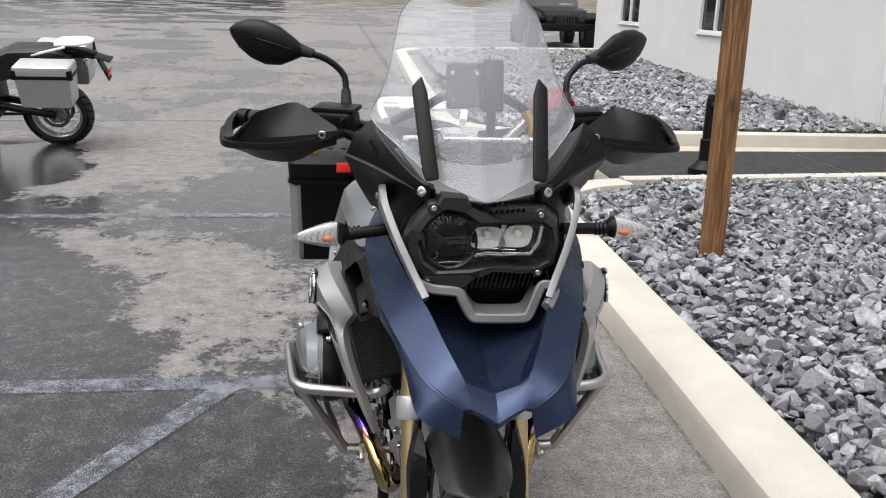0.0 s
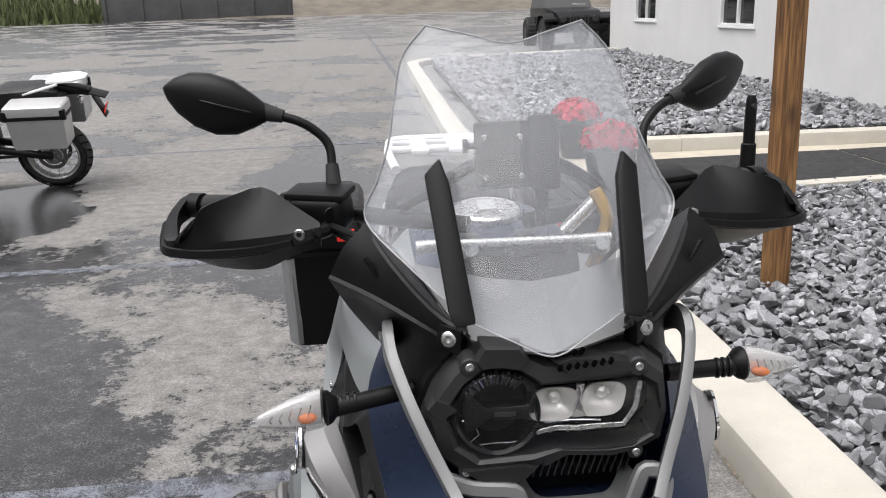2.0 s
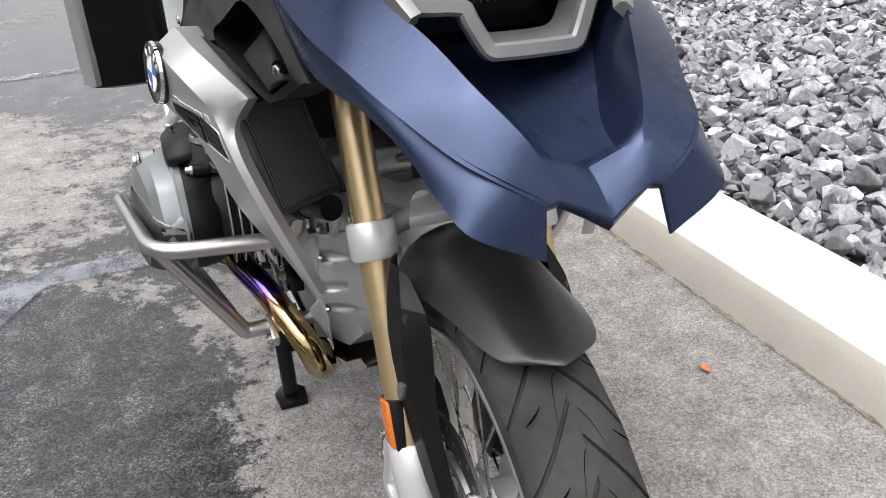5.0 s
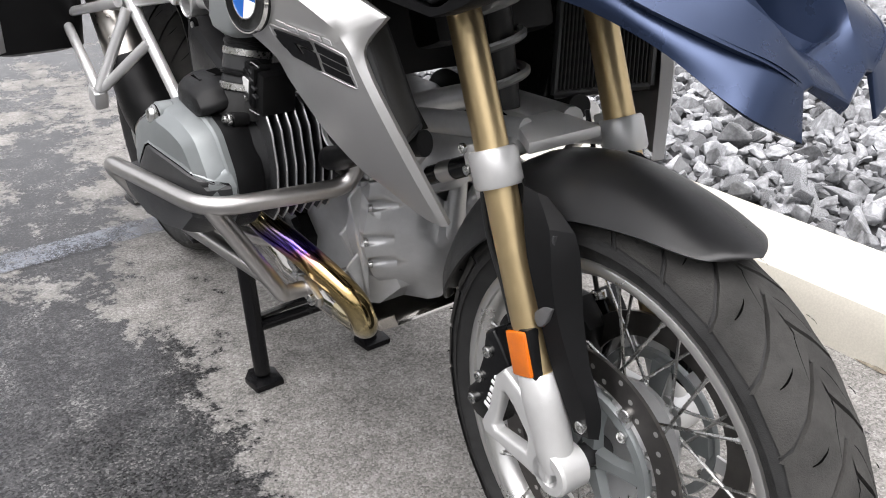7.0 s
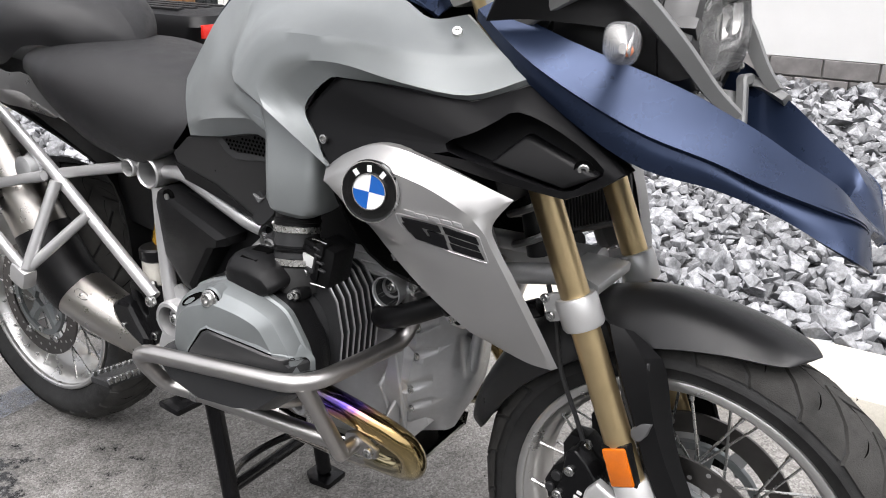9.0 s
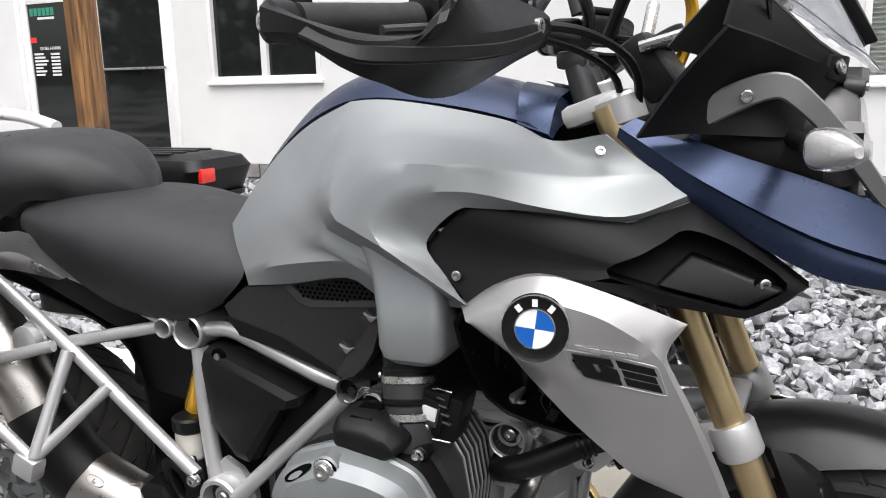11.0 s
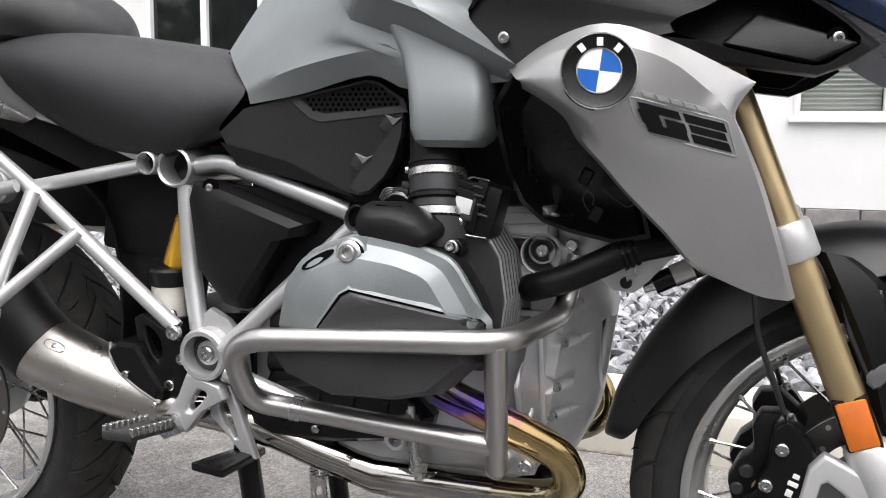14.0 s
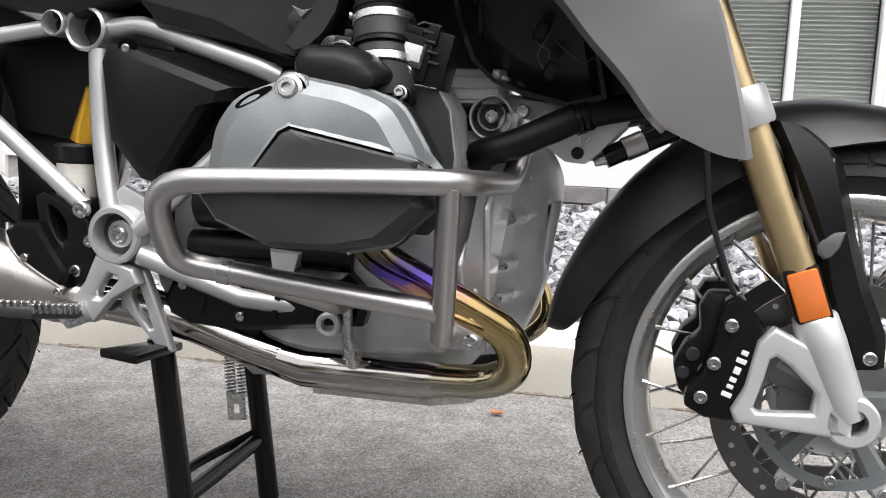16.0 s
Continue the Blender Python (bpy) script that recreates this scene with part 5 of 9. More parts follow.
def cylinder(s):
    """One of the two flat cylinders: finned barrel, head, valve cover."""
    cyl = part("cylinder", tube([(s * 0.12, 0.545, 0.595), (s * 0.27, 0.545, 0.595)], 0.07, 28), M_DARK, bike, "dark cylinder barrel")
    fin = [(0.478, 0.676), (0.492, 0.684), (0.6, 0.67), (0.618, 0.655), (0.618, 0.53), (0.6, 0.515), (0.48, 0.515), (0.462, 0.535), (0.454, 0.6), (0.462, 0.65)]
    for k in range(7):
        x = s * (0.158 + 0.0142 * k)
        part("fin", slab([(x, y, z) for y, z in fin], (s * 0.0045, 0, 0), 0.0015, 1), M_DARK, cyl)
        part("fin_edge", tube([(x + s * 0.0022, 0.538 + (y - 0.538) * 1.006, 0.6 + (z - 0.6) * 1.006) for y, z in fin[5:] + fin[:4]], 0.0016, 6), M_FIN, cyl)
    o = [(0.692, 0.575), (0.683, 0.625), (0.662, 0.655), (0.602, 0.677), (0.54, 0.667), (0.498, 0.652), (0.466, 0.6), (0.462, 0.56), (0.5, 0.51), (0.545, 0.502), (0.612, 0.504), (0.675, 0.54)]
    c = V(0, 0.565, 0.592)

    oo = [(p.x, p.y) for p in bent_line([V(y, z, 0) for y, z in o + o[:1]], 0.014, 3)][:-1]

    def loop(x, k, dz=0.0, tilt=0.0):
        return [(s * (x + tilt * (y - 0.46)), c.y + (y - c.y) * k, c.z + (z - c.z) * k + dz) for y, z in oo]

    part("head", rings(loop(0.258, 0.96), loop(0.268, 1.03), loop(0.29, 1.05), loop(0.302, 1.045)), M_BLACK, cyl, "dark cylinder head")
    cover_ob = part("valve_cover", rings(loop(0.298, 1.0), loop(0.3, 1.035), loop(0.31, 1.04, 0, 0.02), loop(0.313, 1.005, 0, 0.03), loop(0.33, 0.985, 0.0, 0.05), loop(0.338, 0.955, 0.0, 0.06), loop(0.35, 0.78, 0.0, 0.09), loop(0.356, 0.45, 0, 0.1)), M_HEAD, cyl, "grey cast valve cover", 24)
    # a stepped facet frames the dark insert
    skin = face_x(cover_ob, s)

    def laid(pts, lift, k=1.0, mid=(0.548, 0.592)):
        fine = [V(y, z, 0) for y, z in pts]
        fine = [a.lerp(b, t / 5) for a, b in zip(fine, fine[1:] + fine[:1]) for t in range(5)]
        out = []
        for p in fine:
            y, z = mid[0] + (p.x - mid[0]) * k, mid[1] + (p.y - mid[1]) * k
            x = skin(y, z)
            out.append(V((x if x is not None else s * 0.31) + s * lift, y, z))
        return out

    band = [(0.646, 0.577), (0.607, 0.626), (0.594, 0.635), (0.47, 0.61), (0.452, 0.59), (0.452, 0.572)]
    inner = [(0.63, 0.577), (0.601, 0.62), (0.591, 0.6255), (0.472, 0.6), (0.458, 0.586), (0.458, 0.572)]
    ins = [(0.6265, 0.579), (0.599, 0.6175), (0.5895, 0.6225), (0.47, 0.597), (0.459, 0.584), (0.459, 0.572)]
    part("cover_rib", rings(laid(band, -0.0025), laid(inner, 0.0018), laid(inner, -0.003, 0.985), caps=False), M_HEAD, cyl, "", 30)
    part("insert_gap", rings(laid(inner, 0.0008, 1.004), laid(ins, 0.0009), caps=False), M_HOLE_SHADE, cyl)
    slot = [(0.636 + 0.021 * math.cos(a) * 0.86 - 0.005 * math.sin(a) * 0.5, 0.6525 - 0.021 * math.cos(a) * 0.5 - 0.005 * math.sin(a) * 0.86) for a in (6.283 * k / 14 for k in range(14))]
    part("lug_slot", rings(laid(slot, -0.004), laid(slot, 0.0012), laid(slot, 0.0012, 0.99)), M_HOLE_SHADE, cyl)
    part("cover_insert", rings(laid(ins, -0.006), laid(ins, 0.0016, 0.985), laid(ins, 0.0042, 0.88), laid(ins, 0.0044, 0.6), laid(ins, 0.0044, 0.2)), M_DARK, cyl, "dark plastic cover insert", 30)
    low = [(0.69, 0.565), (0.64, 0.571), (0.55, 0.567), (0.462, 0.571), (0.458, 0.553), (0.498, 0.518), (0.545, 0.508), (0.612, 0.508), (0.665, 0.53)]
    lp = lambda x, k, t: [(s * (x + t * (y - 0.46)), 0.57 + (y - 0.57) * k, 0.575 + (z - 0.575) * k) for y, z in low]
    part("head_protector", rings(lp(0.3, 1.0, 0), lp(0.318, 1.06, 0.04), lp(0.343, 1.05, 0.07), lp(0.358, 0.98, 0.1), lp(0.367, 0.9, 0.12), lp(0.368, 0.5, 0.12)), M_DARK, cyl, "dark plastic cylinder protector")
    bean = [(p.x, p.y) for p in bent_line([V(y, z, 0) for y, z in ((0.565, 0.7125), (0.612, 0.712), (0.622, 0.696), (0.618, 0.682), (0.598, 0.668), (0.575, 0.665), (0.533, 0.6655), (0.513, 0.677), (0.514, 0.687), (0.533, 0.703), (0.565, 0.7125))], 0.009, 4)][:-1]
    bl = lambda x, k, dz=0.0: [(s * x, 0.568 + (y - 0.568) * k * 0.95, 0.686 + (z - 0.686) * k + dz) for y, z in bean]
    part("plug_cover", rings(bl(0.25, 0.93), bl(0.278, 1.0), bl(0.292, 0.99, -0.001), bl(0.305, 0.93, -0.004), bl(0.3155, 0.8, -0.0075), bl(0.3185, 0.66, -0.009), bl(0.3195, 0.3, -0.009)), M_BLACK, cyl, "black rounded plastic plug cover", 28)
    part("plug_grip", rings(*[[(s * x, y, z + dz) for y, z in ((0.592, 0.7125), (0.588, 0.7045), (0.556, 0.7015), (0.562, 0.712))] for x, dz in ((0.262, 0.002), (0.3, -0.0035))]), M_HOLE_SHADE, cyl)
    for y, z, x, r in ((0.598, 0.6605, 0.354, 0.0142), (0.506, 0.664, 0.283, 0.0082)):
        axis = V(s, 0, 0.18)
        part("bolt_boss", disc((s * (x - 0.012), y, z - 0.001), r * 1.3, 0.024, (1, 0, 0), 22), M_HEAD if r > 0.01 else M_BLACK, cyl)
        part("bolt_seat", disc((s * (x + 0.0002), y, z - 0.0018), r * 1.17, 0.002, (1, 0, 0), 22), M_HOLE_SHADE, cyl)
        part("cover_bolt", lathe([(0.0, r), (0.0042, r), (0.0052, r * 0.92), (0.0056, r * 0.74), (0.0095, r * 0.68), (0.011, r * 0.58), (0.011, r * 0.36), (0.007, r * 0.34), (0.0066, r * 0.03)], (s * (x + 0.001), y, z), axis, 26, False), M_STEEL, cyl)
    part("tube_end", lathe([(-0.035, 0.0195), (0.001, 0.0195), (0.003, 0.0185), (0.001, 0.0168), (-0.03, 0.0168)], (s * 0.149, 0.682, 0.677), (s, 0, 0), 28), M_FRAME, cyl, "silver open frame tube end")
    part("tube_core", join(disc((s * 0.13, 0.682, 0.677), 0.0172, 0.006, seg=22), disc((s * 0.137, 0.679, 0.673), 0.008, 0.012, seg=6)), M_DARK, cyl)
    part("plug_ring", lathe([(-0.004, 0.0215), (0.022, 0.0248), (0.0255, 0.0255), (0.027, 0.0245), (0.0255, 0.0228), (0.002, 0.0215)], (s * 0.148, 0.429, 0.647), (s, 0, 0), 32), M_CAST, cyl, "cast oil filler ring")
    # dark cup over the cast metal paints the shade inside the ring
    part("ring_well", lathe([(0.02, 0.0224), (0.001, 0.0214), (0.001, 0.001)], (s * 0.148, 0.429, 0.647), (s, 0, 0), 26, False, False), M_DARK, cyl, "ring well coloured dark for the shade inside")
    part("ring_seat", lathe([(0.001, 0.0175), (0.009, 0.0168), (0.0095, 0.0155), (0.004, 0.0145)], (s * 0.148, 0.431, 0.649), (s, 0, 0), 26), M_CAST, cyl)
    part("ring_bolt", bolt((s * 0.153, 0.431, 0.649), 0.0085, 0.006, (s, 0, 0)), M_STEEL, cyl)
    part("ring_arm", tube([(s * 0.146, 0.427, 0.664), (s * 0.14, 0.424, 0.694)], 0.0112, 14), M_CAST, cyl)
    part("ring_boss", disc((s * 0.142, 0.408, 0.64), 0.016, 0.02, seg=18), M_CAST, cyl)
    part("coolant_pipe", tube(smooth_line([(s * 0.125, 0.446, 0.598), (s * 0.16, 0.444, 0.602), (s * 0.175, 0.43, 0.608), (s * 0.175, 0.4, 0.618), (s * 0.168, 0.36, 0.637), (s * 0.155, 0.32, 0.656), (s * 0.135, 0.26, 0.67)], 5), 0.0172, 16), M_BLACK, cyl, "black rubber coolant hose")
    for k, d in enumerate((0.0, 0.006, 0.013)):
        part("hose_collar", lathe([(-0.0025, 0.017), (-0.002, 0.0192), (0.002, 0.0192), (0.0025, 0.017)], (s * (0.16 - 0.35 * d), 0.335 - d, 0.6485 + 0.45 * d), (s * -0.32, -0.85, 0.42), 20), M_BLACK_SMOOTH, cyl)
    part("hose_clip", ring_plate([(0.331, 0.634), (0.318, 0.64), (0.316, 0.625), (0.327, 0.617)], [(0.328, 0.632), (0.32, 0.635), (0.319, 0.626), (0.326, 0.621)], s * 0.004, s * 0.155), M_STEEL, cyl)
    part("flange", slab([(s * 0.118, 0.418, 0.675), (s * 0.118, 0.412, 0.63), (s * 0.118, 0.367, 0.615), (s * 0.118, 0.345, 0.6), (s * 0.118, 0.322, 0.598), (s * 0.118, 0.306, 0.612), (s * 0.118, 0.272, 0.65), (s * 0.118, 0.34, 0.664)], (s * 0.01, 0, 0), 0.003), M_WHITE_CAST, cyl)
    # black disc on the flange, coloured as the shade of a hole
    part("flange_hole", disc((s * 0.1285, 0.331, 0.611), 0.0075, 0.002, seg=16), M_LABEL_BLACK, cyl)
    part("flange_bolt", bolt((s * 0.146, 0.396, 0.656), 0.0085, 0.006, (s, 0, 0)), M_STEEL, cyl)
    # intake tract
    mid = lambda z: V(s * (0.233 + 0.25 * (0.745 - z)), 0.541 + 0.1 * (z - 0.74), z)
    tilt = (mid(0.8) - mid(0.7)).normalized()
    t = part("throttle_body", tube([mid(0.8), mid(0.75), mid(0.715), mid(0.714), mid(0.67)], [0.0325, 0.0325, 0.032, 0.031, 0.031], 26), M_BLACK, bike, "black throttle body between two steel hose clamps")
    band = lambda z, r, h: lathe([(-h, r - 0.002), (-h * 0.8, r), (h * 0.8, r), (h, r - 0.002)], mid(z), tilt, 32)
    part("throttle_bead", band(0.7545, 0.0342, 0.003), M_BLACK, t)
    part("throttle_sleeve", band(0.728, 0.0332, 0.011), M_DARK, t)
    part("throttle_flange", band(0.7145, 0.0352, 0.0022), M_BLACK_SMOOTH, t)
    part("throttle_flange", band(0.706, 0.0325, 0.005), M_DARK, t)
    part("lower_boot", tube([mid(0.69), mid(0.672), mid(0.655)], [0.0338, 0.036, 0.036], 24), M_RUBBER, t)
    for z, rr in ((0.742, 0.0345), (0.6965, 0.0352)):
        part("hose_clamp", band(z, rr, 0.005), M_ZINC, t, "slotted steel hose clamp")
        for k in range(7):
            a = radians(100 + 13 * k) if s > 0 else radians(80 - 13 * k)
            o = mid(z) + V(math.sin(a) * (rr + 0.0002), math.cos(a) * (rr + 0.0002), 0)
            if k in (0, 1, 4, 5):
                part("clamp_slot", box((0.001, 0.003 if k < 2 else 0.0075, 0.0022), o, (0, 0, -math.degrees(a) + (90 if s > 0 else -90)), 0.0004, 1), M_DARK, t)
        part("clamp_screw", bolt(mid(z) + V(s * 0.012, 0.0325, 0.005), 0.004, 0.0035, (s * 0.3, 1, 0)), M_ZINC, t)
    part("body_lug", join(box((0.02, 0.02, 0.007), (s * 0.238, 0.583, 0.722), (6, 0, 0), 0.0015), box((0.012, 0.01, 0.008), (s * 0.24, 0.577, 0.729), (6, 0, 0), 0.0015)), M_DARK, t)
    part("body_plate", box((0.016, 0.008, 0.026), (s * 0.252, 0.5235, 0.709), (10, 0, 0), 0.0015), M_DARK, t)
    for k in range(4):
        o = V(s * 0.002 * k, -0.003 * k, -0.0022 * k)
        part("plug_wire", tube(smooth_line([V(s * 0.225, 0.618, 0.712) + o, V(s * 0.24, 0.604, 0.724) + o, V(s * 0.245, 0.585, 0.723) + o, V(s * 0.252, 0.567, 0.708) + o], 5), 0.0012, 6), M_GUARD, t)
    act = part("throttle_actuator", join(box((0.05, 0.036, 0.06), (s * 0.228, 0.482, 0.703), (14, 0, 0), 0.004), box((0.022, 0.034, 0.046), (s * 0.2455, 0.501, 0.704), (14, 0, 0), 0.002), box((0.02, 0.02, 0.012), (s * 0.244, 0.502, 0.731), (14, 0, 0), 0.0015), box((0.024, 0.012, 0.02), (s * 0.246, 0.481, 0.727), (14, 0, 0), 0.0015)), M_BLACK, t, "black stepped throttle actuator")
    for z in (0.698, 0.709, 0.72, 0.73):
        part("actuator_rib", box((0.006, 0.012, 0.003), (s * 0.256, 0.4815 + 0.2 * (z - 0.71), z), (14, 0, 0), 0.0008, 1), M_DARK, act)
    part("actuator_label", box((0.003, 0.0205, 0.0175), (s * 0.2575, 0.5025, 0.709), (14, 0, 0), 0.001), M_PLATE, act, "blank bright label")
    part("label_holder", join(box((0.006, 0.003, 0.022), (s * 0.257, 0.4905, 0.7065), (14, 0, 0), 0.0008), box((0.007, 0.014, 0.006), (s * 0.257, 0.499, 0.6955), (14, 0, 0), 0.0008)), M_DARK, act)
    part("screw_lug", disc((s * 0.252, 0.5065, 0.69), 0.0075, 0.012, seg=16), M_DARK, act)
    part("actuator_screw", bolt((s * 0.258, 0.5065, 0.69), 0.0048, 0.004, (s, 0, 0)), M_STEEL, act)
    for pts in (((0.25, 0.5, 0.7385), (0.252, 0.492, 0.741), (0.25, 0.474, 0.737)), ((0.254, 0.506, 0.674), (0.258, 0.498, 0.675), (0.254, 0.476, 0.672))):
        part("spring_clip", tube([(s * x, y, z) for x, y, z in pts], 0.0011, 6), M_STEEL, act)
    # header
    part("header_pipe", tube(smooth_line([(s * 0.245, 0.555, 0.515), (s * 0.235, 0.535, 0.485), (s * 0.21, 0.49, 0.455), (s * 0.185, 0.43, 0.42), (s * 0.168, 0.395, 0.39), (s * 0.155, 0.39, 0.352), (s * 0.14, 0.425, 0.328), (s * 0.135, 0.5, 0.322), (s * 0.13, 0.62, 0.322), (s * 0.125, 0.7, 0.33)], 5), 0.021, 18), M_TI, bike, "heat-tinted polished header pipe")
    part("header_collar", lathe([(-0.01, 0.028), (0.006, 0.028), (0.01, 0.023)], (s * 0.243, 0.55, 0.508), (0, 0.5, 1), 20, False), M_STEEL, bike)
    part("lambda_sensor", join(tube([(s * 0.15, 0.59, 0.335), (s * 0.17, 0.592, 0.375), (s * 0.175, 0.594, 0.44)], [0.009, 0.007, 0.005], 10), disc((s * 0.158, 0.59, 0.35), 0.013, 0.014, (0.2, 0, 1), 6)), M_STEEL, bike)
    # crash bar
    bar = [(s * 0.148, 0.388, 0.645), (s * 0.157, 0.402, 0.572), (s * 0.24, 0.41, 0.575), (s * 0.364, 0.424, 0.58), (s * 0.404, 0.722, 0.568), (s * 0.346, 0.727, 0.481), (s * 0.327, 0.678, 0.472), (s * 0.272, 0.461, 0.437)]
    part("crash_bar", tube(bar, 0.0128, 16, 0.05), M_BAR, bike, "brushed stainless engine crash bar")
    part("crash_bar", tube([(s * 0.354, 0.436, 0.578), (s * 0.252, 0.458, 0.402)], 0.0128, 16), M_BAR, bike, "brushed stainless engine crash bar strut")
    part("weld", tube([(s * 0.329, 0.684, 0.473), (s * 0.326, 0.672, 0.471)], 0.0142, 14), M_STEEL, bike)
    part("bar_bracket", join(slab(side(s * 0.205, (0.482, 0.388), (0.478, 0.414), (0.46, 0.42), (0.43, 0.406), (0.418, 0.4), (0.42, 0.384), (0.46, 0.382)), (s * 0.012, 0, 0), 0.004), tube([(s * 0.256, 0.459, 0.402), (s * 0.21, 0.46, 0.4)], 0.0128, 14), tube([(s * 0.21, 0.46, 0.4), (s * 0.135, 0.46, 0.4)], 0.012, 12)), M_BAR, bike, "steel crash bar foot")
    part("bracket_bolt", bolt((s * 0.217, 0.431, 0.395), 0.009, 0.007, (s, 0, 0)), M_STEEL, bike)
    part("bar_stay", tube([(s * 0.31, 0.655, 0.465), (s * 0.2, 0.6, 0.42), (s * 0.14, 0.6, 0.41)], 0.012, 12, 0.02), M_BAR, bike)
    part("engine_mount", slab(side(s * 0.128, (0.66, 0.44), (0.62, 0.43), (0.6, 0.395), (0.62, 0.38), (0.66, 0.385), (0.69, 0.42)), (s * 0.02, 0, 0), 0.004), M_CAST, bike)


cylinder(-1)
cylinder(1)
part("sump", rings(*[[(sx * w, y, z) for sx, z in ((-1, z0 + 0.02), (-0.8, z0), (0.8, z0), (1, z0 + 0.02), (1, 0.34), (-1, 0.34))] for y, w, z0 in ((0.46, 0.06, 0.33), (0.52, 0.1, 0.3), (0.75, 0.12, 0.292), (0.8, 0.1, 0.32))]), M_CAST, bike)
bash = [[(sx * w, y, z + 0.02 * (abs(sx) > 0.9)) for sx in (-1, -0.9, -0.3, 0.3, 0.9, 1)] for y, w, z in ((0.43, 0.075, 0.3), (0.45, 0.095, 0.286), (0.5, 0.112, 0.281), (0.66, 0.112, 0.281))]
part("bash_plate", thick(grid(bash), 0.004), M_PIPE, bike, "aluminium belly plate")
part("gearbox_cover", join(disc((-0.12, 0.76, 0.42), 0.07, 0.05, seg=24), box((0.2, 0.16, 0.12), (0, 0.8, 0.42), edge=0.02)), M_BLACK, bike)
part("gearbox_side", join(box((0.07, 0.2, 0.12), (-0.105, 0.71, 0.43), (0, 0, 0), 0.02, 3), tube([(-0.13, 0.6, 0.47), (-0.13, 0.82, 0.47)], 0.02, 14)), M_BLACK, bike, "black gearbox side cover")
part("starter_cover", rings(*[[(x, y, z) for y, z in ((0.85, 0.4), (0.845, 0.36), (0.71, 0.368), (0.58, 0.385), (0.57, 0.42), (0.6, 0.45), (0.74, 0.455), (0.83, 0.44))] for x in (-0.1, -0.15)] + [[(-0.158, 0.71 + (y - 0.71) * 0.93, 0.41 + (z - 0.41) * 0.82) for y, z in ((0.85, 0.4), (0.845, 0.36), (0.71, 0.368), (0.58, 0.385), (0.57, 0.42), (0.6, 0.45), (0.74, 0.455), (0.83, 0.44))]]), M_BLACK_SMOOTH, bike, "black starter cover", 20)
for y in (0.64, 0.69, 0.74, 0.79):
    part("cover_rib", box((0.004, 0.008, 0.05), (-0.159, y, 0.412), (12, 0, 0), 0.0015), M_BLACK_SMOOTH, bike)
part("drain_boss", lathe([(0, 0.016), (0.014, 0.016), (0.016, 0.013), (0.015, 0.009), (0.003, 0.008)], (-0.152, 0.62, 0.386), (-1, 0, 0), 20, False), M_CAST, bike)
part("housing_boss", rings(*[[(x, 0.685 + dy * k, 0.452 + dz * k) for dy, dz in ((-0.024, 0.02), (0.02, 0.022), (0.014, -0.02), (-0.012, -0.022))] for x, k in ((-0.12, 1.1), (-0.15, 1), (-0.156, 0.85))]), M_CAST, bike)
part("engine_bracket", rings(*[[(x, 0.455 + dy * k, 0.681 + dz * k) for dy, dz in ((-0.034, -0.02), (-0.034, 0.022), (0.06, 0.024), (0.06, -0.02))] for x, k in ((-0.1, 1), (-0.15, 1), (-0.157, 0.9))]), M_CAST, bike, "cast cylinder head bracket")
for z in (0.668, 0.681, 0.694):
    part("bracket_rib", box((0.004, 0.085, 0.003), (-0.157, 0.468, z), edge=0.001, seg=1), M_CAST, bike)
part("starter", tube([(-0.14, 0.64, 0.53), (-0.14, 0.8, 0.53)], 0.036, 18), M_BLACK, bike)
for y, z in ((0.74, 0.385), (0.6, 0.425), (0.82, 0.42)):
    part("cover_bolt", bolt((-0.158, y, z), 0.006, 0.005), M_STEEL, bike)

# exhaust
part("middle_pipe", tube(smooth_line([(-0.127, 0.685, 0.325), (-0.13, 0.75, 0.343), (-0.133, 0.82, 0.366), (-0.136, 0.9, 0.382), (-0.142, 1.0, 0.393)], 8), [0.024, 0.029], 24), M_PIPE, bike, "polished exhaust link pipe")
part("collector", tube([(-0.132, 0.48, 0.322), (-0.132, 0.5, 0.321), (-0.13, 0.66, 0.32), (-0.127, 0.7, 0.328)], [0.0225, 0.0265, 0.0265, 0.0245], 18), M_PIPE, bike, "polished exhaust collector")
part("collector", tube([(0.132, 0.48, 0.322), (0.132, 0.5, 0.321), (0.13, 0.66, 0.32), (0.127, 0.7, 0.328)], [0.0225, 0.0265, 0.0265, 0.0245], 18), M_PIPE, bike)
can = smooth_line([(-0.145, 0.962, 0.384), (-0.15, 1.04, 0.405), (-0.158, 1.12, 0.428), (-0.164, 1.216, 0.462)], 4)
muffler = part("muffler", tube(can, [0.03, 0.038, 0.043, 0.045, 0.0465, 0.0475, 0.049, 0.05, 0.051, 0.052, 0.053, 0.054, 0.054], 28), M_MUFFLER, bike, "satin steel muffler with a black collar")
part("muffler_collar", tube(smooth_line([(-0.163, 1.196, 0.454), (-0.166, 1.235, 0.485), (-0.168, 1.265, 0.53), (-0.17, 1.29, 0.575)], 3), [0.0555, 0.057, 0.058, 0.058, 0.058, 0.0575, 0.057, 0.056, 0.055, 0.054], 26), M_BLACK, muffler, "black plastic muffler collar")
part("muffler_end", tube(smooth_line([(-0.17, 1.288, 0.57), (-0.172, 1.325, 0.635), (-0.174, 1.37, 0.71), (-0.175, 1.4, 0.76)], 3), 0.053, 26), M_MUFFLER, muffler, "satin steel muffler tail")
slot_n, slot_t = V(-0.72, 0, 0.69), V(-0.06, 0.94, 0.33).normalized()
slot_w = slot_n.cross(slot_t).normalized()
slot_n = slot_t.cross(slot_w)
slot_c = V(-0.16, 1.16, 0.4425)
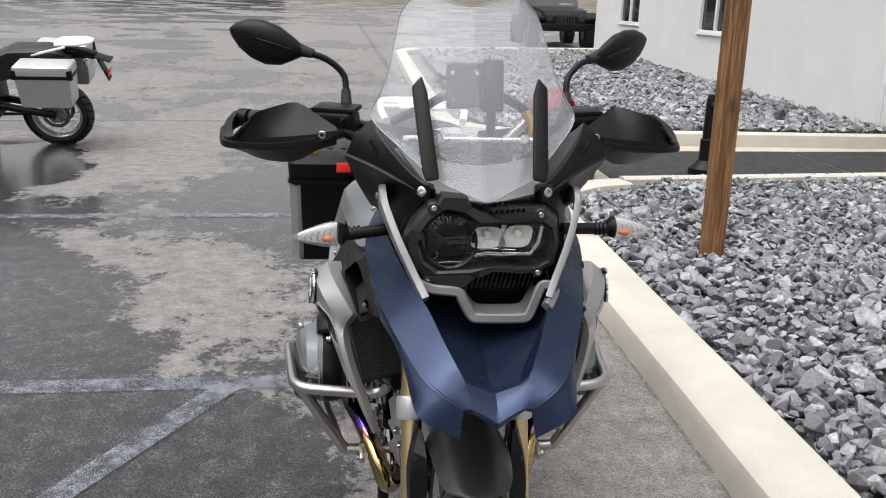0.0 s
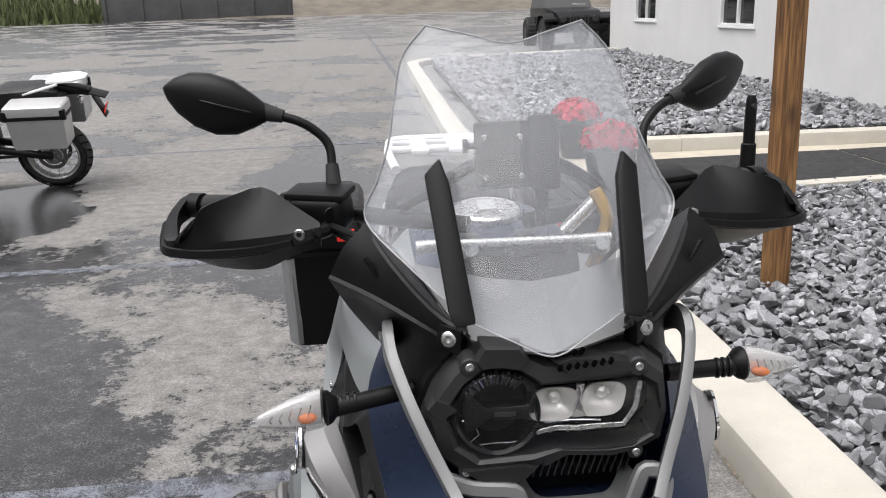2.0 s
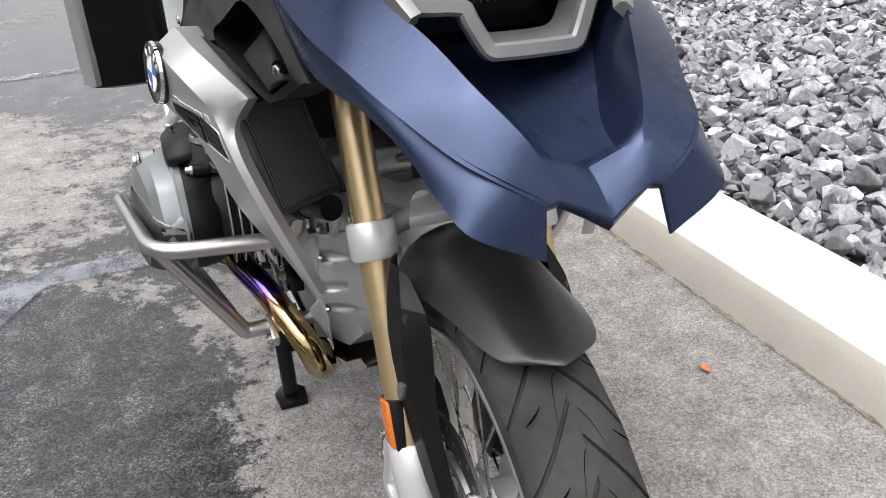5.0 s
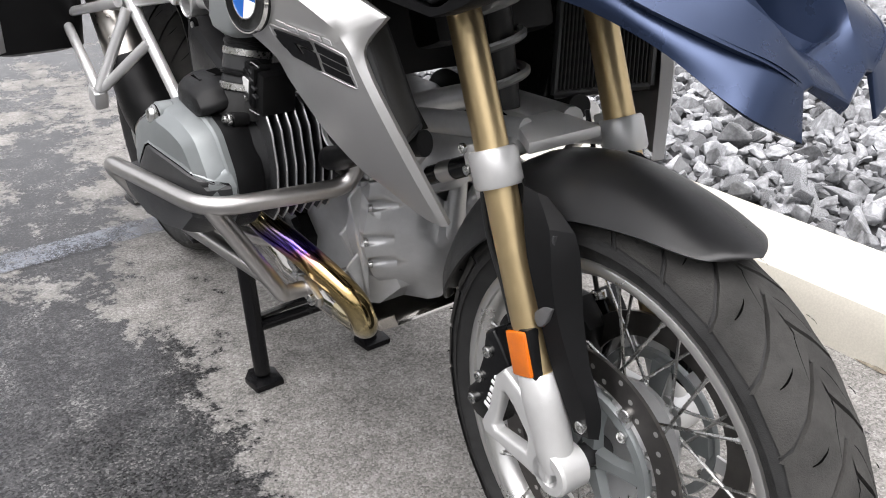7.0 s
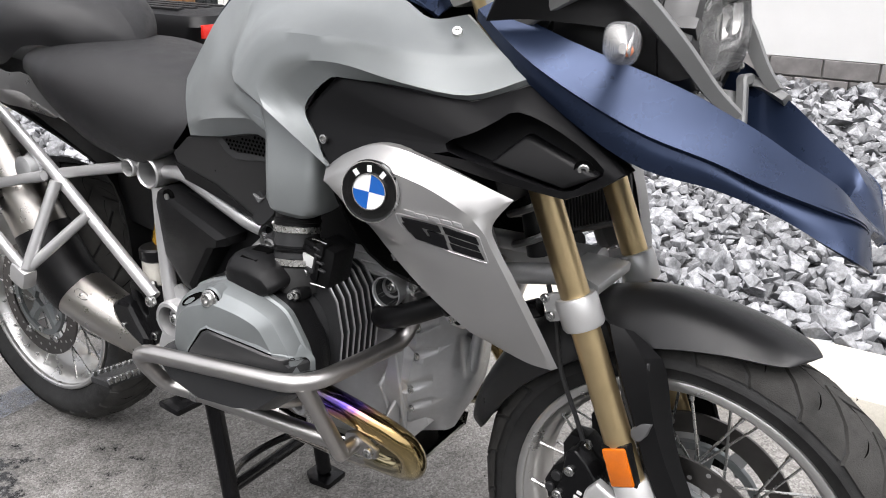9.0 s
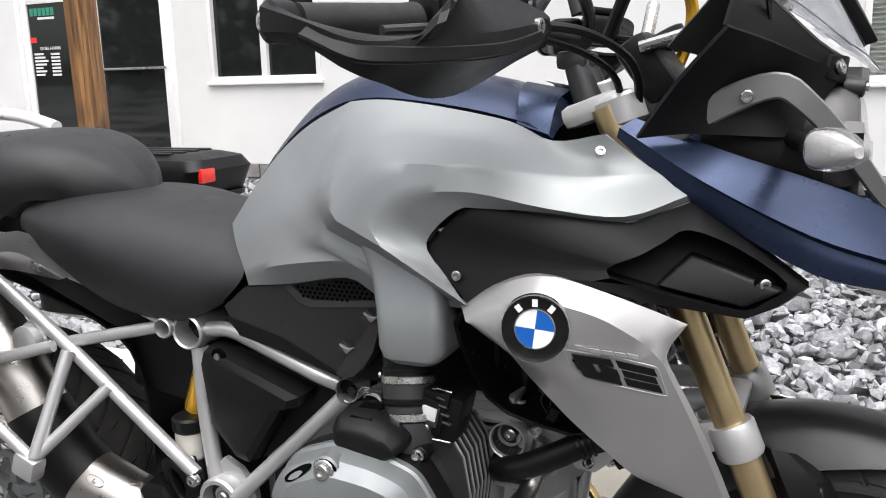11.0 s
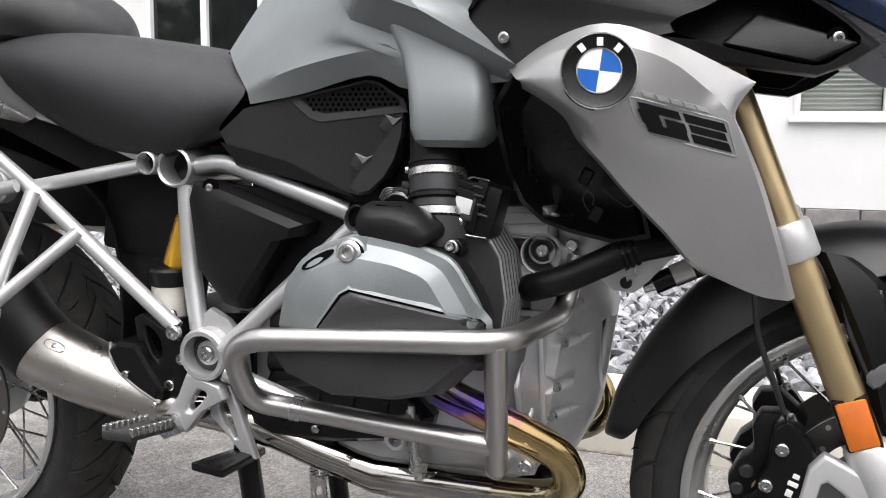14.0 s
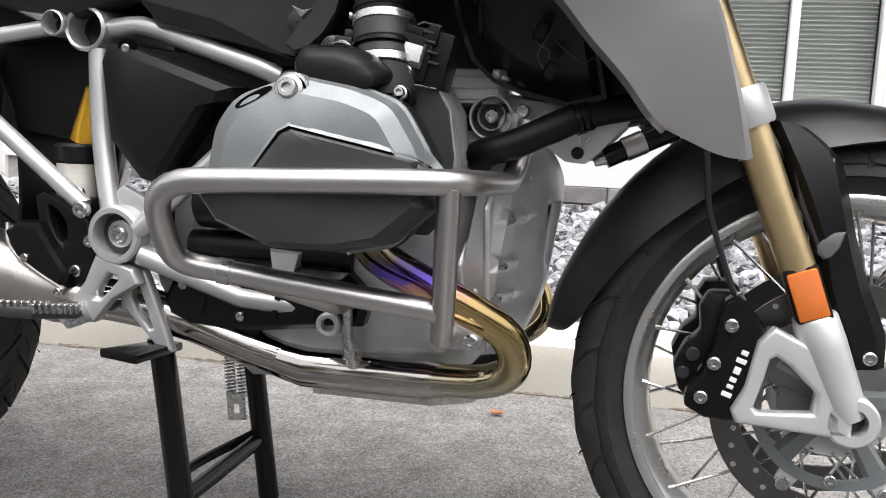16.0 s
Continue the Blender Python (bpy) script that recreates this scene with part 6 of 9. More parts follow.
oval = lambda k, d: [slot_c + slot_n * d * (1 if slot_n.z > 0 else -1) + slot_t * 0.017 * k * math.copysign(abs(math.cos(a)) ** 0.7, math.cos(a)) + slot_w * 0.0075 * (k - 0.08) * math.sin(a) for a in (6.283 * i / 20 for i in range(20))]
part("muffler_slot", rings(oval(1.15, 0.044), oval(1.1, 0.0525), oval(1.0, 0.0535), oval(0.92, 0.052), oval(0.85, 0.05)), M_STEEL, muffler, "pressed oval slot")
part("slot_bolt", bolt(slot_c + slot_n * 0.0505 * (1 if slot_n.z > 0 else -1), 0.0045, 0.003, (-0.7, -0.2, 0.65)), M_STEEL, muffler)
part("muffler_shield", rings(*[[(x, 1.005 + (y - 1.005) * k, 0.452 + (z - 0.452) * k) for y, z in ((1.052, 0.48), (1.036, 0.49), (1.003, 0.49), (0.985, 0.462), (0.96, 0.428), (0.967, 0.409), (1.0, 0.426), (1.035, 0.448))] for x, k in ((-0.15, 1.05), (-0.194, 1.0), (-0.201, 0.86))]), M_BLACK_SMOOTH, muffler, "black heat shield", 20)
part("shield_trim", tube(smooth_line([(-0.192, 1.05, 0.488), (-0.197, 1.046, 0.467), (-0.198, 1.034, 0.449), (-0.198, 1.0, 0.4265), (-0.196, 0.966, 0.408)], 4), 0.0032, 8), M_MUFFLER, muffler, "bright rolled shield trim")
for y, z in ((1.018, 0.446), (0.971, 0.405)):
    part("shield_bolt", bolt((-0.2, y, z), 0.0055, 0.005), M_STEEL, muffler)

# ---- frame ----
for s in (-1, 1):
    pp = (s * 0.178, 0.898, 0.482)
    part("pivot_plate", join(lathe([(-0.03, 0.037), (0.012, 0.037), (0.016, 0.034), (0.016, 0.028), (0.0, 0.027), (-0.03, 0.027)], pp, (s, 0, 0), 32), slab(side(s * 0.155, (0.925, 0.52), (0.9, 0.545), (0.87, 0.53), (0.845, 0.5), (0.84, 0.455), (0.87, 0.435), (0.9, 0.43), (0.935, 0.47)), (s * 0.014, 0, 0), 0.004)), M_FRAME, bike, "silver cast pivot plate")
    part("pivot_socket", disc((s * 0.1705, pp[1], pp[2]), 0.0266, 0.003, (1, 0, 0), 28), M_DARK, bike, "dark pivot socket")
    part("pivot_washer", lathe([(0, 0.0175), (0.005, 0.0175), (0.006, 0.016), (0.006, 0.0125)], (s * 0.172, pp[1], pp[2]), (s, 0, 0), 24, False), M_CAST, bike)
    part("pivot_bolt", bolt((s * 0.174, pp[1], pp[2]), 0.0115, 0.012, (s, 0, 0)), M_STEEL, bike)
    part("frame_tube", tube([(s * 0.138, 0.934, 0.742), (s * 0.14, 0.89, 0.748), (s * 0.158, 0.72, 0.697), (s * 0.15, 0.696, 0.687)], 0.0125, 14, 0.05), M_FRAME, bike, "silver frame tube")
    part("frame_tube", tube([(s * 0.145, 0.948, 0.714), (s * 0.155, 0.938, 0.6), (s * 0.17, 0.915, 0.51)], 0.0135, 14, 0.08), M_FRAME, bike, "silver frame tube")
    part("frame_tube", tube([(s * 0.185, 0.868, 0.49), (s * 0.15, 0.69, 0.663)], 0.0125, 14), M_FRAME, bike, "silver frame tube")
    part("frame_tube", tube([(s * 0.178, 0.868, 0.458), (s * 0.16, 0.74, 0.41), (s * 0.145, 0.66, 0.4)], [0.014, 0.0115], 14), M_FRAME, bike, "silver frame tube")
    part("subframe_tube", tube([(s * 0.182, 0.945, 0.515), (s * 0.185, 1.193, 0.71), (s * 0.19, 1.4, 0.855), (s * 0.16, 1.6, 0.92)], 0.0115, 14, 0.05), M_FRAME, bike, "silver rear frame tube")
    part("subframe_tube", tube([(s * 0.145, 1.015, 0.742), (s * 0.178, 1.185, 0.708)], 0.0105, 12), M_FRAME, bike, "silver rear frame tube")
    part("frame_boss", lathe([(-0.06, 0.029), (0.012, 0.029), (0.015, 0.026), (0.012, 0.0235), (-0.05, 0.0235)], (s * 0.146, 0.96, 0.74), (s, 0, 0), 28), M_FRAME, bike, "silver open frame tube end")
    part("frame_boss", lathe([(-0.05, 0.0165), (0.01, 0.0165), (0.012, 0.0145), (0.0, 0.0125), (-0.04, 0.0125)], (s * 0.157, 1.0, 0.745), (s, 0, 0), 22), M_FRAME, bike, "silver open frame tube end")
    # black discs stand for the shade inside the open tube ends
    part("boss_core", disc((s * 0.118, 0.96, 0.74), 0.0245, 0.006, seg=20), M_LABEL_BLACK, bike)
    part("boss_core", disc((s * 0.14, 1.0, 0.745), 0.0132, 0.006, seg=16), M_LABEL_BLACK, bike)
    part("seat_rail", tube([(s * 0.15, 1.2, 0.813), (s * 0.15, 1.129, 0.795), (s * 0.147, 1.013, 0.752)], [0.007, 0.0105], 10, 0.03), M_FRAME, bike, "silver seat rail tube")
    part("subframe_bolt", bolt((s * 0.192, 0.94, 0.512), 0.011, 0.01, (s, 0, 0)), M_STEEL, bike)
    # passenger peg bracket
    part("peg_bracket", join(box((0.03, 0.045, 0.04), (s * 0.275, 1.2, 0.53), (20, 0, 0), 0.008)), M_FRAME, bike, "silver passenger footrest bracket")
    for p, q, r in (((0.2, 1.17, 0.7), (0.275, 1.185, 0.545), 0.011), ((0.19, 1.1, 0.645), (0.275, 1.19, 0.54), 0.01), ((0.21, 1.19, 0.71), (0.27, 1.36, 0.67), 0.01), ((0.275, 1.19, 0.54), (0.275, 1.36, 0.66), 0.01)):
        part("bracket_tube", tube([(s * p[0], p[1], p[2]), (s * q[0], q[1], q[2])], r, 12), M_FRAME, bike)
    part("spring_adjuster", lathe([(-0.02, 0.03), (0.0, 0.03), (0.004, 0.026), (0.02, 0.026), (0.024, 0.018), (0.024, 0.008)], (s * 0.19, 1.255, 0.71), (s, 0, 0), 26, False), M_CAST, bike, "alloy spring preload knob")
    # rider peg
    hang = ring_plate([(0.925, 0.455), (0.872, 0.44), (0.862, 0.422), (0.9, 0.4), (0.928, 0.366), (0.957, 0.368), (0.966, 0.386), (0.94, 0.42)], [(0.905, 0.432), (0.895, 0.43), (0.893, 0.424), (0.905, 0.41), (0.915, 0.4), (0.921, 0.4), (0.923, 0.406), (0.915, 0.42)], s * 0.018, s * 0.175)
    part("peg_hanger", hang, M_FRAME, bike, "silver footrest hanger with a slot")
    part("peg_clevis", join(slab(side(s * 0.186, (0.968, 0.392), (0.94, 0.395), (0.928, 0.37), (0.955, 0.358), (0.972, 0.372)), (s * 0.02, 0, 0), 0.003), disc((s * 0.206, 0.95, 0.377), 0.007, 0.008, seg=12)), M_STEEL, bike)
    part("stand_bracket", ring_plate([(0.9, 0.44), (0.868, 0.438), (0.852, 0.4), (0.828, 0.332), (0.848, 0.336), (0.88, 0.37), (0.902, 0.39)], [(0.885, 0.418), (0.876, 0.416), (0.868, 0.395), (0.856, 0.362), (0.861, 0.36), (0.876, 0.378), (0.886, 0.4)], s * 0.014, s * 0.158), M_FRAME, bike, "silver stand bracket with a slot")
    peg = part("footrest", join(slab([(s * 0.208, 0.935, 0.374), (s * 0.318, 0.918, 0.397), (s * 0.322, 0.962, 0.397), (s * 0.208, 0.978, 0.374)], (0, 0, 0.012), 0.004)), M_DARK, bike, "serrated steel footrest")
    for k in range(8):
        t = (k + 0.5) / 8
        for e in (0.0, 1.0):
            p = V(s * (0.208 + 0.111 * t), 0.936 - 0.017 * t + 0.042 * e, 0.387 + 0.023 * t)
            part("tooth", box((0.009, 0.006, 0.012), p, edge=0.001, seg=1), M_STEEL, peg)
    part("peg_guard", ring_plate([(1.02, 0.523), (1.006, 0.531), (0.975, 0.516), (0.944, 0.497), (0.934, 0.455), (0.944, 0.418), (0.965, 0.411), (0.992, 0.455), (1.014, 0.49)], [(1.001, 0.512), (0.996, 0.513), (0.986, 0.506), (0.977, 0.493), (0.974, 0.478), (0.976, 0.468), (0.981, 0.465), (0.989, 0.472), (0.998, 0.492)], s * 0.014, s * 0.166), M_BLACK, bike, "black open heel plate")
    for y, z in ((0.94, 0.47), (0.96, 0.43)):
        part("plate_bolt", bolt((s * 0.178, y, z), 0.008, 0.006, (s, 0, 0)), M_STEEL, bike)
    # side cover under the seat
    o = [(0.928, 0.7), (0.92, 0.722), (0.895, 0.722), (0.74, 0.672), (0.745, 0.655), (0.775, 0.648), (0.845, 0.545), (0.87, 0.55), (0.915, 0.6)]
    part("side_cover", rings([(s * 0.12, y, z) for y, z in o], [(s * 0.155, y, z) for y, z in o], [(s * (0.175 + 0.05 * (0.9 - y)), 0.84 + (y - 0.84) * 0.96, 0.64 + (z - 0.64) * 0.95) for y, z in o], [(s * (0.182 + 0.06 * (0.9 - y)), 0.84 + (y - 0.84) * 0.8, 0.64 + (z - 0.64) * 0.78) for y, z in o]), M_BLACK, bike, "near-black plastic side cover")
    part("side_panel_lower", slab(side(s * 0.13, (0.9, 0.6), (0.845, 0.54), (0.82, 0.56), (0.7, 0.66), (0.66, 0.7), (0.9, 0.72)), (s * 0.01, 0, 0), 0.003), M_BLACK, bike)
    part("screw_well", disc((s * 0.174, 0.889, 0.714), 0.0125, 0.006, (1, 0, 0), 20), M_HOLE_SHADE, bike)
    part("cover_screw", bolt((s * 0.177, 0.889, 0.714), 0.0055, 0.003, (s, 0, 0)), M_STEEL, bike)
part("frame_cross", tube([(-0.11, 0.96, 0.74), (0.11, 0.96, 0.74)], 0.024, 20, 0, 0.85), M_FRAME, bike)
part("swingarm", join(rings(*[[(x, y, z) for x, z in ((x0, z0), (x1, z0), (x1, z1), (x0, z1))] for y, x0, x1, z0, z1 in ((0.86, -0.12, 0.12, 0.43, 0.53), (1.0, -0.1, 0.15, 0.42, 0.52), (1.1, 0.09, 0.17, 0.38, 0.5), (1.48, 0.1, 0.18, 0.3, 0.41))]), disc((0.14, 1.5, 0.345), 0.085, 0.09, seg=28)), M_BLACK, bike, "black single-sided swingarm")
part("rear_shock", join(tube([(-0.02, 1.06, 0.42), (-0.02, 1.0, 0.75)], 0.03, 18), tube([(-0.075, 0.98, 0.62), (-0.075, 0.966, 0.7)], 0.024, 18)), M_DARK, bike)
part("shock_reservoir", tube([(-0.11, 0.985, 0.595), (-0.115, 0.965, 0.665)], [0.027, 0.02], 20), M_YELLOW, bike, "gold anodised shock reservoir")
part("reservoir_cap", disc((-0.14, 0.985, 0.58), 0.029, 0.026, (0, 0, 1), 22), M_BLACK, bike)
part("brake_reservoir", disc((-0.14, 0.985, 0.545), 0.026, 0.05, (0, 0, 1), 22), M_RES, bike, "cloudy plastic brake fluid reservoir")
part("reservoir_bolt", bolt((-0.166, 0.963, 0.53), 0.008, 0.006), M_STEEL, bike)
part("inner_mudguard", thick(surf([[(x, 1.14 - 0.6 * x * x, 0.34) for x in (-0.1, 0, 0.1)], [(x, 1.1 - 0.5 * x * x, 0.5) for x in (-0.11, 0, 0.11)], [(x, 1.13 - 0.4 * x * x, 0.68) for x in (-0.11, 0, 0.11)], [(x, 1.3, 0.76) for x in (-0.11, 0, 0.11)], [(x, 1.62, 0.84) for x in (-0.11, 0, 0.11)]], 4, 3), 0.005), M_BLACK, bike, "black inner mudguard")
part("battery_box", box((0.2, 0.14, 0.16), (0, 1.06, 0.68), (8, 0, 0), 0.012), M_BLACK, bike)
part("airbox", rings(*[[(sx * w, y, z) for sx, z in ((-1, 0.7), (1, 0.7), (1, 0.86), (-1, 0.86))] for y, w in ((0.45, 0.15), (0.6, 0.16), (0.85, 0.13))]), M_BLACK, bike, "black airbox under the tank")

# centre stand
for s in (-1, 1):
    fx = -0.15 if s < 0 else 0.11
    part("stand_leg", tube([(fx, 0.858, 0.345), (fx, 0.85, 0.3), (fx, 0.812, 0.02)], 0.0165, 14, 0.03), M_BLACK_SMOOTH, bike, "black centre stand leg")
    part("stand_foot", slab([(fx + u, 0.806 + v, 0.0) for u, v in ((-0.03, -0.03), (0.03, -0.03), (0.034, 0.02), (0.015, 0.045), (-0.015, 0.045), (-0.034, 0.02))], (0, 0, 0.014), 0.004), M_BLACK_SMOOTH, bike)
part("stand_brace", tube([(-0.148, 0.83, 0.12), (0.11, 0.83, 0.12)], 0.0125, 12), M_BLACK_SMOOTH, bike)
part("stand_brace", tube([(-0.148, 0.83, 0.14), (-0.05, 0.9, 0.1), (0.03, 0.9, 0.1), (0.11, 0.835, 0.13)], 0.008, 10, 0.04), M_BLACK_SMOOTH, bike)
part("stand_pedal", join(slab([(-0.25, 0.83, 0.335), (-0.13, 0.835, 0.325), (-0.13, 0.87, 0.325), (-0.25, 0.88, 0.34)], (0, 0, 0.012), 0.004)), M_BLACK_SMOOTH, bike, "black stand pedal")
for x in (0.9, 0.878):
    part("stand_spring", coil((0.128, x, 0.3), (0.128, x - 0.01, 0.185), 0.0085, 0.0018, 20, 8), M_STEEL, bike)
part("spring_plate", ring_plate([(0.9, 0.188), (0.866, 0.188), (0.862, 0.142), (0.896, 0.138)], [(0.886, 0.167), (0.876, 0.167), (0.875, 0.152), (0.885, 0.151)], 0.004, 0.126), M_ZINC, bike)


# ---- bodywork ----
tank_front = [
    [(-0.165, 0.307, 1.05), (-0.172, 0.277, 1.031), (-0.18, 0.254, 1.016), (-0.186, 0.235, 1.005), (-0.191, 0.203, 0.985), (-0.186, 0.199, 0.978)],
    [(-0.142, 0.376, 1.04), (-0.17, 0.336, 1.018), (-0.185, 0.326, 1.01), (-0.2, 0.317, 1.002), (-0.216, 0.271, 0.961), (-0.208, 0.272, 0.952)],
    [(-0.125, 0.437, 1.063), (-0.165, 0.405, 1.035), (-0.195, 0.394, 1.02), (-0.222, 0.384, 1.006), (-0.236, 0.355, 0.97), (-0.226, 0.351, 0.962)],
    [(-0.128, 0.533, 1.083), (-0.172, 0.495, 1.049), (-0.21, 0.479, 1.032), (-0.242, 0.465, 1.017), (-0.252, 0.442, 0.988), (-0.24, 0.44, 0.968)],
]
tank_arm = [
    [(-0.13, 0.6, 1.092), (-0.175, 0.562, 1.057), (-0.215, 0.553, 1.037), (-0.248, 0.54, 1.019), (-0.26, 0.508, 0.985), (-0.247, 0.465, 0.965)],
    [(-0.13, 0.62, 1.093), (-0.178, 0.591, 1.058), (-0.222, 0.592, 1.032), (-0.252, 0.572, 1.008), (-0.266, 0.546, 0.966), (-0.252, 0.502, 0.925)],
    [(-0.13, 0.64, 1.093), (-0.176, 0.624, 1.057), (-0.228, 0.617, 1.013), (-0.257, 0.593, 0.987), (-0.272, 0.563, 0.941), (-0.264, 0.472, 0.889)],
    [(-0.13, 0.653, 1.092), (-0.174, 0.65, 1.051), (-0.235, 0.648, 0.976), (-0.262, 0.62, 0.949), (-0.28, 0.549, 0.923), (-0.286, 0.439, 0.862)],
]
tank_rear = [
    [(-0.13, 0.665, 1.091), (-0.173, 0.664, 1.047), (-0.2035, 0.6788, 0.9648), (-0.21, 0.664, 0.926), (-0.225, 0.586, 0.899), (-0.25, 0.454, 0.847)],
    [(-0.12, 0.739, 1.059), (-0.15, 0.726, 1.01), (-0.185, 0.711, 0.955), (-0.212, 0.674, 0.909), (-0.236, 0.584, 0.874), (-0.215, 0.582, 0.841)],
    [(-0.109, 0.806, 1.012), (-0.14, 0.782, 0.976), (-0.172, 0.755, 0.935), (-0.199, 0.707, 0.9), (-0.222, 0.629, 0.888), (-0.2, 0.643, 0.86)],
    [(-0.102, 0.86, 0.956), (-0.125, 0.84, 0.935), (-0.152, 0.814, 0.913), (-0.176, 0.78, 0.889), (-0.195, 0.748, 0.87), (-0.178, 0.747, 0.839)],
    [(-0.1, 0.902, 0.905), (-0.115, 0.889, 0.892), (-0.132, 0.873, 0.878), (-0.147, 0.856, 0.863), (-0.163, 0.837, 0.845), (-0.165, 0.831, 0.827)],
]
arm_end, recess = tank_arm[-1], tank_rear[0]
both("tank_side_panel", thick(join(surf(tank_front + tank_arm, 4, 3, (1, 3, 4)), surf([arm_end, recess], 2, 3, (1, 3, 4)), surf(tank_rear, 4, 3, (1, 3, 4))), 0.005), M_TANK, bike, "satin graphite tank side panel", 40)


def duct_ring(z, y0, y1, x0, x1):
    pts, r = [], 0.018
    for cx, cy, a0 in ((x0 + r, y0 + r, 180), (x1 - r, y0 + r, 270), (x1 - r, y1 - r, 0), (x0 + r, y1 - r, 90)):
        pts += [V(cx + r * math.cos(radians(a0 + 22.5 * k)), cy + r * math.sin(radians(a0 + 22.5 * k)), z) for k in range(5)]
    return pts


both("intake_duct", rings(duct_ring(0.92, 0.49, 0.61, -0.238, -0.17), duct_ring(0.88, 0.482, 0.586, -0.252, -0.17), duct_ring(0.84, 0.476, 0.57, -0.272, -0.18), duct_ring(0.795, 0.474, 0.564, -0.28, -0.19), duct_ring(0.782, 0.48, 0.56, -0.278, -0.192), duct_ring(0.774, 0.49, 0.552, -0.27, -0.2)), M_TANK, bike, "satin graphite air duct")
top = []
for y, hw, ze, zm in ((0.385, 0.108, 1.04, 1.06), (0.43, 0.118, 1.064, 1.1), (0.53, 0.127, 1.086, 1.126), (0.65, 0.128, 1.095, 1.138), (0.74, 0.119, 1.064, 1.108), (0.81, 0.107, 1.01, 1.05), (0.86, 0.101, 0.957, 0.985), (0.905, 0.099, 0.902, 0.915)):
    top.append([V(u * hw, y, ze + (zm - ze) * (1 - abs(u) ** 2.6)) for u in (-1, -0.8, -0.5, 0, 0.5, 0.8, 1)])
part("tank_top_cover", thick(surf(top, 4, 3), 0.006), M_BLUE, bike, "dark blue tank top cover")
part("fuel_cap", lathe([(0, 0.056), (0.012, 0.056), (0.016, 0.052), (0.0155, 0.037), (0.0135, 0.036), (0.0135, 0.034), (0.0165, 0.033), (0.0175, 0.02)], (0, 0.575, 1.127), (0, -0.12, 1), 40, False), M_ZINC, bike, "round silver fuel cap")
part("key_flap", box((0.03, 0.05, 0.004), (0, 0.575, 1.146), (6, 0, 0), 0.002), M_CAST, bike)
for a in range(6):
    part("cap_screw", bolt((0.04 * math.cos(a * 1.047), 0.575 + 0.04 * math.sin(a * 1.047), 1.142), 0.004, 0.003, (0, -0.1, 1)), M_STEEL, bike)
both("panel_screw", bolt((-0.186, 0.307, 1.03), 0.007, 0.005, (-0.7, -0.3, 0.6)), M_STEEL, bike)
both("dash_cover", surf([[(-0.11, 0.39, 1.045), (-0.09, 0.385, 1.085), (-0.04, 0.38, 1.1)], [(-0.12, 0.43, 1.06), (-0.09, 0.435, 1.1), (-0.04, 0.44, 1.112)]], 3, 3), M_BLUE, bike)

# mesh panel below the tank
o = [(0.845, 0.822), (0.735, 0.845), (0.65, 0.858), (0.603, 0.832), (0.608, 0.775), (0.668, 0.708), (0.86, 0.745), (0.885, 0.79)]
px = lambda y: -0.16 - 0.05 * (0.88 - y)
recess_out = [(0.772, 0.834), (0.71, 0.8465), (0.656, 0.8575), (0.64, 0.854), (0.605, 0.832), (0.6, 0.816), (0.66, 0.81), (0.725, 0.803), (0.742, 0.808)]
recess_in = [(0.755, 0.834), (0.71, 0.843), (0.658, 0.8535), (0.643, 0.85), (0.613, 0.832), (0.612, 0.825), (0.66, 0.82), (0.718, 0.815), (0.735, 0.819)]
both("lower_side_panel", rings([(-0.1, y, z) for y, z in o], [(px(y) + 0.006, y, z) for y, z in o], [(px(y) - 0.001, 0.73 + (y - 0.73) * 0.975, 0.79 + (z - 0.79) * 0.97) for y, z in o]), M_FENDER, bike, "dark plastic panel below the tank", 25)
both("panel_facet", rings(*[[(px(y) - d, y, z) for y, z in ((0.88, 0.776), (0.775, 0.752), (0.672, 0.707), (0.855, 0.75))] for d in (-0.004, 0.0035)]), M_BLACK, bike)
both("vent_border", rings([(px(y) + 0.002, y, z) for y, z in recess_out], [(px(y) - 0.0022, y, z) for y, z in recess_out], [(px(y) - 0.0032, 0.68 + (y - 0.68) * 0.985, 0.831 + (z - 0.831) * 0.97) for y, z in recess_out], [(px(y) - 0.0008, y, z) for y, z in recess_in], caps=False), M_DARK, bike, "chamfered vent border", 20)
both("vent_mesh", rings([(px(y) + 0.003, y, z) for y, z in recess_in], [(px(y) - 0.0012, y, z) for y, z in recess_in]), M_BLACK, bike, "black perforated vent")
for r in range(6):
    for k in range(18):
        y, z = 0.612 + 0.0082 * k + 0.0041 * (r % 2), 0.8195 + 0.0064 * r
        top_z = 0.851 - 0.19 * max(0, y - 0.655) - 0.55 * max(0, 0.645 - y)
        if z < top_z - 0.001 and z > 0.8195 - 0.07 * (y - 0.66) and 0.614 < y < 0.748 - 0.8 * max(0, 0.83 - z):
            # flat discs on the mesh, coloured as the shade of its holes
            both("vent_hole", disc((px(y) - 0.0016, y, z), 0.0021, 0.0012, (1, 0, 0), 6), M_HOLE_SHADE, bike)
both("cable_bracket", rings(*[[(x, 0.635 + (y - 0.635) * k, 0.76 + (z - 0.76) * k) for y, z in ((0.597, 0.813), (0.604, 0.806), (0.634, 0.771), (0.655, 0.745), (0.673, 0.719), (0.661, 0.711), (0.644, 0.716), (0.624, 0.734), (0.609, 0.758), (0.599, 0.79))] for x, k in ((-0.172, 1.0), (-0.192, 1.0), (-0.197, 0.92))]), M_DARK, bike, "slim dark cable bracket", 20)
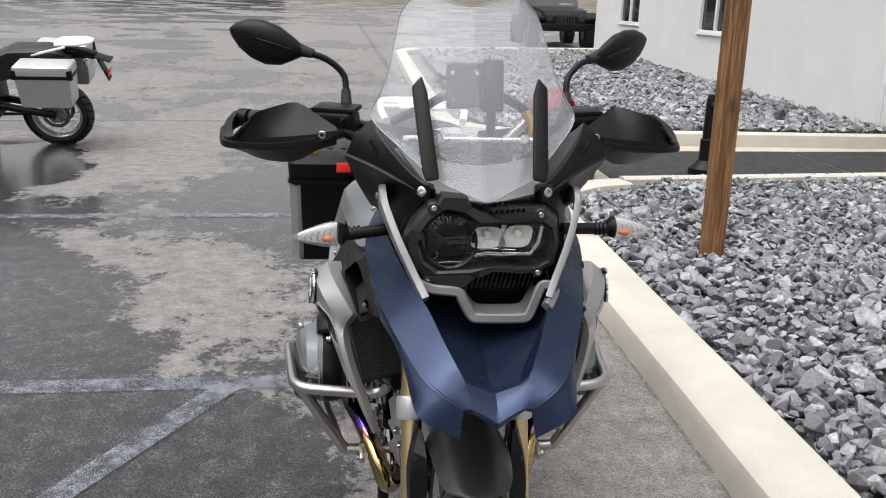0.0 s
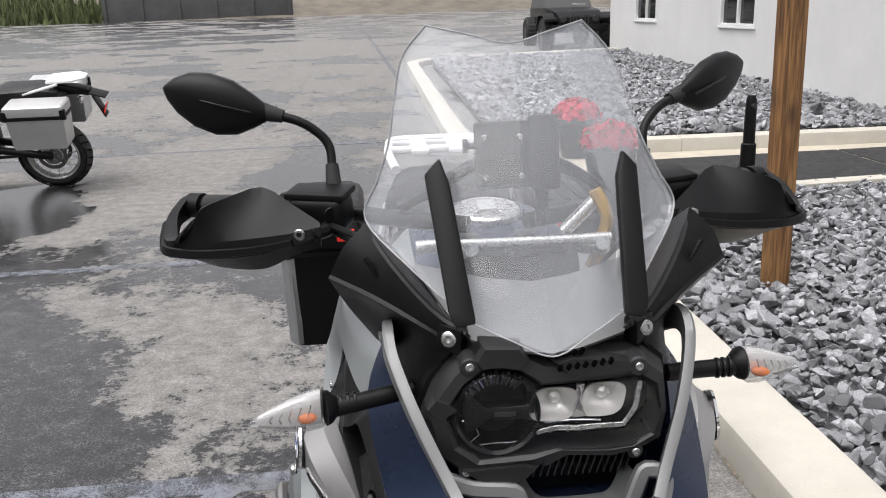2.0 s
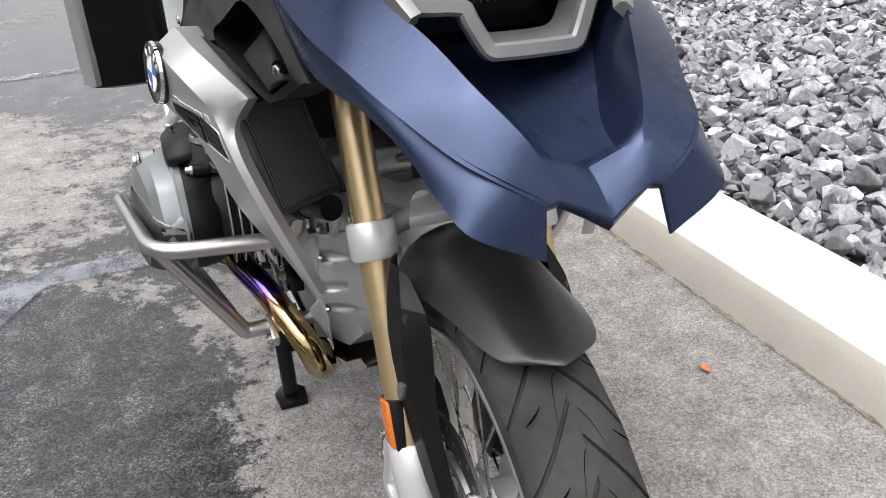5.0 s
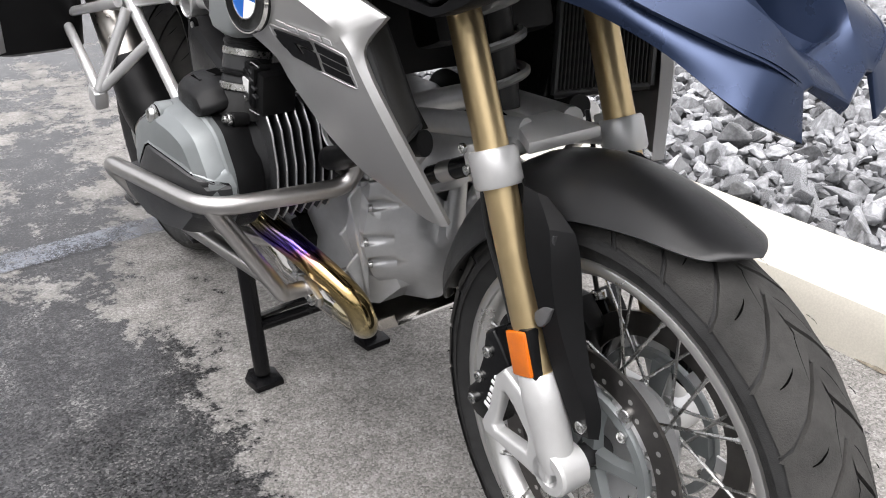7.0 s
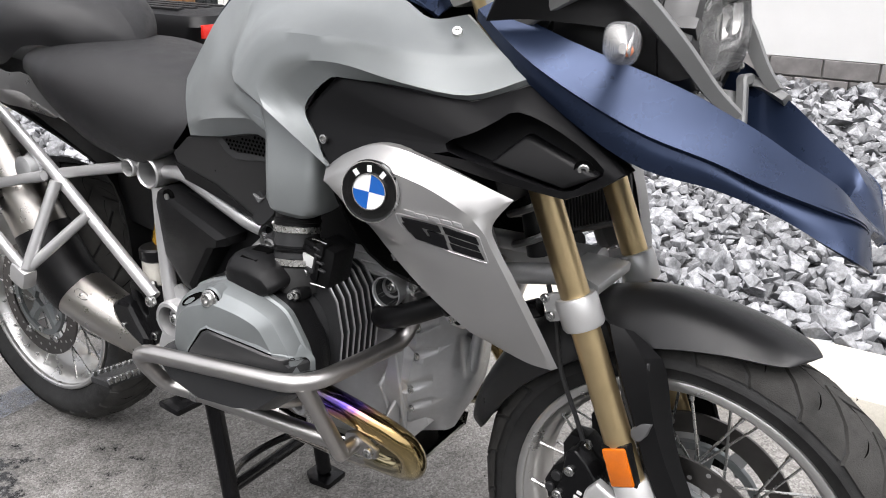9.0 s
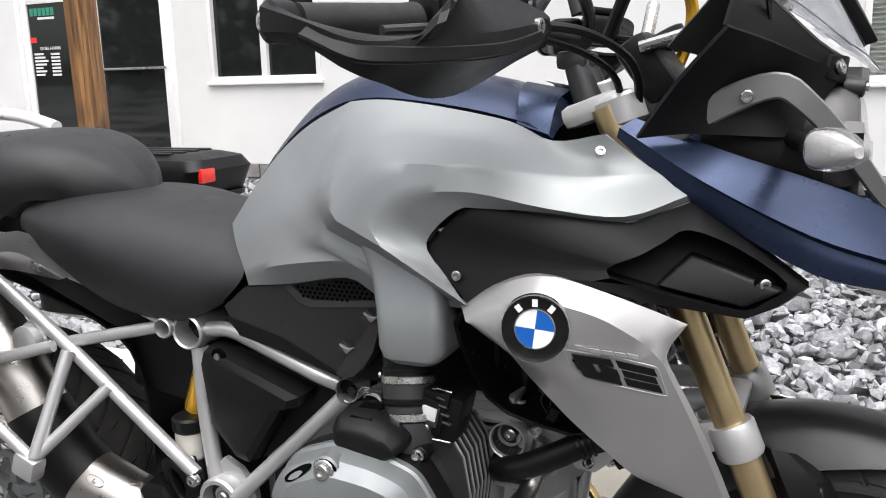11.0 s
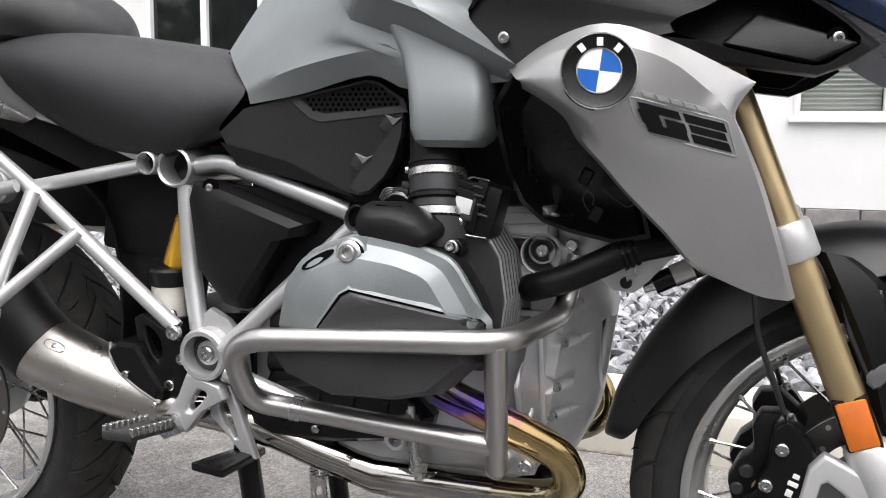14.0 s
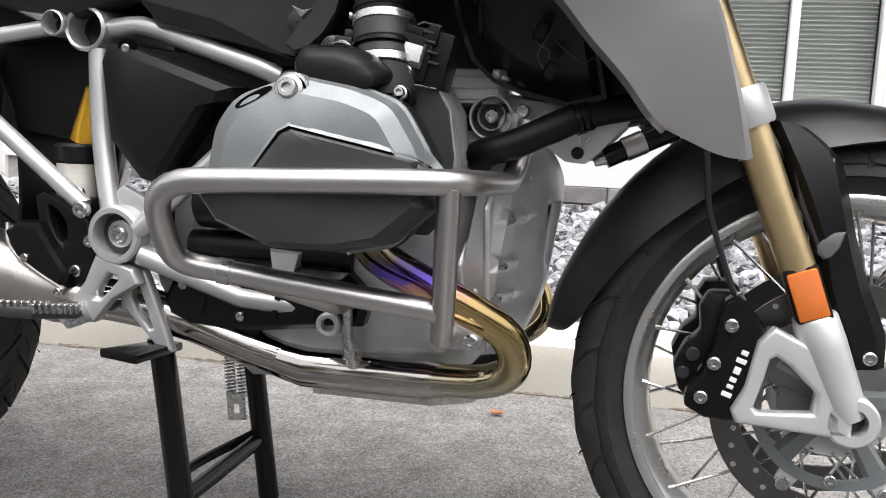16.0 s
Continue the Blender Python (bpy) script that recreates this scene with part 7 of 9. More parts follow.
for y, z in ((0.61, 0.8), (0.65, 0.752)):
    both("bracket_tab", slab([(-0.194, y + 0.013, z + 0.013), (-0.194, y + 0.001, z - 0.001), (-0.194, y - 0.012, z + 0.01), (-0.194, y - 0.001, z + 0.0075)], (-0.006, 0, 0), 0.0008, 1), M_GUARD, bike)
    both("tab_seat", box((0.012, 0.02, 0.018), (-0.175, y + 0.015, z - 0.001), (40, 0, 0), 0.002), M_DARK, bike)


def rim_panel(outer, inner, deep):
    """A panel with a sunk pocket: outer and inner outlines of equal count, pocket floor moved by deep."""
    deep = Vector(deep)
    mid = [Vector(a).lerp(Vector(b), 0.12) + V(-0.003, 0, 0) for a, b in zip(outer, inner)]
    k = [Vector(i) + deep for i in inner]
    back = [Vector(a) + V(0.03, 0, 0) for a in outer]
    return grid([back, outer, mid, inner, k], True, True)


outer = [(-0.246, 0.506, 0.919), (-0.236, 0.455, 0.971), (-0.221, 0.353, 0.965), (-0.203, 0.273, 0.955), (-0.182, 0.198, 0.98), (-0.19, 0.14, 0.935), (-0.183, 0.076, 0.885), (-0.2, 0.105, 0.865), (-0.212, 0.138, 0.852), (-0.23, 0.238, 0.866), (-0.26, 0.356, 0.897), (-0.278, 0.44, 0.862)]
inner = [(-0.245, 0.285, 0.905), (-0.243, 0.275, 0.912), (-0.238, 0.25, 0.922), (-0.23, 0.225, 0.937), (-0.22, 0.2, 0.95), (-0.208, 0.15, 0.93), (-0.198, 0.098, 0.892), (-0.206, 0.115, 0.874), (-0.215, 0.14, 0.862), (-0.23, 0.21, 0.876), (-0.24, 0.255, 0.888), (-0.245, 0.28, 0.896)]
closed = lambda pts: [V(*p) for p in pts] + [V(*pts[0])]
inner = smooth_line(closed(inner), 3)[:-1]
outer = [a.lerp(b, k / 3) for a, b in zip(closed(outer), closed(outer)[1:]) for k in range(3)]
both("side_intake_panel", rim_panel(outer, inner, (0.055, 0.012, 0)), M_INTAKE, bike, "black plastic side intake panel", 32)
both("panel_seam", tube(smooth_line([(-0.248, 0.5, 0.927), (-0.241, 0.462, 0.969), (-0.226, 0.353, 0.962), (-0.209, 0.273, 0.952), (-0.187, 0.2, 0.977)], 5), 0.0022, 8), M_BLACK_SMOOTH, bike, "thin black seam under the tank panel")
both("screw_well", disc((-0.2035, 0.121, 0.89), 0.0115, 0.003, (-0.9, -0.4, 0), 20), M_HOLE_SHADE, bike)
both("intake_screw", bolt((-0.2035, 0.121, 0.89), 0.0068, 0.005, (-0.9, -0.4, 0)), M_STEEL, bike)
both("intake_screw", bolt((-0.268, 0.456, 0.892), 0.006, 0.004, (-1, 0, 0)), M_STEEL, bike)
both("intake_fin", slab([(-0.21, 0.1, 0.885), (-0.215, 0.14, 0.864), (-0.225, 0.235, 0.885), (-0.2, 0.2, 0.92)], (0.02, 0, 0), 0.006, 3), M_BLACK, bike)

# silver radiator shrouds
shroud_top = [
    [(-0.25, 0.46, 0.853), (-0.276, 0.448, 0.857), (-0.297, 0.435, 0.846), (-0.298, 0.432, 0.845), (-0.294, 0.43, 0.842), (-0.272, 0.434, 0.838)],
    [(-0.256, 0.415, 0.882), (-0.282, 0.403, 0.886), (-0.308, 0.391, 0.871), (-0.313, 0.401, 0.841), (-0.297, 0.406, 0.828), (-0.275, 0.41, 0.824)],
    [(-0.254, 0.36, 0.898), (-0.282, 0.348, 0.902), (-0.309, 0.346, 0.88), (-0.317, 0.374, 0.828), (-0.292, 0.384, 0.811), (-0.27, 0.388, 0.807)],
    [(-0.244, 0.297, 0.882), (-0.268, 0.285, 0.886), (-0.295, 0.284, 0.864), (-0.308, 0.338, 0.81), (-0.279, 0.37, 0.787), (-0.257, 0.375, 0.783)],
    [(-0.216, 0.209, 0.841), (-0.228, 0.197, 0.845), (-0.268, 0.237, 0.83), (-0.284, 0.3, 0.789), (-0.274, 0.343, 0.757), (-0.252, 0.347, 0.753)],
]
shroud_foot = [
    [(-0.232, 0.228, 0.81), (-0.244, 0.216, 0.814), (-0.262, 0.218, 0.808), (-0.275, 0.275, 0.769), (-0.266, 0.321, 0.731), (-0.244, 0.325, 0.727)],
    [(-0.235, 0.218, 0.785), (-0.247, 0.206, 0.789), (-0.258, 0.21, 0.79), (-0.265, 0.253, 0.754), (-0.259, 0.301, 0.71), (-0.237, 0.305, 0.706)],
    [(-0.222, 0.197, 0.738), (-0.234, 0.185, 0.742), (-0.244, 0.19, 0.742), (-0.25, 0.233, 0.721), (-0.249, 0.279, 0.687), (-0.227, 0.283, 0.683)],
    [(-0.194, 0.171, 0.663), (-0.206, 0.159, 0.667), (-0.216, 0.165, 0.668), (-0.22, 0.204, 0.66), (-0.229, 0.254, 0.656), (-0.207, 0.258, 0.652)],
    [(-0.174, 0.154, 0.612), (-0.186, 0.143, 0.615), (-0.19, 0.15, 0.612), (-0.198, 0.182, 0.617), (-0.213, 0.236, 0.64), (-0.191, 0.24, 0.636)],
]
both("radiator_shroud", thick(join(surf(shroud_top, 4, 4, (1, 2, 4)), surf(shroud_top[-1:] + shroud_foot, 4, 4, (1, 2, 4))), 0.004), M_SHROUD, bike, "satin silver radiator shroud", 32)


def shroud_marks(s):
    host = [o for o in bike.children if o.name.startswith("radiator_shroud") and (o.data.vertices[0].co.x < 0) == (s < 0)][0]
    outer_x = face_x(host, s)
    y, z, d = 0.347, 0.852, 0.022
    probes = [V(outer_x(y + a, z + b) or s * 0.295, y + a, z + b) for a, b in ((d, 0), (-d, 0), (0, d * 0.8), (0, -d))]
    ax = (probes[0] - probes[1]).cross(probes[2] - probes[3]).normalized()
    ax = ax if ax.x * s > 0 else -ax
    e = sum(probes, V(0, 0, 0)) / 4 + ax * 0.0015
    em = part("emblem", lathe([(-0.006, 0.0375), (0.003, 0.0375), (0.005, 0.0355), (0.004, 0.0335)], e, ax, 40, False), M_LABEL_BLACK, bike, "round emblem with a black ring and blue and white quarters")
    part("emblem_edge", lathe([(0.001, 0.039), (0.005, 0.038), (0.005, 0.0365), (0.001, 0.0365)], e, ax, 40), M_CHROME, em)
    q = ax.to_track_quat("Z", "Y")
    up = (V(0, 0, 1) - ax * ax.z).normalized()
    rt = ax.cross(up)
    for k in range(4):
        b = bmesh.new()
        vs = [b.verts.new(e + ax * 0.0052)]
        for i in range(9):
            a = math.pi / 2 * (k + i / 8) + 0.12
            vs.append(b.verts.new(e + ax * 0.0052 + (rt * math.cos(a) + up * math.sin(a)) * 0.0215))
        b.faces.new(vs)
        part("emblem_quarter", b, M_LABEL_BLUE if k % 2 else M_WHITE, em)
    part("emblem_ring", lathe([(0.004, 0.0225), (0.0058, 0.0225), (0.0058, 0.0212), (0.004, 0.0212)], e, ax, 40), M_CHROME, em)
    for k, a in enumerate((2.25, 1.57, 0.9)):
        c = e + ax * 0.0052 + (rt * math.cos(a) + up * math.sin(a)) * 0.0285
        part("emblem_mark", slab([c + (rt * math.cos(a) + up * math.sin(a)) * u + (up * math.cos(a) - rt * math.sin(a)) * w for u, w in ((-0.004, -0.003), (0.004, -0.003), (0.004, 0.003), (-0.004, 0.003))], ax * 0.0006, 0), M_WHITE, em)
    return em


shroud_marks(-1)
shroud_marks(1)


def emblem_letters(s):
    """The model lettering of the shroud as plain dark blocks, laid on its surface."""
    host = [o for o in bike.children if o.name.startswith("radiator_shroud") and (o.data.vertices[0].co.x < 0) == (s < 0)][0]
    outer_x = face_x(host, s)

    def at(u, v, lift):
        # u runs forward along the lettering, v up across it
        y = 0.305 - 0.08 * u + 0.017 * (v - 0.5)
        z = 0.808 - 0.02 * u + 0.03 * (v - 0.5)
        x = outer_x(y, z)
        return V((x if x is not None else s * 0.27) + s * lift, y, z)

    def plate(u0, u1, v0, v1, lift, n=5):
        rows = [[at(u0 + (u1 - u0) * i / n + 0.06 * (v - 0.5), v, lift) for v in (v0, (v0 + v1) / 2, v1)] for i in range(n + 1)]
        return thick(grid(rows), 0.0022)

    for u0, u1, v0, v1 in ((0.02, 0.5, 0.72, 1.02), (-0.02, 0.22, 0.3, 0.74), (0.28, 0.52, 0.3, 0.62), (0.0, 0.5, -0.02, 0.3), (0.56, 1.06, 0.7, 1.02), (0.58, 1.02, 0.36, 0.64), (0.56, 1.02, -0.02, 0.3)):
        part("badge_block", plate(u0, u1, v0, v1, 0.0012, 4), M_BLACK_SMOOTH, bike, "dark inlay of the model badge as a plain shape")
    edge = bent_line([V(u, v, 0) for u, v in ((0.5, 1.14), (1.12, 1.14), (1.06, -0.14), (-0.02, -0.14), (-0.1, 0.5), (-0.06, 1.14), (0.5, 1.14))], 0.1, 4)
    fine = [a.lerp(b, k / 4) for a, b in zip(edge, edge[1:]) for k in range(4)]
    part("badge_outline", tube([at(p.x + 0.06 * (p.y - 0.5), p.y, 0.0006) for p in fine], 0.0008, 5), M_FRAME, bike, "thin silver badge outline")
    small = [plate(0.14 + 0.16 * k, 0.27 + 0.16 * k, 1.28, 1.45, 0.0014, 2) for k in range(5)]
    part("badge_line", join(*small), M_FRAME, bike, "small raised silver characters as plain shapes")


emblem_letters(-1)
emblem_letters(1)

# beak
beak_rows = [
    [(-0.166, 0.292, 1.046), (-0.17, 0.288, 1.058), (-0.158, 0.272, 1.068), (-0.12, 0.24, 1.0), (0, 0.22, 0.97)],
    [(-0.192, 0.202, 0.978), (-0.204, 0.19, 1.002), (-0.168, 0.165, 1.03), (-0.138, 0.135, 0.945), (0, 0.12, 0.912)],
    [(-0.186, 0.078, 0.903), (-0.19, 0.075, 0.943), (-0.138, 0.04, 0.985), (-0.114, 0.05, 0.9), (0, 0.06, 0.866)],
    [(-0.158, -0.02, 0.878), (-0.166, -0.015, 0.912), (-0.102, -0.037, 0.943), (-0.082, -0.02, 0.868), (0, -0.01, 0.84)],
    [(-0.142, -0.085, 0.856), (-0.142, -0.075, 0.886), (-0.08, -0.09, 0.908), (-0.058, -0.07, 0.85), (0, -0.07, 0.83)],
    [(-0.133, -0.14, 0.83), (-0.117, -0.136, 0.864), (-0.062, -0.13, 0.882), (-0.044, -0.118, 0.842), (0, -0.112, 0.826)],
    [(-0.119, -0.175, 0.811), (-0.09, -0.166, 0.848), (-0.05, -0.15, 0.861), (-0.03, -0.146, 0.851), (0, -0.146, 0.84)],
    [(-0.061, -0.187, 0.783), (-0.056, -0.176, 0.826), (-0.044, -0.176, 0.83), (-0.02, -0.182, 0.82), (0.0, -0.188, 0.81)],
    [(-0.06, -0.184, 0.781), (-0.0545, -0.172, 0.82), (-0.043, -0.172, 0.822), (-0.02, -0.178, 0.809), (0.0, -0.183, 0.796)],
]


def beak_side():
    """One half of the beak, with a step cut in below its side crease."""
    rows = []
    for i, (low, crease, ridge, wall, mid) in enumerate(beak_rows):
        k = (0, 0.3, 0.8, 1, 1, 0.9, 0.5, 0.0, 0.0)[i]
        low, crease = Vector(low), Vector(crease)
        cut = crease + V(0.0075, 0.002, -0.006) * k
        rows.append([low, low.lerp(cut, 0.55) + V(-0.004, 0, 0) * k, cut, crease, ridge, wall, mid])
    return surf(rows, 5, 4, (2, 3, 4, 5))


part("beak", thick(join(beak_side(), flip(beak_side())), 0.004), M_BLUE, bike, "dark blue satin beak with a forked tip", 20)


def strap(path, w, t, out=(-1, 0, 0), n=4, taper=None):
    """A flat band: w high, t thick, along a path, facing out."""
    pts = smooth_line(path, n)
    rows = []
    for i, p in enumerate(pts):
        d = (pts[min(i + 1, len(pts) - 1)] - pts[max(i - 1, 0)]).normalized()
        o = Vector(out)
        o = (o - d * o.dot(d)).normalized()
        u = d.cross(o)
        k = 1 if not taper else taper[0] + (taper[1] - taper[0]) * i / (len(pts) - 1)
        b = min(t, w) * 0.25
        rows.append([p + u * (w * k * a) + o * c for a, c in ((-0.5, -t / 2), (-0.5, t / 2 - b), (-0.5 + b / w, t / 2), (0.5 - b / w, t / 2), (0.5, t / 2 - b), (0.5, -t / 2))])
    return grid(rows, True, True)


both("side_guard", strap([(-0.163, 0.25, 1.043), (-0.172, 0.18, 1.082), (-0.175, 0.122, 1.103), (-0.172, 0.09, 1.085), (-0.15, 0.045, 1.035), (-0.121, 0.006, 0.98), (-0.105, -0.02, 0.953)], 0.036, 0.012, (-1, -0.15, 0), 4, (1.0, 0.4)), M_GUARD, bike, "grey plastic headlight guard bar")
part("lower_guard", strap([(-0.118, 0.022, 0.968), (-0.09, 0.02, 0.957), (-0.045, 0.018, 0.952), (-0.038, 0.015, 0.94), (-0.022, 0.01, 0.912), (-0.012, 0.008, 0.908), (0.068, 0.014, 0.905), (0.08, 0.016, 0.91), (0.098, 0.024, 0.952), (0.106, 0.026, 0.962), (0.124, 0.014, 0.96), (0.1, -0.035, 0.943)], 0.0175, 0.013, (0, -1, 0.25), 3), M_GUARD, bike, "grey plastic lower headlight guard")
part("guard_tray", thick(surf([[(-0.04, 0.02, 0.944), (-0.026, 0.016, 0.912), (-0.008, 0.014, 0.903), (0.066, 0.018, 0.9), (0.084, 0.022, 0.908), (0.1, 0.03, 0.948)], [(-0.03, 0.06, 0.95), (-0.016, 0.058, 0.924), (0.0, 0.056, 0.917), (0.06, 0.06, 0.915), (0.076, 0.062, 0.922), (0.09, 0.068, 0.952)]], 2, 3), 0.003), M_GUARD, bike, "grey tray behind the lower headlight guard")
for s in (-1, 1):
    part("guard_screw", bolt((s * 0.18, 0.15, 1.092), 0.007, 0.005, (s, -0.3, 0)), M_STEEL, bike)

# headlight
HOUSE = [(-0.141, 1.036), (-0.128, 1.066), (-0.11, 1.089), (-0.083, 1.114), (-0.032, 1.111), (-0.003, 1.098), (0.05, 1.099), (0.102, 1.1), (0.128, 1.078), (0.132, 1.03), (0.126, 0.996), (0.1, 0.982), (0.068, 0.976), (0.012, 0.985), (-0.031, 0.96), (-0.099, 0.962), (-0.132, 0.99)]
PANE = [(-0.112, 1.034), (-0.107, 1.054), (-0.095, 1.072), (-0.07, 1.09), (-0.036, 1.084), (-0.012, 1.066), (0.03, 1.067), (0.096, 1.071), (0.114, 1.06), (0.119, 1.033), (0.11, 1.006), (0.088, 0.994), (0.06, 0.992), (0.008, 0.995), (-0.02, 0.991), (-0.08, 0.988), (-0.103, 1.005)]


def lamp_loop(t, y, grow=1.0):
    """An outline between the housing (0) and the pane (1), at depth y."""
    return [V(-0.004 + ((a + (c - a) * t) + 0.004) * grow, y + 0.06 * (b - 1.035), 1.035 + ((b + (d - b) * t) - 1.035) * grow) for (a, b), (c, d) in zip(HOUSE, PANE)]


lamp = part("headlight", grid([lamp_loop(0, 0.13), lamp_loop(0, 0.058, 1.01), lamp_loop(0.06, 0.046), lamp_loop(0.3, 0.034), lamp_loop(0.8, 0.03), lamp_loop(0.95, 0.034), lamp_loop(1.0, 0.04), lamp_loop(1.03, 0.085)], True, False), M_FENDER, bike, "black double headlight with one round and two paired lamps", 18)
part("lamp_floor", grid([lamp_loop(1.06, 0.08), lamp_loop(1.0, 0.088, 0.5)], True, True), M_LAMP_BLACK, lamp, "gloss black lamp interior")
LC = V(-0.06, 0.04, 1.038)
part("lamp_bowl", lathe([(-0.004, 0.046), (-0.007, 0.0475), (-0.004, 0.044), (0.012, 0.043), (0.034, 0.034), (0.042, 0.012)], LC, (0, 1, -0.05), 40, False, False), M_LAMP_BLACK, lamp, "round black lamp bowl")
part("lamp_shelf", slab([(-0.096, 0.044, 1.067), (-0.073, 0.036, 1.045), (-0.026, 0.036, 1.046), (-0.016, 0.044, 1.062), (-0.018, 0.044, 1.02), (-0.03, 0.036, 1.029), (-0.07, 0.036, 1.029), (-0.098, 0.044, 1.006)], (0, 0.018, 0.0), 0.002), M_LAMP_BLACK, lamp)
part("lamp_mark", box((0.024, 0.001, 0.0055), (-0.052, 0.0352, 1.037), (0, 0, 0), 0.0004, 1), M_DARK, lamp)
for k in range(11):
    a = radians(50 + 9.5 * k)
    part("reflector_facet", box((0.003 if k % 3 else 0.0016, 0.012, 0.012), (LC.x + 0.0375 * math.cos(a), 0.05, LC.z + 0.0375 * math.sin(a)), (18, -degrees_of(a) + 90, 0), 0.0006, 1), M_CHROME if k % 2 else M_RADFIN, lamp)
for k in range(3):
    a = radians(196 + 8 * k)
    part("reflector_facet", box((0.0016, 0.008, 0.008), (LC.x + 0.0365 * math.cos(a), 0.048, LC.z + 0.0365 * math.sin(a)), (0, -degrees_of(a) + 90, 0), 0.0006, 1), M_CHROME, lamp)
part("lamp_edge", tube([(-0.084, 0.044, 1.022), (-0.08, 0.043, 1.01), (-0.091, 0.042, 1.002), (-0.086, 0.042, 0.998), (-0.062, 0.041, 1.0), (-0.044, 0.041, 0.9995), (-0.036, 0.042, 1.0), (-0.03, 0.043, 1.006)], 0.0009, 6), M_CHROME, lamp)
part("lamp_bezel", slab([(-0.028, 0.058, 1.07), (0.03, 0.056, 1.066), (0.108, 0.056, 1.07), (0.115, 0.056, 1.03), (0.088, 0.056, 0.996), (-0.014, 0.058, 0.998)], (0, 0.02, 0), 0.003), M_LAMP_BLACK, lamp)


def lamp_dish(x0, x1, z0, z1, lean):
    """A rounded rectangular reflector dish, deepest at its middle."""
    cx, cz, rows = (x0 + x1) / 2, (z0 + z1) / 2, []
    for k, y in ((1.0, 0.034), (0.97, 0.037), (0.85, 0.044), (0.62, 0.051), (0.35, 0.055), (0.08, 0.0565)):
        ring = []
        for i in range(32):
            a = 6.2832 * i / 32
            c, d = math.cos(a), math.sin(a)
            u, w = math.copysign(abs(c) ** 0.62, c), math.copysign(abs(d) ** 0.62, d)
            ring.append(V(cx + k * u * (x1 - x0) / 2 + lean * w * k, y, cz + k * w * (z1 - z0) / 2))
        rows.append(ring)
    return grid(rows, True, False)


for x0, x1, z0, z1, lean in ((-0.024, 0.0285, 1.026, 1.065, 0.003), (0.032, 0.081, 1.028, 1.068, 0.004)):
    part("lamp_reflector", lamp_dish(x0, x1, z0, z1, lean), M_LAMP, lamp, "bright lamp reflector")
    part("lamp_bulb", lathe([(0.0, 0.003), (0.003, 0.007), (0.008, 0.008), (0.014, 0.008)], ((x0 + x1) / 2 + 0.003, 0.044, (z0 + z1) / 2 + 0.002), (0, 1, 0), 18, False), M_LAMP, lamp, "clear lamp bulb")
part("lamp_divider", slab([(0.0265, 0.033, 1.068), (0.036, 0.033, 1.068), (0.0315, 0.032, 1.05), (0.039, 0.033, 1.029), (0.022, 0.033, 1.028), (0.0285, 0.032, 1.05)], (0, 0.014, 0), 0.001), M_CHROME, lamp)
part("daylight_strip", strap([(-0.016, 0.036, 1.012), (-0.012, 0.035, 1.014), (0.006, 0.034, 1.0175), (0.026, 0.034, 1.0155), (0.051, 0.034, 1.0165), (0.08, 0.034, 1.0165), (0.094, 0.036, 1.036), (0.0965, 0.038, 1.05), (0.1, 0.041, 1.064)], 0.0062, 0.004, (0, -1, 0.2), 1), M_FACET, lamp, "bright curved light strip")
for x in (-0.002, 0.018, 0.032):
    part("strip_joint", box((0.0025, 0.005, 0.009), (x, 0.0335, 1.0165), (0, 10, 0), 0.0006, 1), M_CHROME, lamp)
part("lamp_bar", tube([(-0.008, 0.037, 1.023), (0.02, 0.035, 1.0255), (0.055, 0.036, 1.0225)], 0.0012, 6), M_CHROME, lamp)
lens = part("lens", grid([lamp_loop(0.97, 0.031), lamp_loop(1.0, 0.0265, 0.96), lamp_loop(1.0, 0.021, 0.75), lamp_loop(1.0, 0.018, 0.4), lamp_loop(1.0, 0.017, 0.1)], True, True), M_LENS, lamp, "clear lens")
lens.visible_shadow = False
for x, z, r in ((-0.09, 1.098, 0.011), (0.094, 1.087, 0.012), (-0.096, 0.973, 0.009), (0.094, 0.984, 0.009)):
    part("screw_lug", disc((x, 0.042, z), r, 0.024, (0, 1, 0.1), 18), M_DARK, lamp)
    part("lamp_screw", bolt((x, 0.03, z), 0.0048, 0.004, (0, -1, 0.1)), M_STEEL, lamp)
for pts, lift in (
    (((-0.08, 1.094), (-0.086, 1.104), (-0.076, 1.12), (-0.034, 1.118), (-0.024, 1.1), (-0.034, 1.091), (-0.056, 1.096)), 0.026),
    (((-0.138, 1.05), (-0.128, 1.062), (-0.112, 1.056), (-0.103, 1.046), (-0.124, 1.034)), 0.03),
    (((-0.104, 0.978), (-0.092, 0.968), (-0.074, 0.959), (-0.03, 0.958), (-0.014, 0.975), (-0.03, 0.981), (-0.08, 0.979)), 0.022),
    (((0.0, 1.096), (0.012, 1.082), (0.03, 1.076), (0.06, 1.078), (0.1, 1.081), (0.104, 1.092), (0.06, 1.097), (0.02, 1.102)), 0.03),
    (((-0.018, 0.986), (0.008, 0.996), (0.06, 0.994), (0.1, 1.0), (0.106, 0.99), (0.072, 0.981), (0.012, 0.986), (-0.016, 0.972)), 0.028),
):
    cx, cz = sum(p[0] for p in pts) / len(pts), sum(p[1] for p in pts) / len(pts)
    part("frame_facet", rings(*[[(cx + (x - cx) * k, y, cz + (z - cz) * k) for x, z in pts] for y, k in ((0.06, 1.05), (lift + 0.008, 1.0), (lift, 0.86))]), M_FENDER, lamp, "", 15)
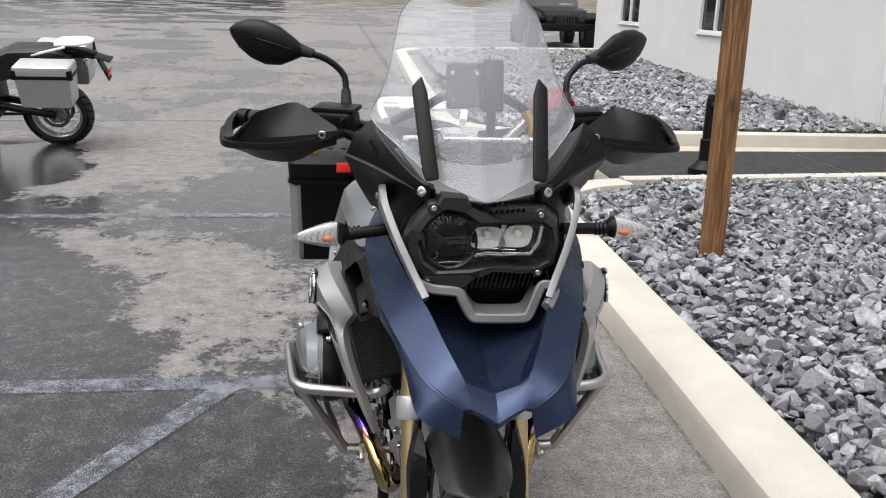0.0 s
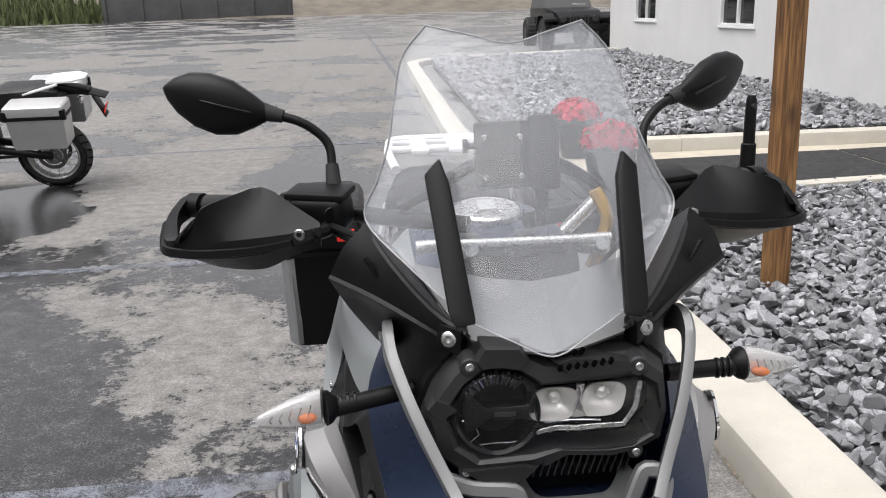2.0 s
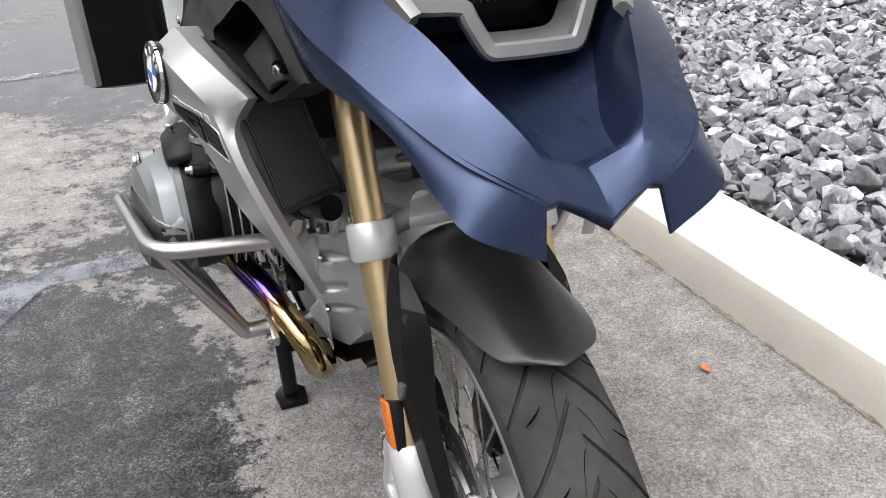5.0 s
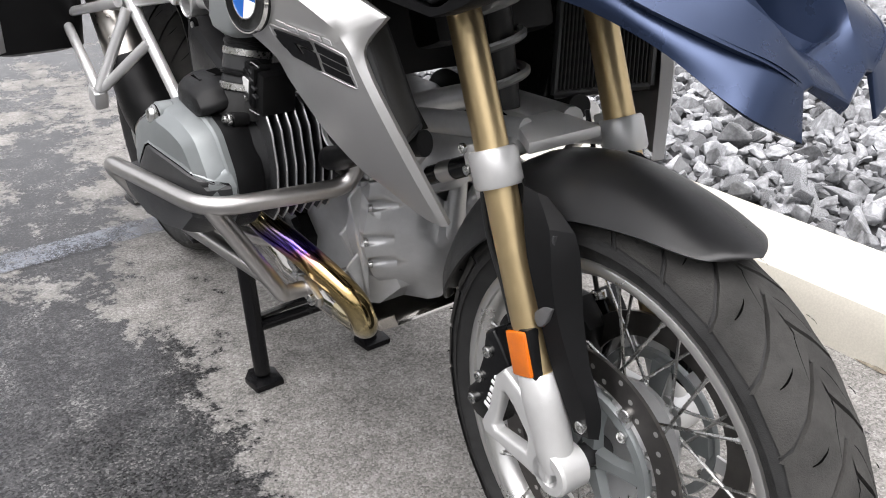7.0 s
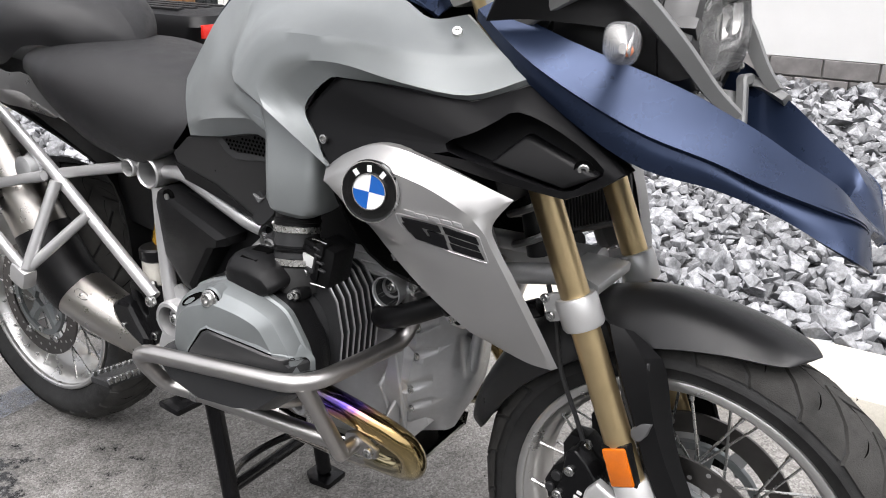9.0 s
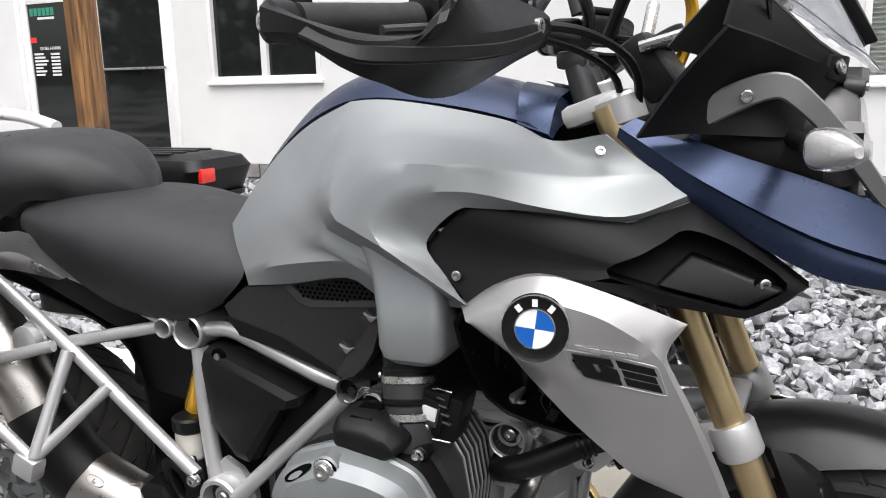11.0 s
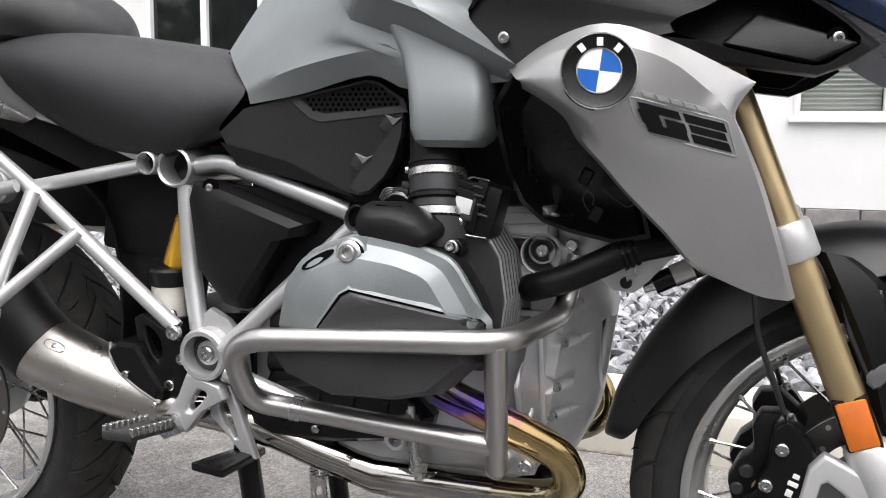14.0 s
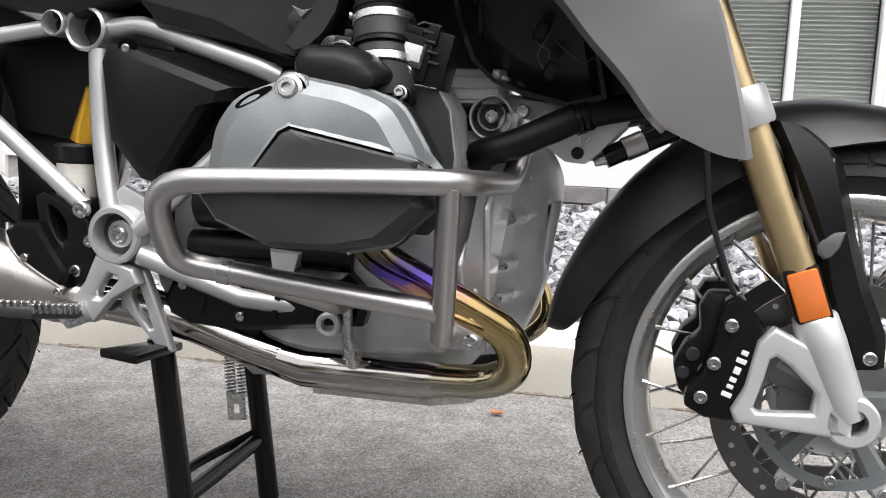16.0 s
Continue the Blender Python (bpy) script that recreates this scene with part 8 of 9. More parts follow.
for row, (n, x0, z0) in enumerate(((7, 0.008, 1.0905), (5, -0.004, 1.1035))):
    for k in range(n):
        part("vent_slot", box((0.0042, 0.006, 0.0075), (x0 + 0.0092 * k, 0.0295 + 0.006 * row, z0 + 0.0008 * k), (0, 28, 0), 0.001, 1), M_HOLE_SHADE, lamp)
part("headlight_shell", grid([lamp_loop(0, 0.07, 1.05), lamp_loop(0, 0.14, 1.1), lamp_loop(0, 0.2, 1.0)], True, True), M_BLACK, bike, "black shell behind the headlight")
for k in range(16):
    part("cooler_fin", slab([(-0.03 + 0.0082 * k, 0.04, 0.982), (-0.036 + 0.0082 * k, 0.05, 0.948), (-0.03 + 0.0082 * k, 0.075, 0.95), (-0.03 + 0.0082 * k, 0.075, 0.985)], (0.0018, 0, 0), 0), M_DARK, bike)
part("oil_cooler", box((0.2, 0.03, 0.08), (0.02, 0.09, 0.955), (10, 0, 0), 0.004), M_BLACK_SMOOTH, bike)

# fairing and windscreen
fold = [(-0.239, 0.168, 1.166), (-0.185, 0.126, 1.15), (-0.128, 0.08, 1.126), (-0.1, 0.057, 1.113)]
upper = [[(-0.194, 0.168, 1.227), (-0.168, 0.125, 1.192), (-0.126, 0.08, 1.15), (-0.09, 0.05, 1.13)], [(-0.222, 0.162, 1.2), (-0.178, 0.124, 1.17), (-0.128, 0.079, 1.138), (-0.096, 0.053, 1.121)], fold]
lower = [fold, [(-0.22, 0.22, 1.11), (-0.174, 0.178, 1.106), (-0.135, 0.1, 1.094), (-0.114, 0.075, 1.087)], [(-0.19, 0.265, 1.05), (-0.176, 0.215, 1.052), (-0.158, 0.13, 1.046), (-0.142, 0.095, 1.044)]]
both("cockpit_fairing", join(thick(surf(upper, 3, 3), 0.005), thick(surf(lower, 3, 3), 0.005)), M_BLACK, bike, "black plastic cockpit fairing", 25)
liner = [upper[0], [(-0.172, 0.19, 1.2), (-0.148, 0.145, 1.172), (-0.11, 0.094, 1.138), (-0.084, 0.062, 1.119)], [(-0.142, 0.24, 1.15), (-0.125, 0.19, 1.135), (-0.104, 0.13, 1.118), (-0.084, 0.09, 1.105)]]
both("fairing_liner", thick(surf(liner, 3, 3), 0.004), M_DARK, bike, "dark inner fairing liner")
# raised black bar, coloured as the shade of a slot
both("fairing_slot", tube([(-0.183, 0.129, 1.172), (-0.196, 0.132, 1.195)], [0.0025, 0.0035], 6), M_LABEL_BLACK, bike)
both("screen_bracket", slab([(-0.096, 0.046, 1.132), (-0.12, 0.066, 1.136), (-0.124, 0.07, 1.108), (-0.098, 0.05, 1.1)], (0.01, 0.02, 0), 0.004), M_BLACK_SMOOTH, bike)
both("fairing_screw", bolt((-0.108, 0.058, 1.12), 0.0088, 0.005, (-0.4, -1, 0.3)), M_STEEL, bike)
scr = []
for hw, ze, zc in ((0.084, 1.144, 1.113), (0.135, 1.186, 1.15), (0.184, 1.231, 1.192), (0.166, 1.275, 1.252), (0.149, 1.316, 1.302), (0.137, 1.366, 1.352), (0.123, 1.412, 1.392), (0.092, 1.447, 1.425)):
    row = []
    for u in (-1, -0.5, 0, 0.5, 1):
        z = zc + (ze - zc) * abs(u)
        row.append((u * hw - 0.004 - 0.05 * (z - 1.117), 0.014 + 0.55 * (z - 1.114) + 2.6 * (u * hw) ** 2, z))
    scr.append(row)
ws = part("windscreen", thick(surf(scr, 5, 6, (2,)), 0.004), M_SCREEN, bike, "tall clear plastic windscreen", 50)
ws.visible_shadow = False
rim = smooth_line([r[0] for r in scr], 5) + smooth_line(scr[-1], 5) + smooth_line([r[-1] for r in reversed(scr)], 5)
part("screen_rim", tube([p + V(0, -0.002, 0) for p in rim], 0.001, 6), M_EDGE, ws, "pale screen edge")
part("screen_rim", tube([p + V(0, -0.004, 0) for p in smooth_line(scr[0], 6)], 0.001, 6), M_EDGE, ws)
for s in (-1, 1):
    a, b = V(s * 0.107 - 0.008, 0.122, 1.299), V(s * 0.09 - 0.003, 0.034, 1.142)
    d = (b - a).normalized()
    part("screen_rail", slab([a + V(-0.006 * s, 0, 0.008), a + V(0.011 * s, 0, -0.01), a.lerp(b, 0.9) + V(0.015 * s, 0, 0), b + V(0.011 * s, 0, 0), b + V(-0.011 * s, 0, 0.004), a.lerp(b, 0.12) + V(-0.013 * s, 0, 0)], (0, -0.014, 0.004), 0.004), M_BLACK, bike, "black screen rail")
    part("screen_arm", tube([(s * 0.075, 0.115, 1.203), (s * 0.1, 0.2, 1.17), (s * 0.09, 0.28, 1.15)], 0.008, 10, 0.03), M_STEEL, bike)
part("screen_bar", tube([(-0.135, 0.19, 1.187), (-0.12, 0.19, 1.188), (-0.06, 0.19, 1.189), (0.06, 0.19, 1.188), (0.095, 0.19, 1.187), (0.105, 0.19, 1.187)], [0.0085, 0.0085, 0.0055, 0.0055, 0.008, 0.008], 14), M_ZINC, bike, "bright screen adjuster bar")
part("screen_base", thick(surf([[(-0.085, 0.056, 1.118), (0, 0.03, 1.108), (0.085, 0.056, 1.118)], [(-0.108, 0.1, 1.137), (0, 0.08, 1.13), (0.108, 0.1, 1.137)], [(-0.14, 0.2, 1.165), (0, 0.165, 1.145), (0.14, 0.2, 1.165)]], 3, 3), 0.004), M_GUARD, bike, "grey dash shelf behind the screen")
part("instrument_panel", join(box((0.17, 0.045, 0.085), (0.0, 0.275, 1.125), (-35, 0, 0), 0.012), lathe([(0, 0.036), (0.012, 0.036), (0.014, 0.032)], (-0.05, 0.262, 1.15), (0, 0.5, 0.85), 28, False), lathe([(0, 0.036), (0.012, 0.036), (0.014, 0.032)], (0.03, 0.262, 1.15), (0, 0.5, 0.85), 28, False)), M_BLACK, bike, "black instrument panel")
part("silver_strut", tube([(0.07, 0.3, 1.168), (0.118, 0.3, 1.214)], 0.0095, 12), M_ZINC, bike, "silver strut under the device mount")
part("mount_knob", tube([(-0.045, 0.3, 1.29), (-0.056, 0.3, 1.291), (-0.058, 0.3, 1.291), (-0.064, 0.3, 1.291)], [0.004, 0.004, 0.009, 0.009], 12), M_BLACK, bike)
part("device_mount", join(box((0.085, 0.02, 0.09), (-0.005, 0.31, 1.275), (-15, 0, 0), 0.006), box((0.04, 0.035, 0.1), (0.045, 0.315, 1.275), (-15, 0, 0), 0.006), tube([(0.045, 0.32, 1.24), (0.05, 0.35, 1.17)], 0.01, 10)), M_BLACK, bike, "black device mount box behind the screen")
for x, z in ((-0.035, 1.25), (0.012, 1.25), (-0.035, 1.3), (0.012, 1.3)):
    part("mount_screw", bolt((x, 0.297 + 0.27 * (z - 1.275), z), 0.004, 0.003, (0, -1, 0)), M_STEEL, bike)
part("cable_loom", tube(smooth_line([(-0.15, 0.4, 1.19), (-0.083, 0.4, 1.222), (-0.038, 0.4, 1.246), (0.02, 0.4, 1.25), (0.082, 0.4, 1.244), (0.145, 0.4, 1.205), (0.17, 0.41, 1.18)], 5), 0.0095, 10), M_BLACK, bike, "black cable loom over the bars")
part("wiring", tube(smooth_line([(0.1, 0.25, 1.235), (0.115, 0.245, 1.2), (0.108, 0.25, 1.16), (0.1, 0.26, 1.13)], 4), 0.009, 8), M_YELLOW, bike, "yellow taped cable")

# indicators
for s, b, tip in ((-1, V(-0.25, 0.072, 1.04), V(-0.328, 0.036, 1.046)), (1, V(0.248, 0.112, 1.041), V(0.326, 0.122, 1.036))):
    a = V(s * 0.15, 0.1, 1.044)
    st = part("indicator", tube([a, b - V(s * 0.012, 0, 0)], 0.0105, 14), M_BLACK, bike, "front turn indicator on a black stalk")
    for t in (0.66, 0.74, 0.82):
        part("stalk_ring", disc(a.lerp(b, t), 0.0125, 0.004, (s * 0.95, -0.12, 0), 14), M_BLACK_SMOOTH, st)
    shape = ((0.0, 0.019, 0.017), (0.04, 0.0215, 0.02), (0.2, 0.0215, 0.0205), (0.42, 0.018, 0.017), (0.68, 0.012, 0.0115), (0.88, 0.006, 0.006), (1.0, 0.0012, 0.0012))

    def lens_row(t, h, w, k):
        c = b.lerp(tip, t) + V(0, 0, -0.003 * t)
        return [c + V(0, k * w * math.copysign(abs(math.cos(g)) ** 0.7, math.cos(g)), k * h * math.copysign(abs(math.sin(g)) ** 0.8, math.sin(g)) + 0.002) for g in (6.283 * i / 20 for i in range(20))]

    le = part("indicator_lens", grid([lens_row(*q, 1.0) for q in shape], True, True), M_INDICATOR, st, "clear pointed indicator lens")
    le.visible_shadow = False
    back = [[p + V(0, 0.55 * max(0, c.y - p.y) + 0.002, 0) for p in lens_row(*q, 0.86)] for q, c in ((q, b.lerp(tip, q[0])) for q in shape[1:6])]
    part("indicator_core", grid(back, True, True), M_LAMP, st, "bright faceted reflector", 20)
    for k in range(5):
        c = b.lerp(tip, 0.16 + 0.13 * k)
        part("lens_rib", tube([c + V(0, -0.0115 + 0.0016 * k, 0.013 - 0.002 * k), c + V(s * 0.004, -0.0125 + 0.0016 * k, 0), c + V(s * 0.002, -0.0105 + 0.0016 * k, -0.012 + 0.002 * k)], 0.0009, 5), M_CHROME, st)
    part("indicator_cup", lathe([(0.0, 0.011), (0.008, 0.0185), (0.014, 0.0205)], b + V(s * -0.014, 0.002, 0.002), (s, -0.3 if s < 0 else 0.1, 0), 20, False), M_BLACK, st)
    part("indicator_bulb", lathe([(0, 0.002), (0.004, 0.005), (0.012, 0.0062), (0.018, 0.0045), (0.021, 0.0015)], b.lerp(tip, 0.1) + V(0, -0.0095, -0.004), (s, -0.2, 0), 16, False), M_AMBER, st, "amber bulb")

# radiators
for s in (-1, 1):
    q = [V(s * 0.117, 0.295, 0.681), V(s * 0.209, 0.2, 0.702), V(s * 0.238, 0.23, 0.83), V(s * 0.148, 0.325, 0.81)]
    nrm = (q[1] - q[0]).cross(q[3] - q[0]).normalized()
    if nrm.y > 0:
        nrm = -nrm
    rad = part("radiator", slab([p - nrm * 0.004 for p in q], -nrm * 0.03, 0.002), M_BLACK, bike, "dark finned radiator")
    part("radiator_frame", join(*[tube([a - nrm * 0.003, b - nrm * 0.003], 0.006, 8) for a, b in zip(q, q[1:] + q[:1])]), M_DARK, rad)
    for k in range(24):
        t = (k + 0.5) / 24
        a, b = q[0].lerp(q[1], t), q[3].lerp(q[2], t)
        part("radiator_fin", tube([a, b], 0.0016, 4), M_RADFIN, rad)
    o = [(0.454, 0.858), (0.475, 0.824), (0.474, 0.798), (0.466, 0.745), (0.452, 0.709), (0.428, 0.686), (0.395, 0.674), (0.34, 0.662), (0.3, 0.672), (0.33, 0.8), (0.34, 0.9), (0.42, 0.9)]
    ox = lambda y, z: 0.165 + 0.45 * (z - 0.66) * (z < 0.82) + 0.072 * (z >= 0.82)
    # the black stands in for the shade of a much deeper duct
    part("shroud_inner", rings([(s * (ox(y, z) - 0.07), y, z) for y, z in o], [(s * ox(y, z), y, z) for y, z in o], [(s * ox(y, z), 0.39 + (y - 0.39) * 0.93, 0.77 + (z - 0.77) * 0.95) for y, z in o], [(s * (ox(y, z) - 0.066), 0.39 + (y - 0.39) * 0.8, 0.77 + (z - 0.77) * 0.85) for y, z in o]), M_LABEL_BLACK, bike, "inner radiator duct, coloured black for the shade of its depth")
for s in (-1, 1):
    for k, pts in enumerate((((0.383, 0.75), (0.38, 0.73), (0.366, 0.72), (0.368, 0.7)), ((0.374, 0.755), (0.37, 0.735), (0.378, 0.715), (0.362, 0.69)), ((0.36, 0.732), (0.342, 0.718), (0.327, 0.709), (0.317, 0.7145)))):
        part("loom_wire", tube(smooth_line([(s * (0.188 + 0.004 * (k == 2)), y, z) for y, z in pts], 4), 0.0008, 5), M_DARK, bike)
    for y, z in ((0.376, 0.742), (0.364, 0.7)):
        part("loom_plug", box((0.018, 0.014, 0.02), (s * 0.182, y, z), (25, 0, 10), 0.002, 1), M_BLACK_SMOOTH, bike)
part("steering_head", join(box((0.1, 0.16, 0.22), (0, 0.38, 0.95), (-20, 0, 0), 0.02), box((0.2, 0.06, 0.14), (0, 0.33, 0.84), (-20, 0, 0), 0.015)), M_BLACK, bike)
hornp = part("horn", join(tube([(-0.085, 0.22, 0.645), (-0.09, 0.255, 0.628)], 0.014, 14), tube([(-0.094, 0.278, 0.617), (-0.097, 0.3, 0.606)], 0.013, 14)), M_BLACK_SMOOTH, bike, "black damper rod end")
part("horn_sleeve", tube([(-0.09, 0.255, 0.628), (-0.094, 0.278, 0.617)], 0.0145, 16), M_BAR, hornp)
part("horn_tip", tube([(-0.097, 0.3, 0.606), (-0.099, 0.312, 0.6)], [0.008, 0.005], 10), M_STEEL, hornp)

# seats and tail
seat_half = [
    [(0, 0.9, 0.906), (-0.07, 0.9, 0.9), (-0.12, 0.868, 0.872), (-0.165, 0.84, 0.84), (-0.158, 0.885, 0.795), (-0.1, 0.9, 0.79)],
    [(0, 1.0, 0.924), (-0.085, 1.0, 0.917), (-0.142, 0.985, 0.885), (-0.172, 0.965, 0.82), (-0.16, 0.975, 0.758), (-0.1, 0.99, 0.757)],
    [(0, 1.1, 0.938), (-0.11, 1.1, 0.93), (-0.162, 1.095, 0.892), (-0.18, 1.085, 0.835), (-0.162, 1.1, 0.773), (-0.1, 1.1, 0.772)],
    [(0, 1.2, 0.945), (-0.115, 1.2, 0.936), (-0.165, 1.2, 0.905), (-0.176, 1.2, 0.866), (-0.158, 1.21, 0.828), (-0.1, 1.21, 0.828)],
    [(0, 1.3, 0.94), (-0.1, 1.3, 0.932), (-0.142, 1.3, 0.915), (-0.15, 1.3, 0.9), (-0.146, 1.3, 0.886), (-0.1, 1.3, 0.88)],
]
part("rider_seat", join(surf(seat_half, 4, 4), flip(surf(seat_half, 4, 4)), grid([[(x, 0.9 + 0.02 * abs(x), z) for x in (-0.15, 0, 0.15)] for z in (0.79, 0.85)])), M_SEAT, bike, "black vinyl rider seat")
pil_nose = [
    [(0, 1.146, 0.93), (-0.012, 1.148, 0.928), (-0.02, 1.152, 0.922), (-0.024, 1.156, 0.914), (-0.02, 1.158, 0.9)],
    [(0, 1.165, 0.965), (-0.035, 1.168, 0.96), (-0.055, 1.175, 0.948), (-0.062, 1.18, 0.93), (-0.056, 1.182, 0.905)],
    [(0, 1.2, 0.998), (-0.06, 1.203, 0.992), (-0.09, 1.208, 0.972), (-0.1, 1.212, 0.945), (-0.092, 1.215, 0.915)],
    [(0, 1.25, 1.024), (-0.08, 1.25, 1.018), (-0.118, 1.252, 0.996), (-0.13, 1.255, 0.965), (-0.12, 1.255, 0.932)],
]
pil_back = [
    [(0, 1.32, 1.042), (-0.1, 1.32, 1.036), (-0.145, 1.32, 1.01), (-0.16, 1.315, 0.965), (-0.148, 1.3, 0.93)],
    [(0, 1.4, 1.046), (-0.1, 1.4, 1.04), (-0.15, 1.4, 1.01), (-0.168, 1.395, 0.95), (-0.155, 1.37, 0.892)],
    [(0, 1.62, 1.03), (-0.09, 1.62, 1.024), (-0.13, 1.62, 1.0), (-0.14, 1.62, 0.96), (-0.13, 1.62, 0.92)],
]
pil_half = pil_nose + pil_back
part("passenger_seat", join(surf(pil_half, 4, 4), flip(surf(pil_half, 4, 4))), M_SEAT, bike, "black vinyl passenger seat")
both("seat_seam", tube(smooth_line([(-0.1, 1.36, 1.041), (-0.149, 1.36, 1.013), (-0.166, 1.355, 0.96), (-0.154, 1.338, 0.912)], 5), 0.0016, 6), M_BLACK_SMOOTH, bike)
both("tail_panel", thick(surf([[(-0.15, 1.2, 0.815), (-0.15, 1.215, 0.806), (-0.14, 1.24, 0.8)], [(-0.162, 1.275, 0.882), (-0.172, 1.285, 0.85), (-0.158, 1.31, 0.815)], [(-0.162, 1.345, 0.882), (-0.175, 1.36, 0.85), (-0.16, 1.37, 0.818)], [(-0.15, 1.62, 0.93), (-0.165, 1.62, 0.9), (-0.15, 1.62, 0.87)]], 3, 4, (1,)), 0.005), M_SILVER, bike, "silver tail side panel")
part("seat_tray", rings(*[[(sx * w, y, z) for sx, z in ((-1, z0), (1, z0), (1, z1), (-1, z1))] for y, w, z0, z1 in ((0.95, 0.12, 0.74, 0.77), (1.1, 0.14, 0.72, 0.8), (1.3, 0.14, 0.8, 0.9), (1.62, 0.12, 0.86, 0.93))]), M_BLACK, bike, "black seat tray")
rack = [tube([(-0.13, 1.5, 1.04), (-0.15, 1.62, 1.065), (-0.14, 1.86, 1.07), (0.14, 1.86, 1.07), (0.15, 1.62, 1.065), (0.13, 1.5, 1.04)], 0.013, 12, 0.06), box((0.28, 0.05, 0.014), (0, 1.68, 1.068), edge=0.005), box((0.28, 0.03, 0.014), (0, 1.78, 1.07), edge=0.005), box((0.05, 0.24, 0.014), (-0.055, 1.74, 1.066), edge=0.005), box((0.05, 0.24, 0.014), (0.055, 1.74, 1.066), edge=0.005)]
part("luggage_rack", join(*rack), M_WHITE, bike, "light silver luggage rack")
part("tail_lamp", box((0.16, 0.05, 0.05), (0, 1.72, 0.93), edge=0.015), M_RED, bike, "red tail lamp")
part("rear_mudguard", thick(surf([[(-0.08, 1.66, 0.9), (0, 1.66, 0.91), (0.08, 1.66, 0.9)], [(-0.08, 1.82, 0.8), (0, 1.83, 0.81), (0.08, 1.82, 0.8)], [(-0.08, 1.92, 0.62), (0, 1.93, 0.62), (0.08, 1.92, 0.62)]], 4, 3), 0.006), M_BLACK, bike, "black tail mudguard")

# hard cases
for s in (-1, 1):
    x0, x1 = 0.235, 0.435
    def lp(z, f, inset, x0=x0, x1=x1):
        a, b, y0, y1, r = x0 + inset, x1 - inset, f - 0.02 + inset, 1.76 - inset, 0.035
        pts = []
        for cx, cy, a0 in ((a + r, y0 + r, 180), (b - r, y0 + r, 270), (b - r, y1 - r, 0), (a + r, y1 - r, 90)):
            pts += [V(s * (cx + r * math.cos(radians(a0 + 30 * k))), cy + r * math.sin(radians(a0 + 30 * k)), z) for k in range(4)]
        return pts

    case = part("pannier", rings(lp(0.585, 1.385, 0.03), lp(0.6, 1.365, 0.004), lp(0.7, 1.345, 0.0), lp(0.875, 1.3, 0.0)), M_BLACK, bike, "black plastic side case with a silver lid edge")
    part("case_lid", rings(lp(0.882, 1.29, -0.006), lp(0.94, 1.262, -0.006), lp(0.962, 1.265, 0.005), lp(0.972, 1.28, 0.03)), M_BLACK, case)
    part("case_rim", rings(lp(0.872, 1.292, -0.01), lp(0.886, 1.286, -0.01)), M_BLACK_SMOOTH, case)
    part("case_panel", slab([(s * (x1 - 0.002), y, z) for y, z in ((1.42, 0.62), (1.375, 0.85), (1.72, 0.85), (1.72, 0.62))], (s * 0.012, 0, 0), 0.004), M_ALU, case, "silver outer case panel")
    part("case_corner", strap([(s * (x1 - 0.012), 1.352, 0.61), (s * (x1 - 0.012), 1.338, 0.7), (s * (x1 - 0.012), 1.296, 0.868)], 0.042, 0.02, (s * 0.8, -0.6, 0), 3), M_ALU, case, "silver case corner strip")
    part("case_reflector", box((0.045, 0.01, 0.03), (s * 0.268, 1.241, 0.93), (0, 0, 0), 0.003), M_RED, case, "red reflector")
    if s < 0:
        part("case_latch", box((0.04, 0.03, 0.016), (s * 0.37, 1.285, 0.972), (0, 0, 0), 0.004), M_YELLOW, case, "yellow latch tab")
    for k in range(4):
        part("lid_rib", box((0.02, 0.38, 0.012), (s * (0.27 + 0.042 * k), 1.52, 0.97), (0, 0, 0), 0.005), M_BLACK, case)

# ---- bars, guards and mirrors ----


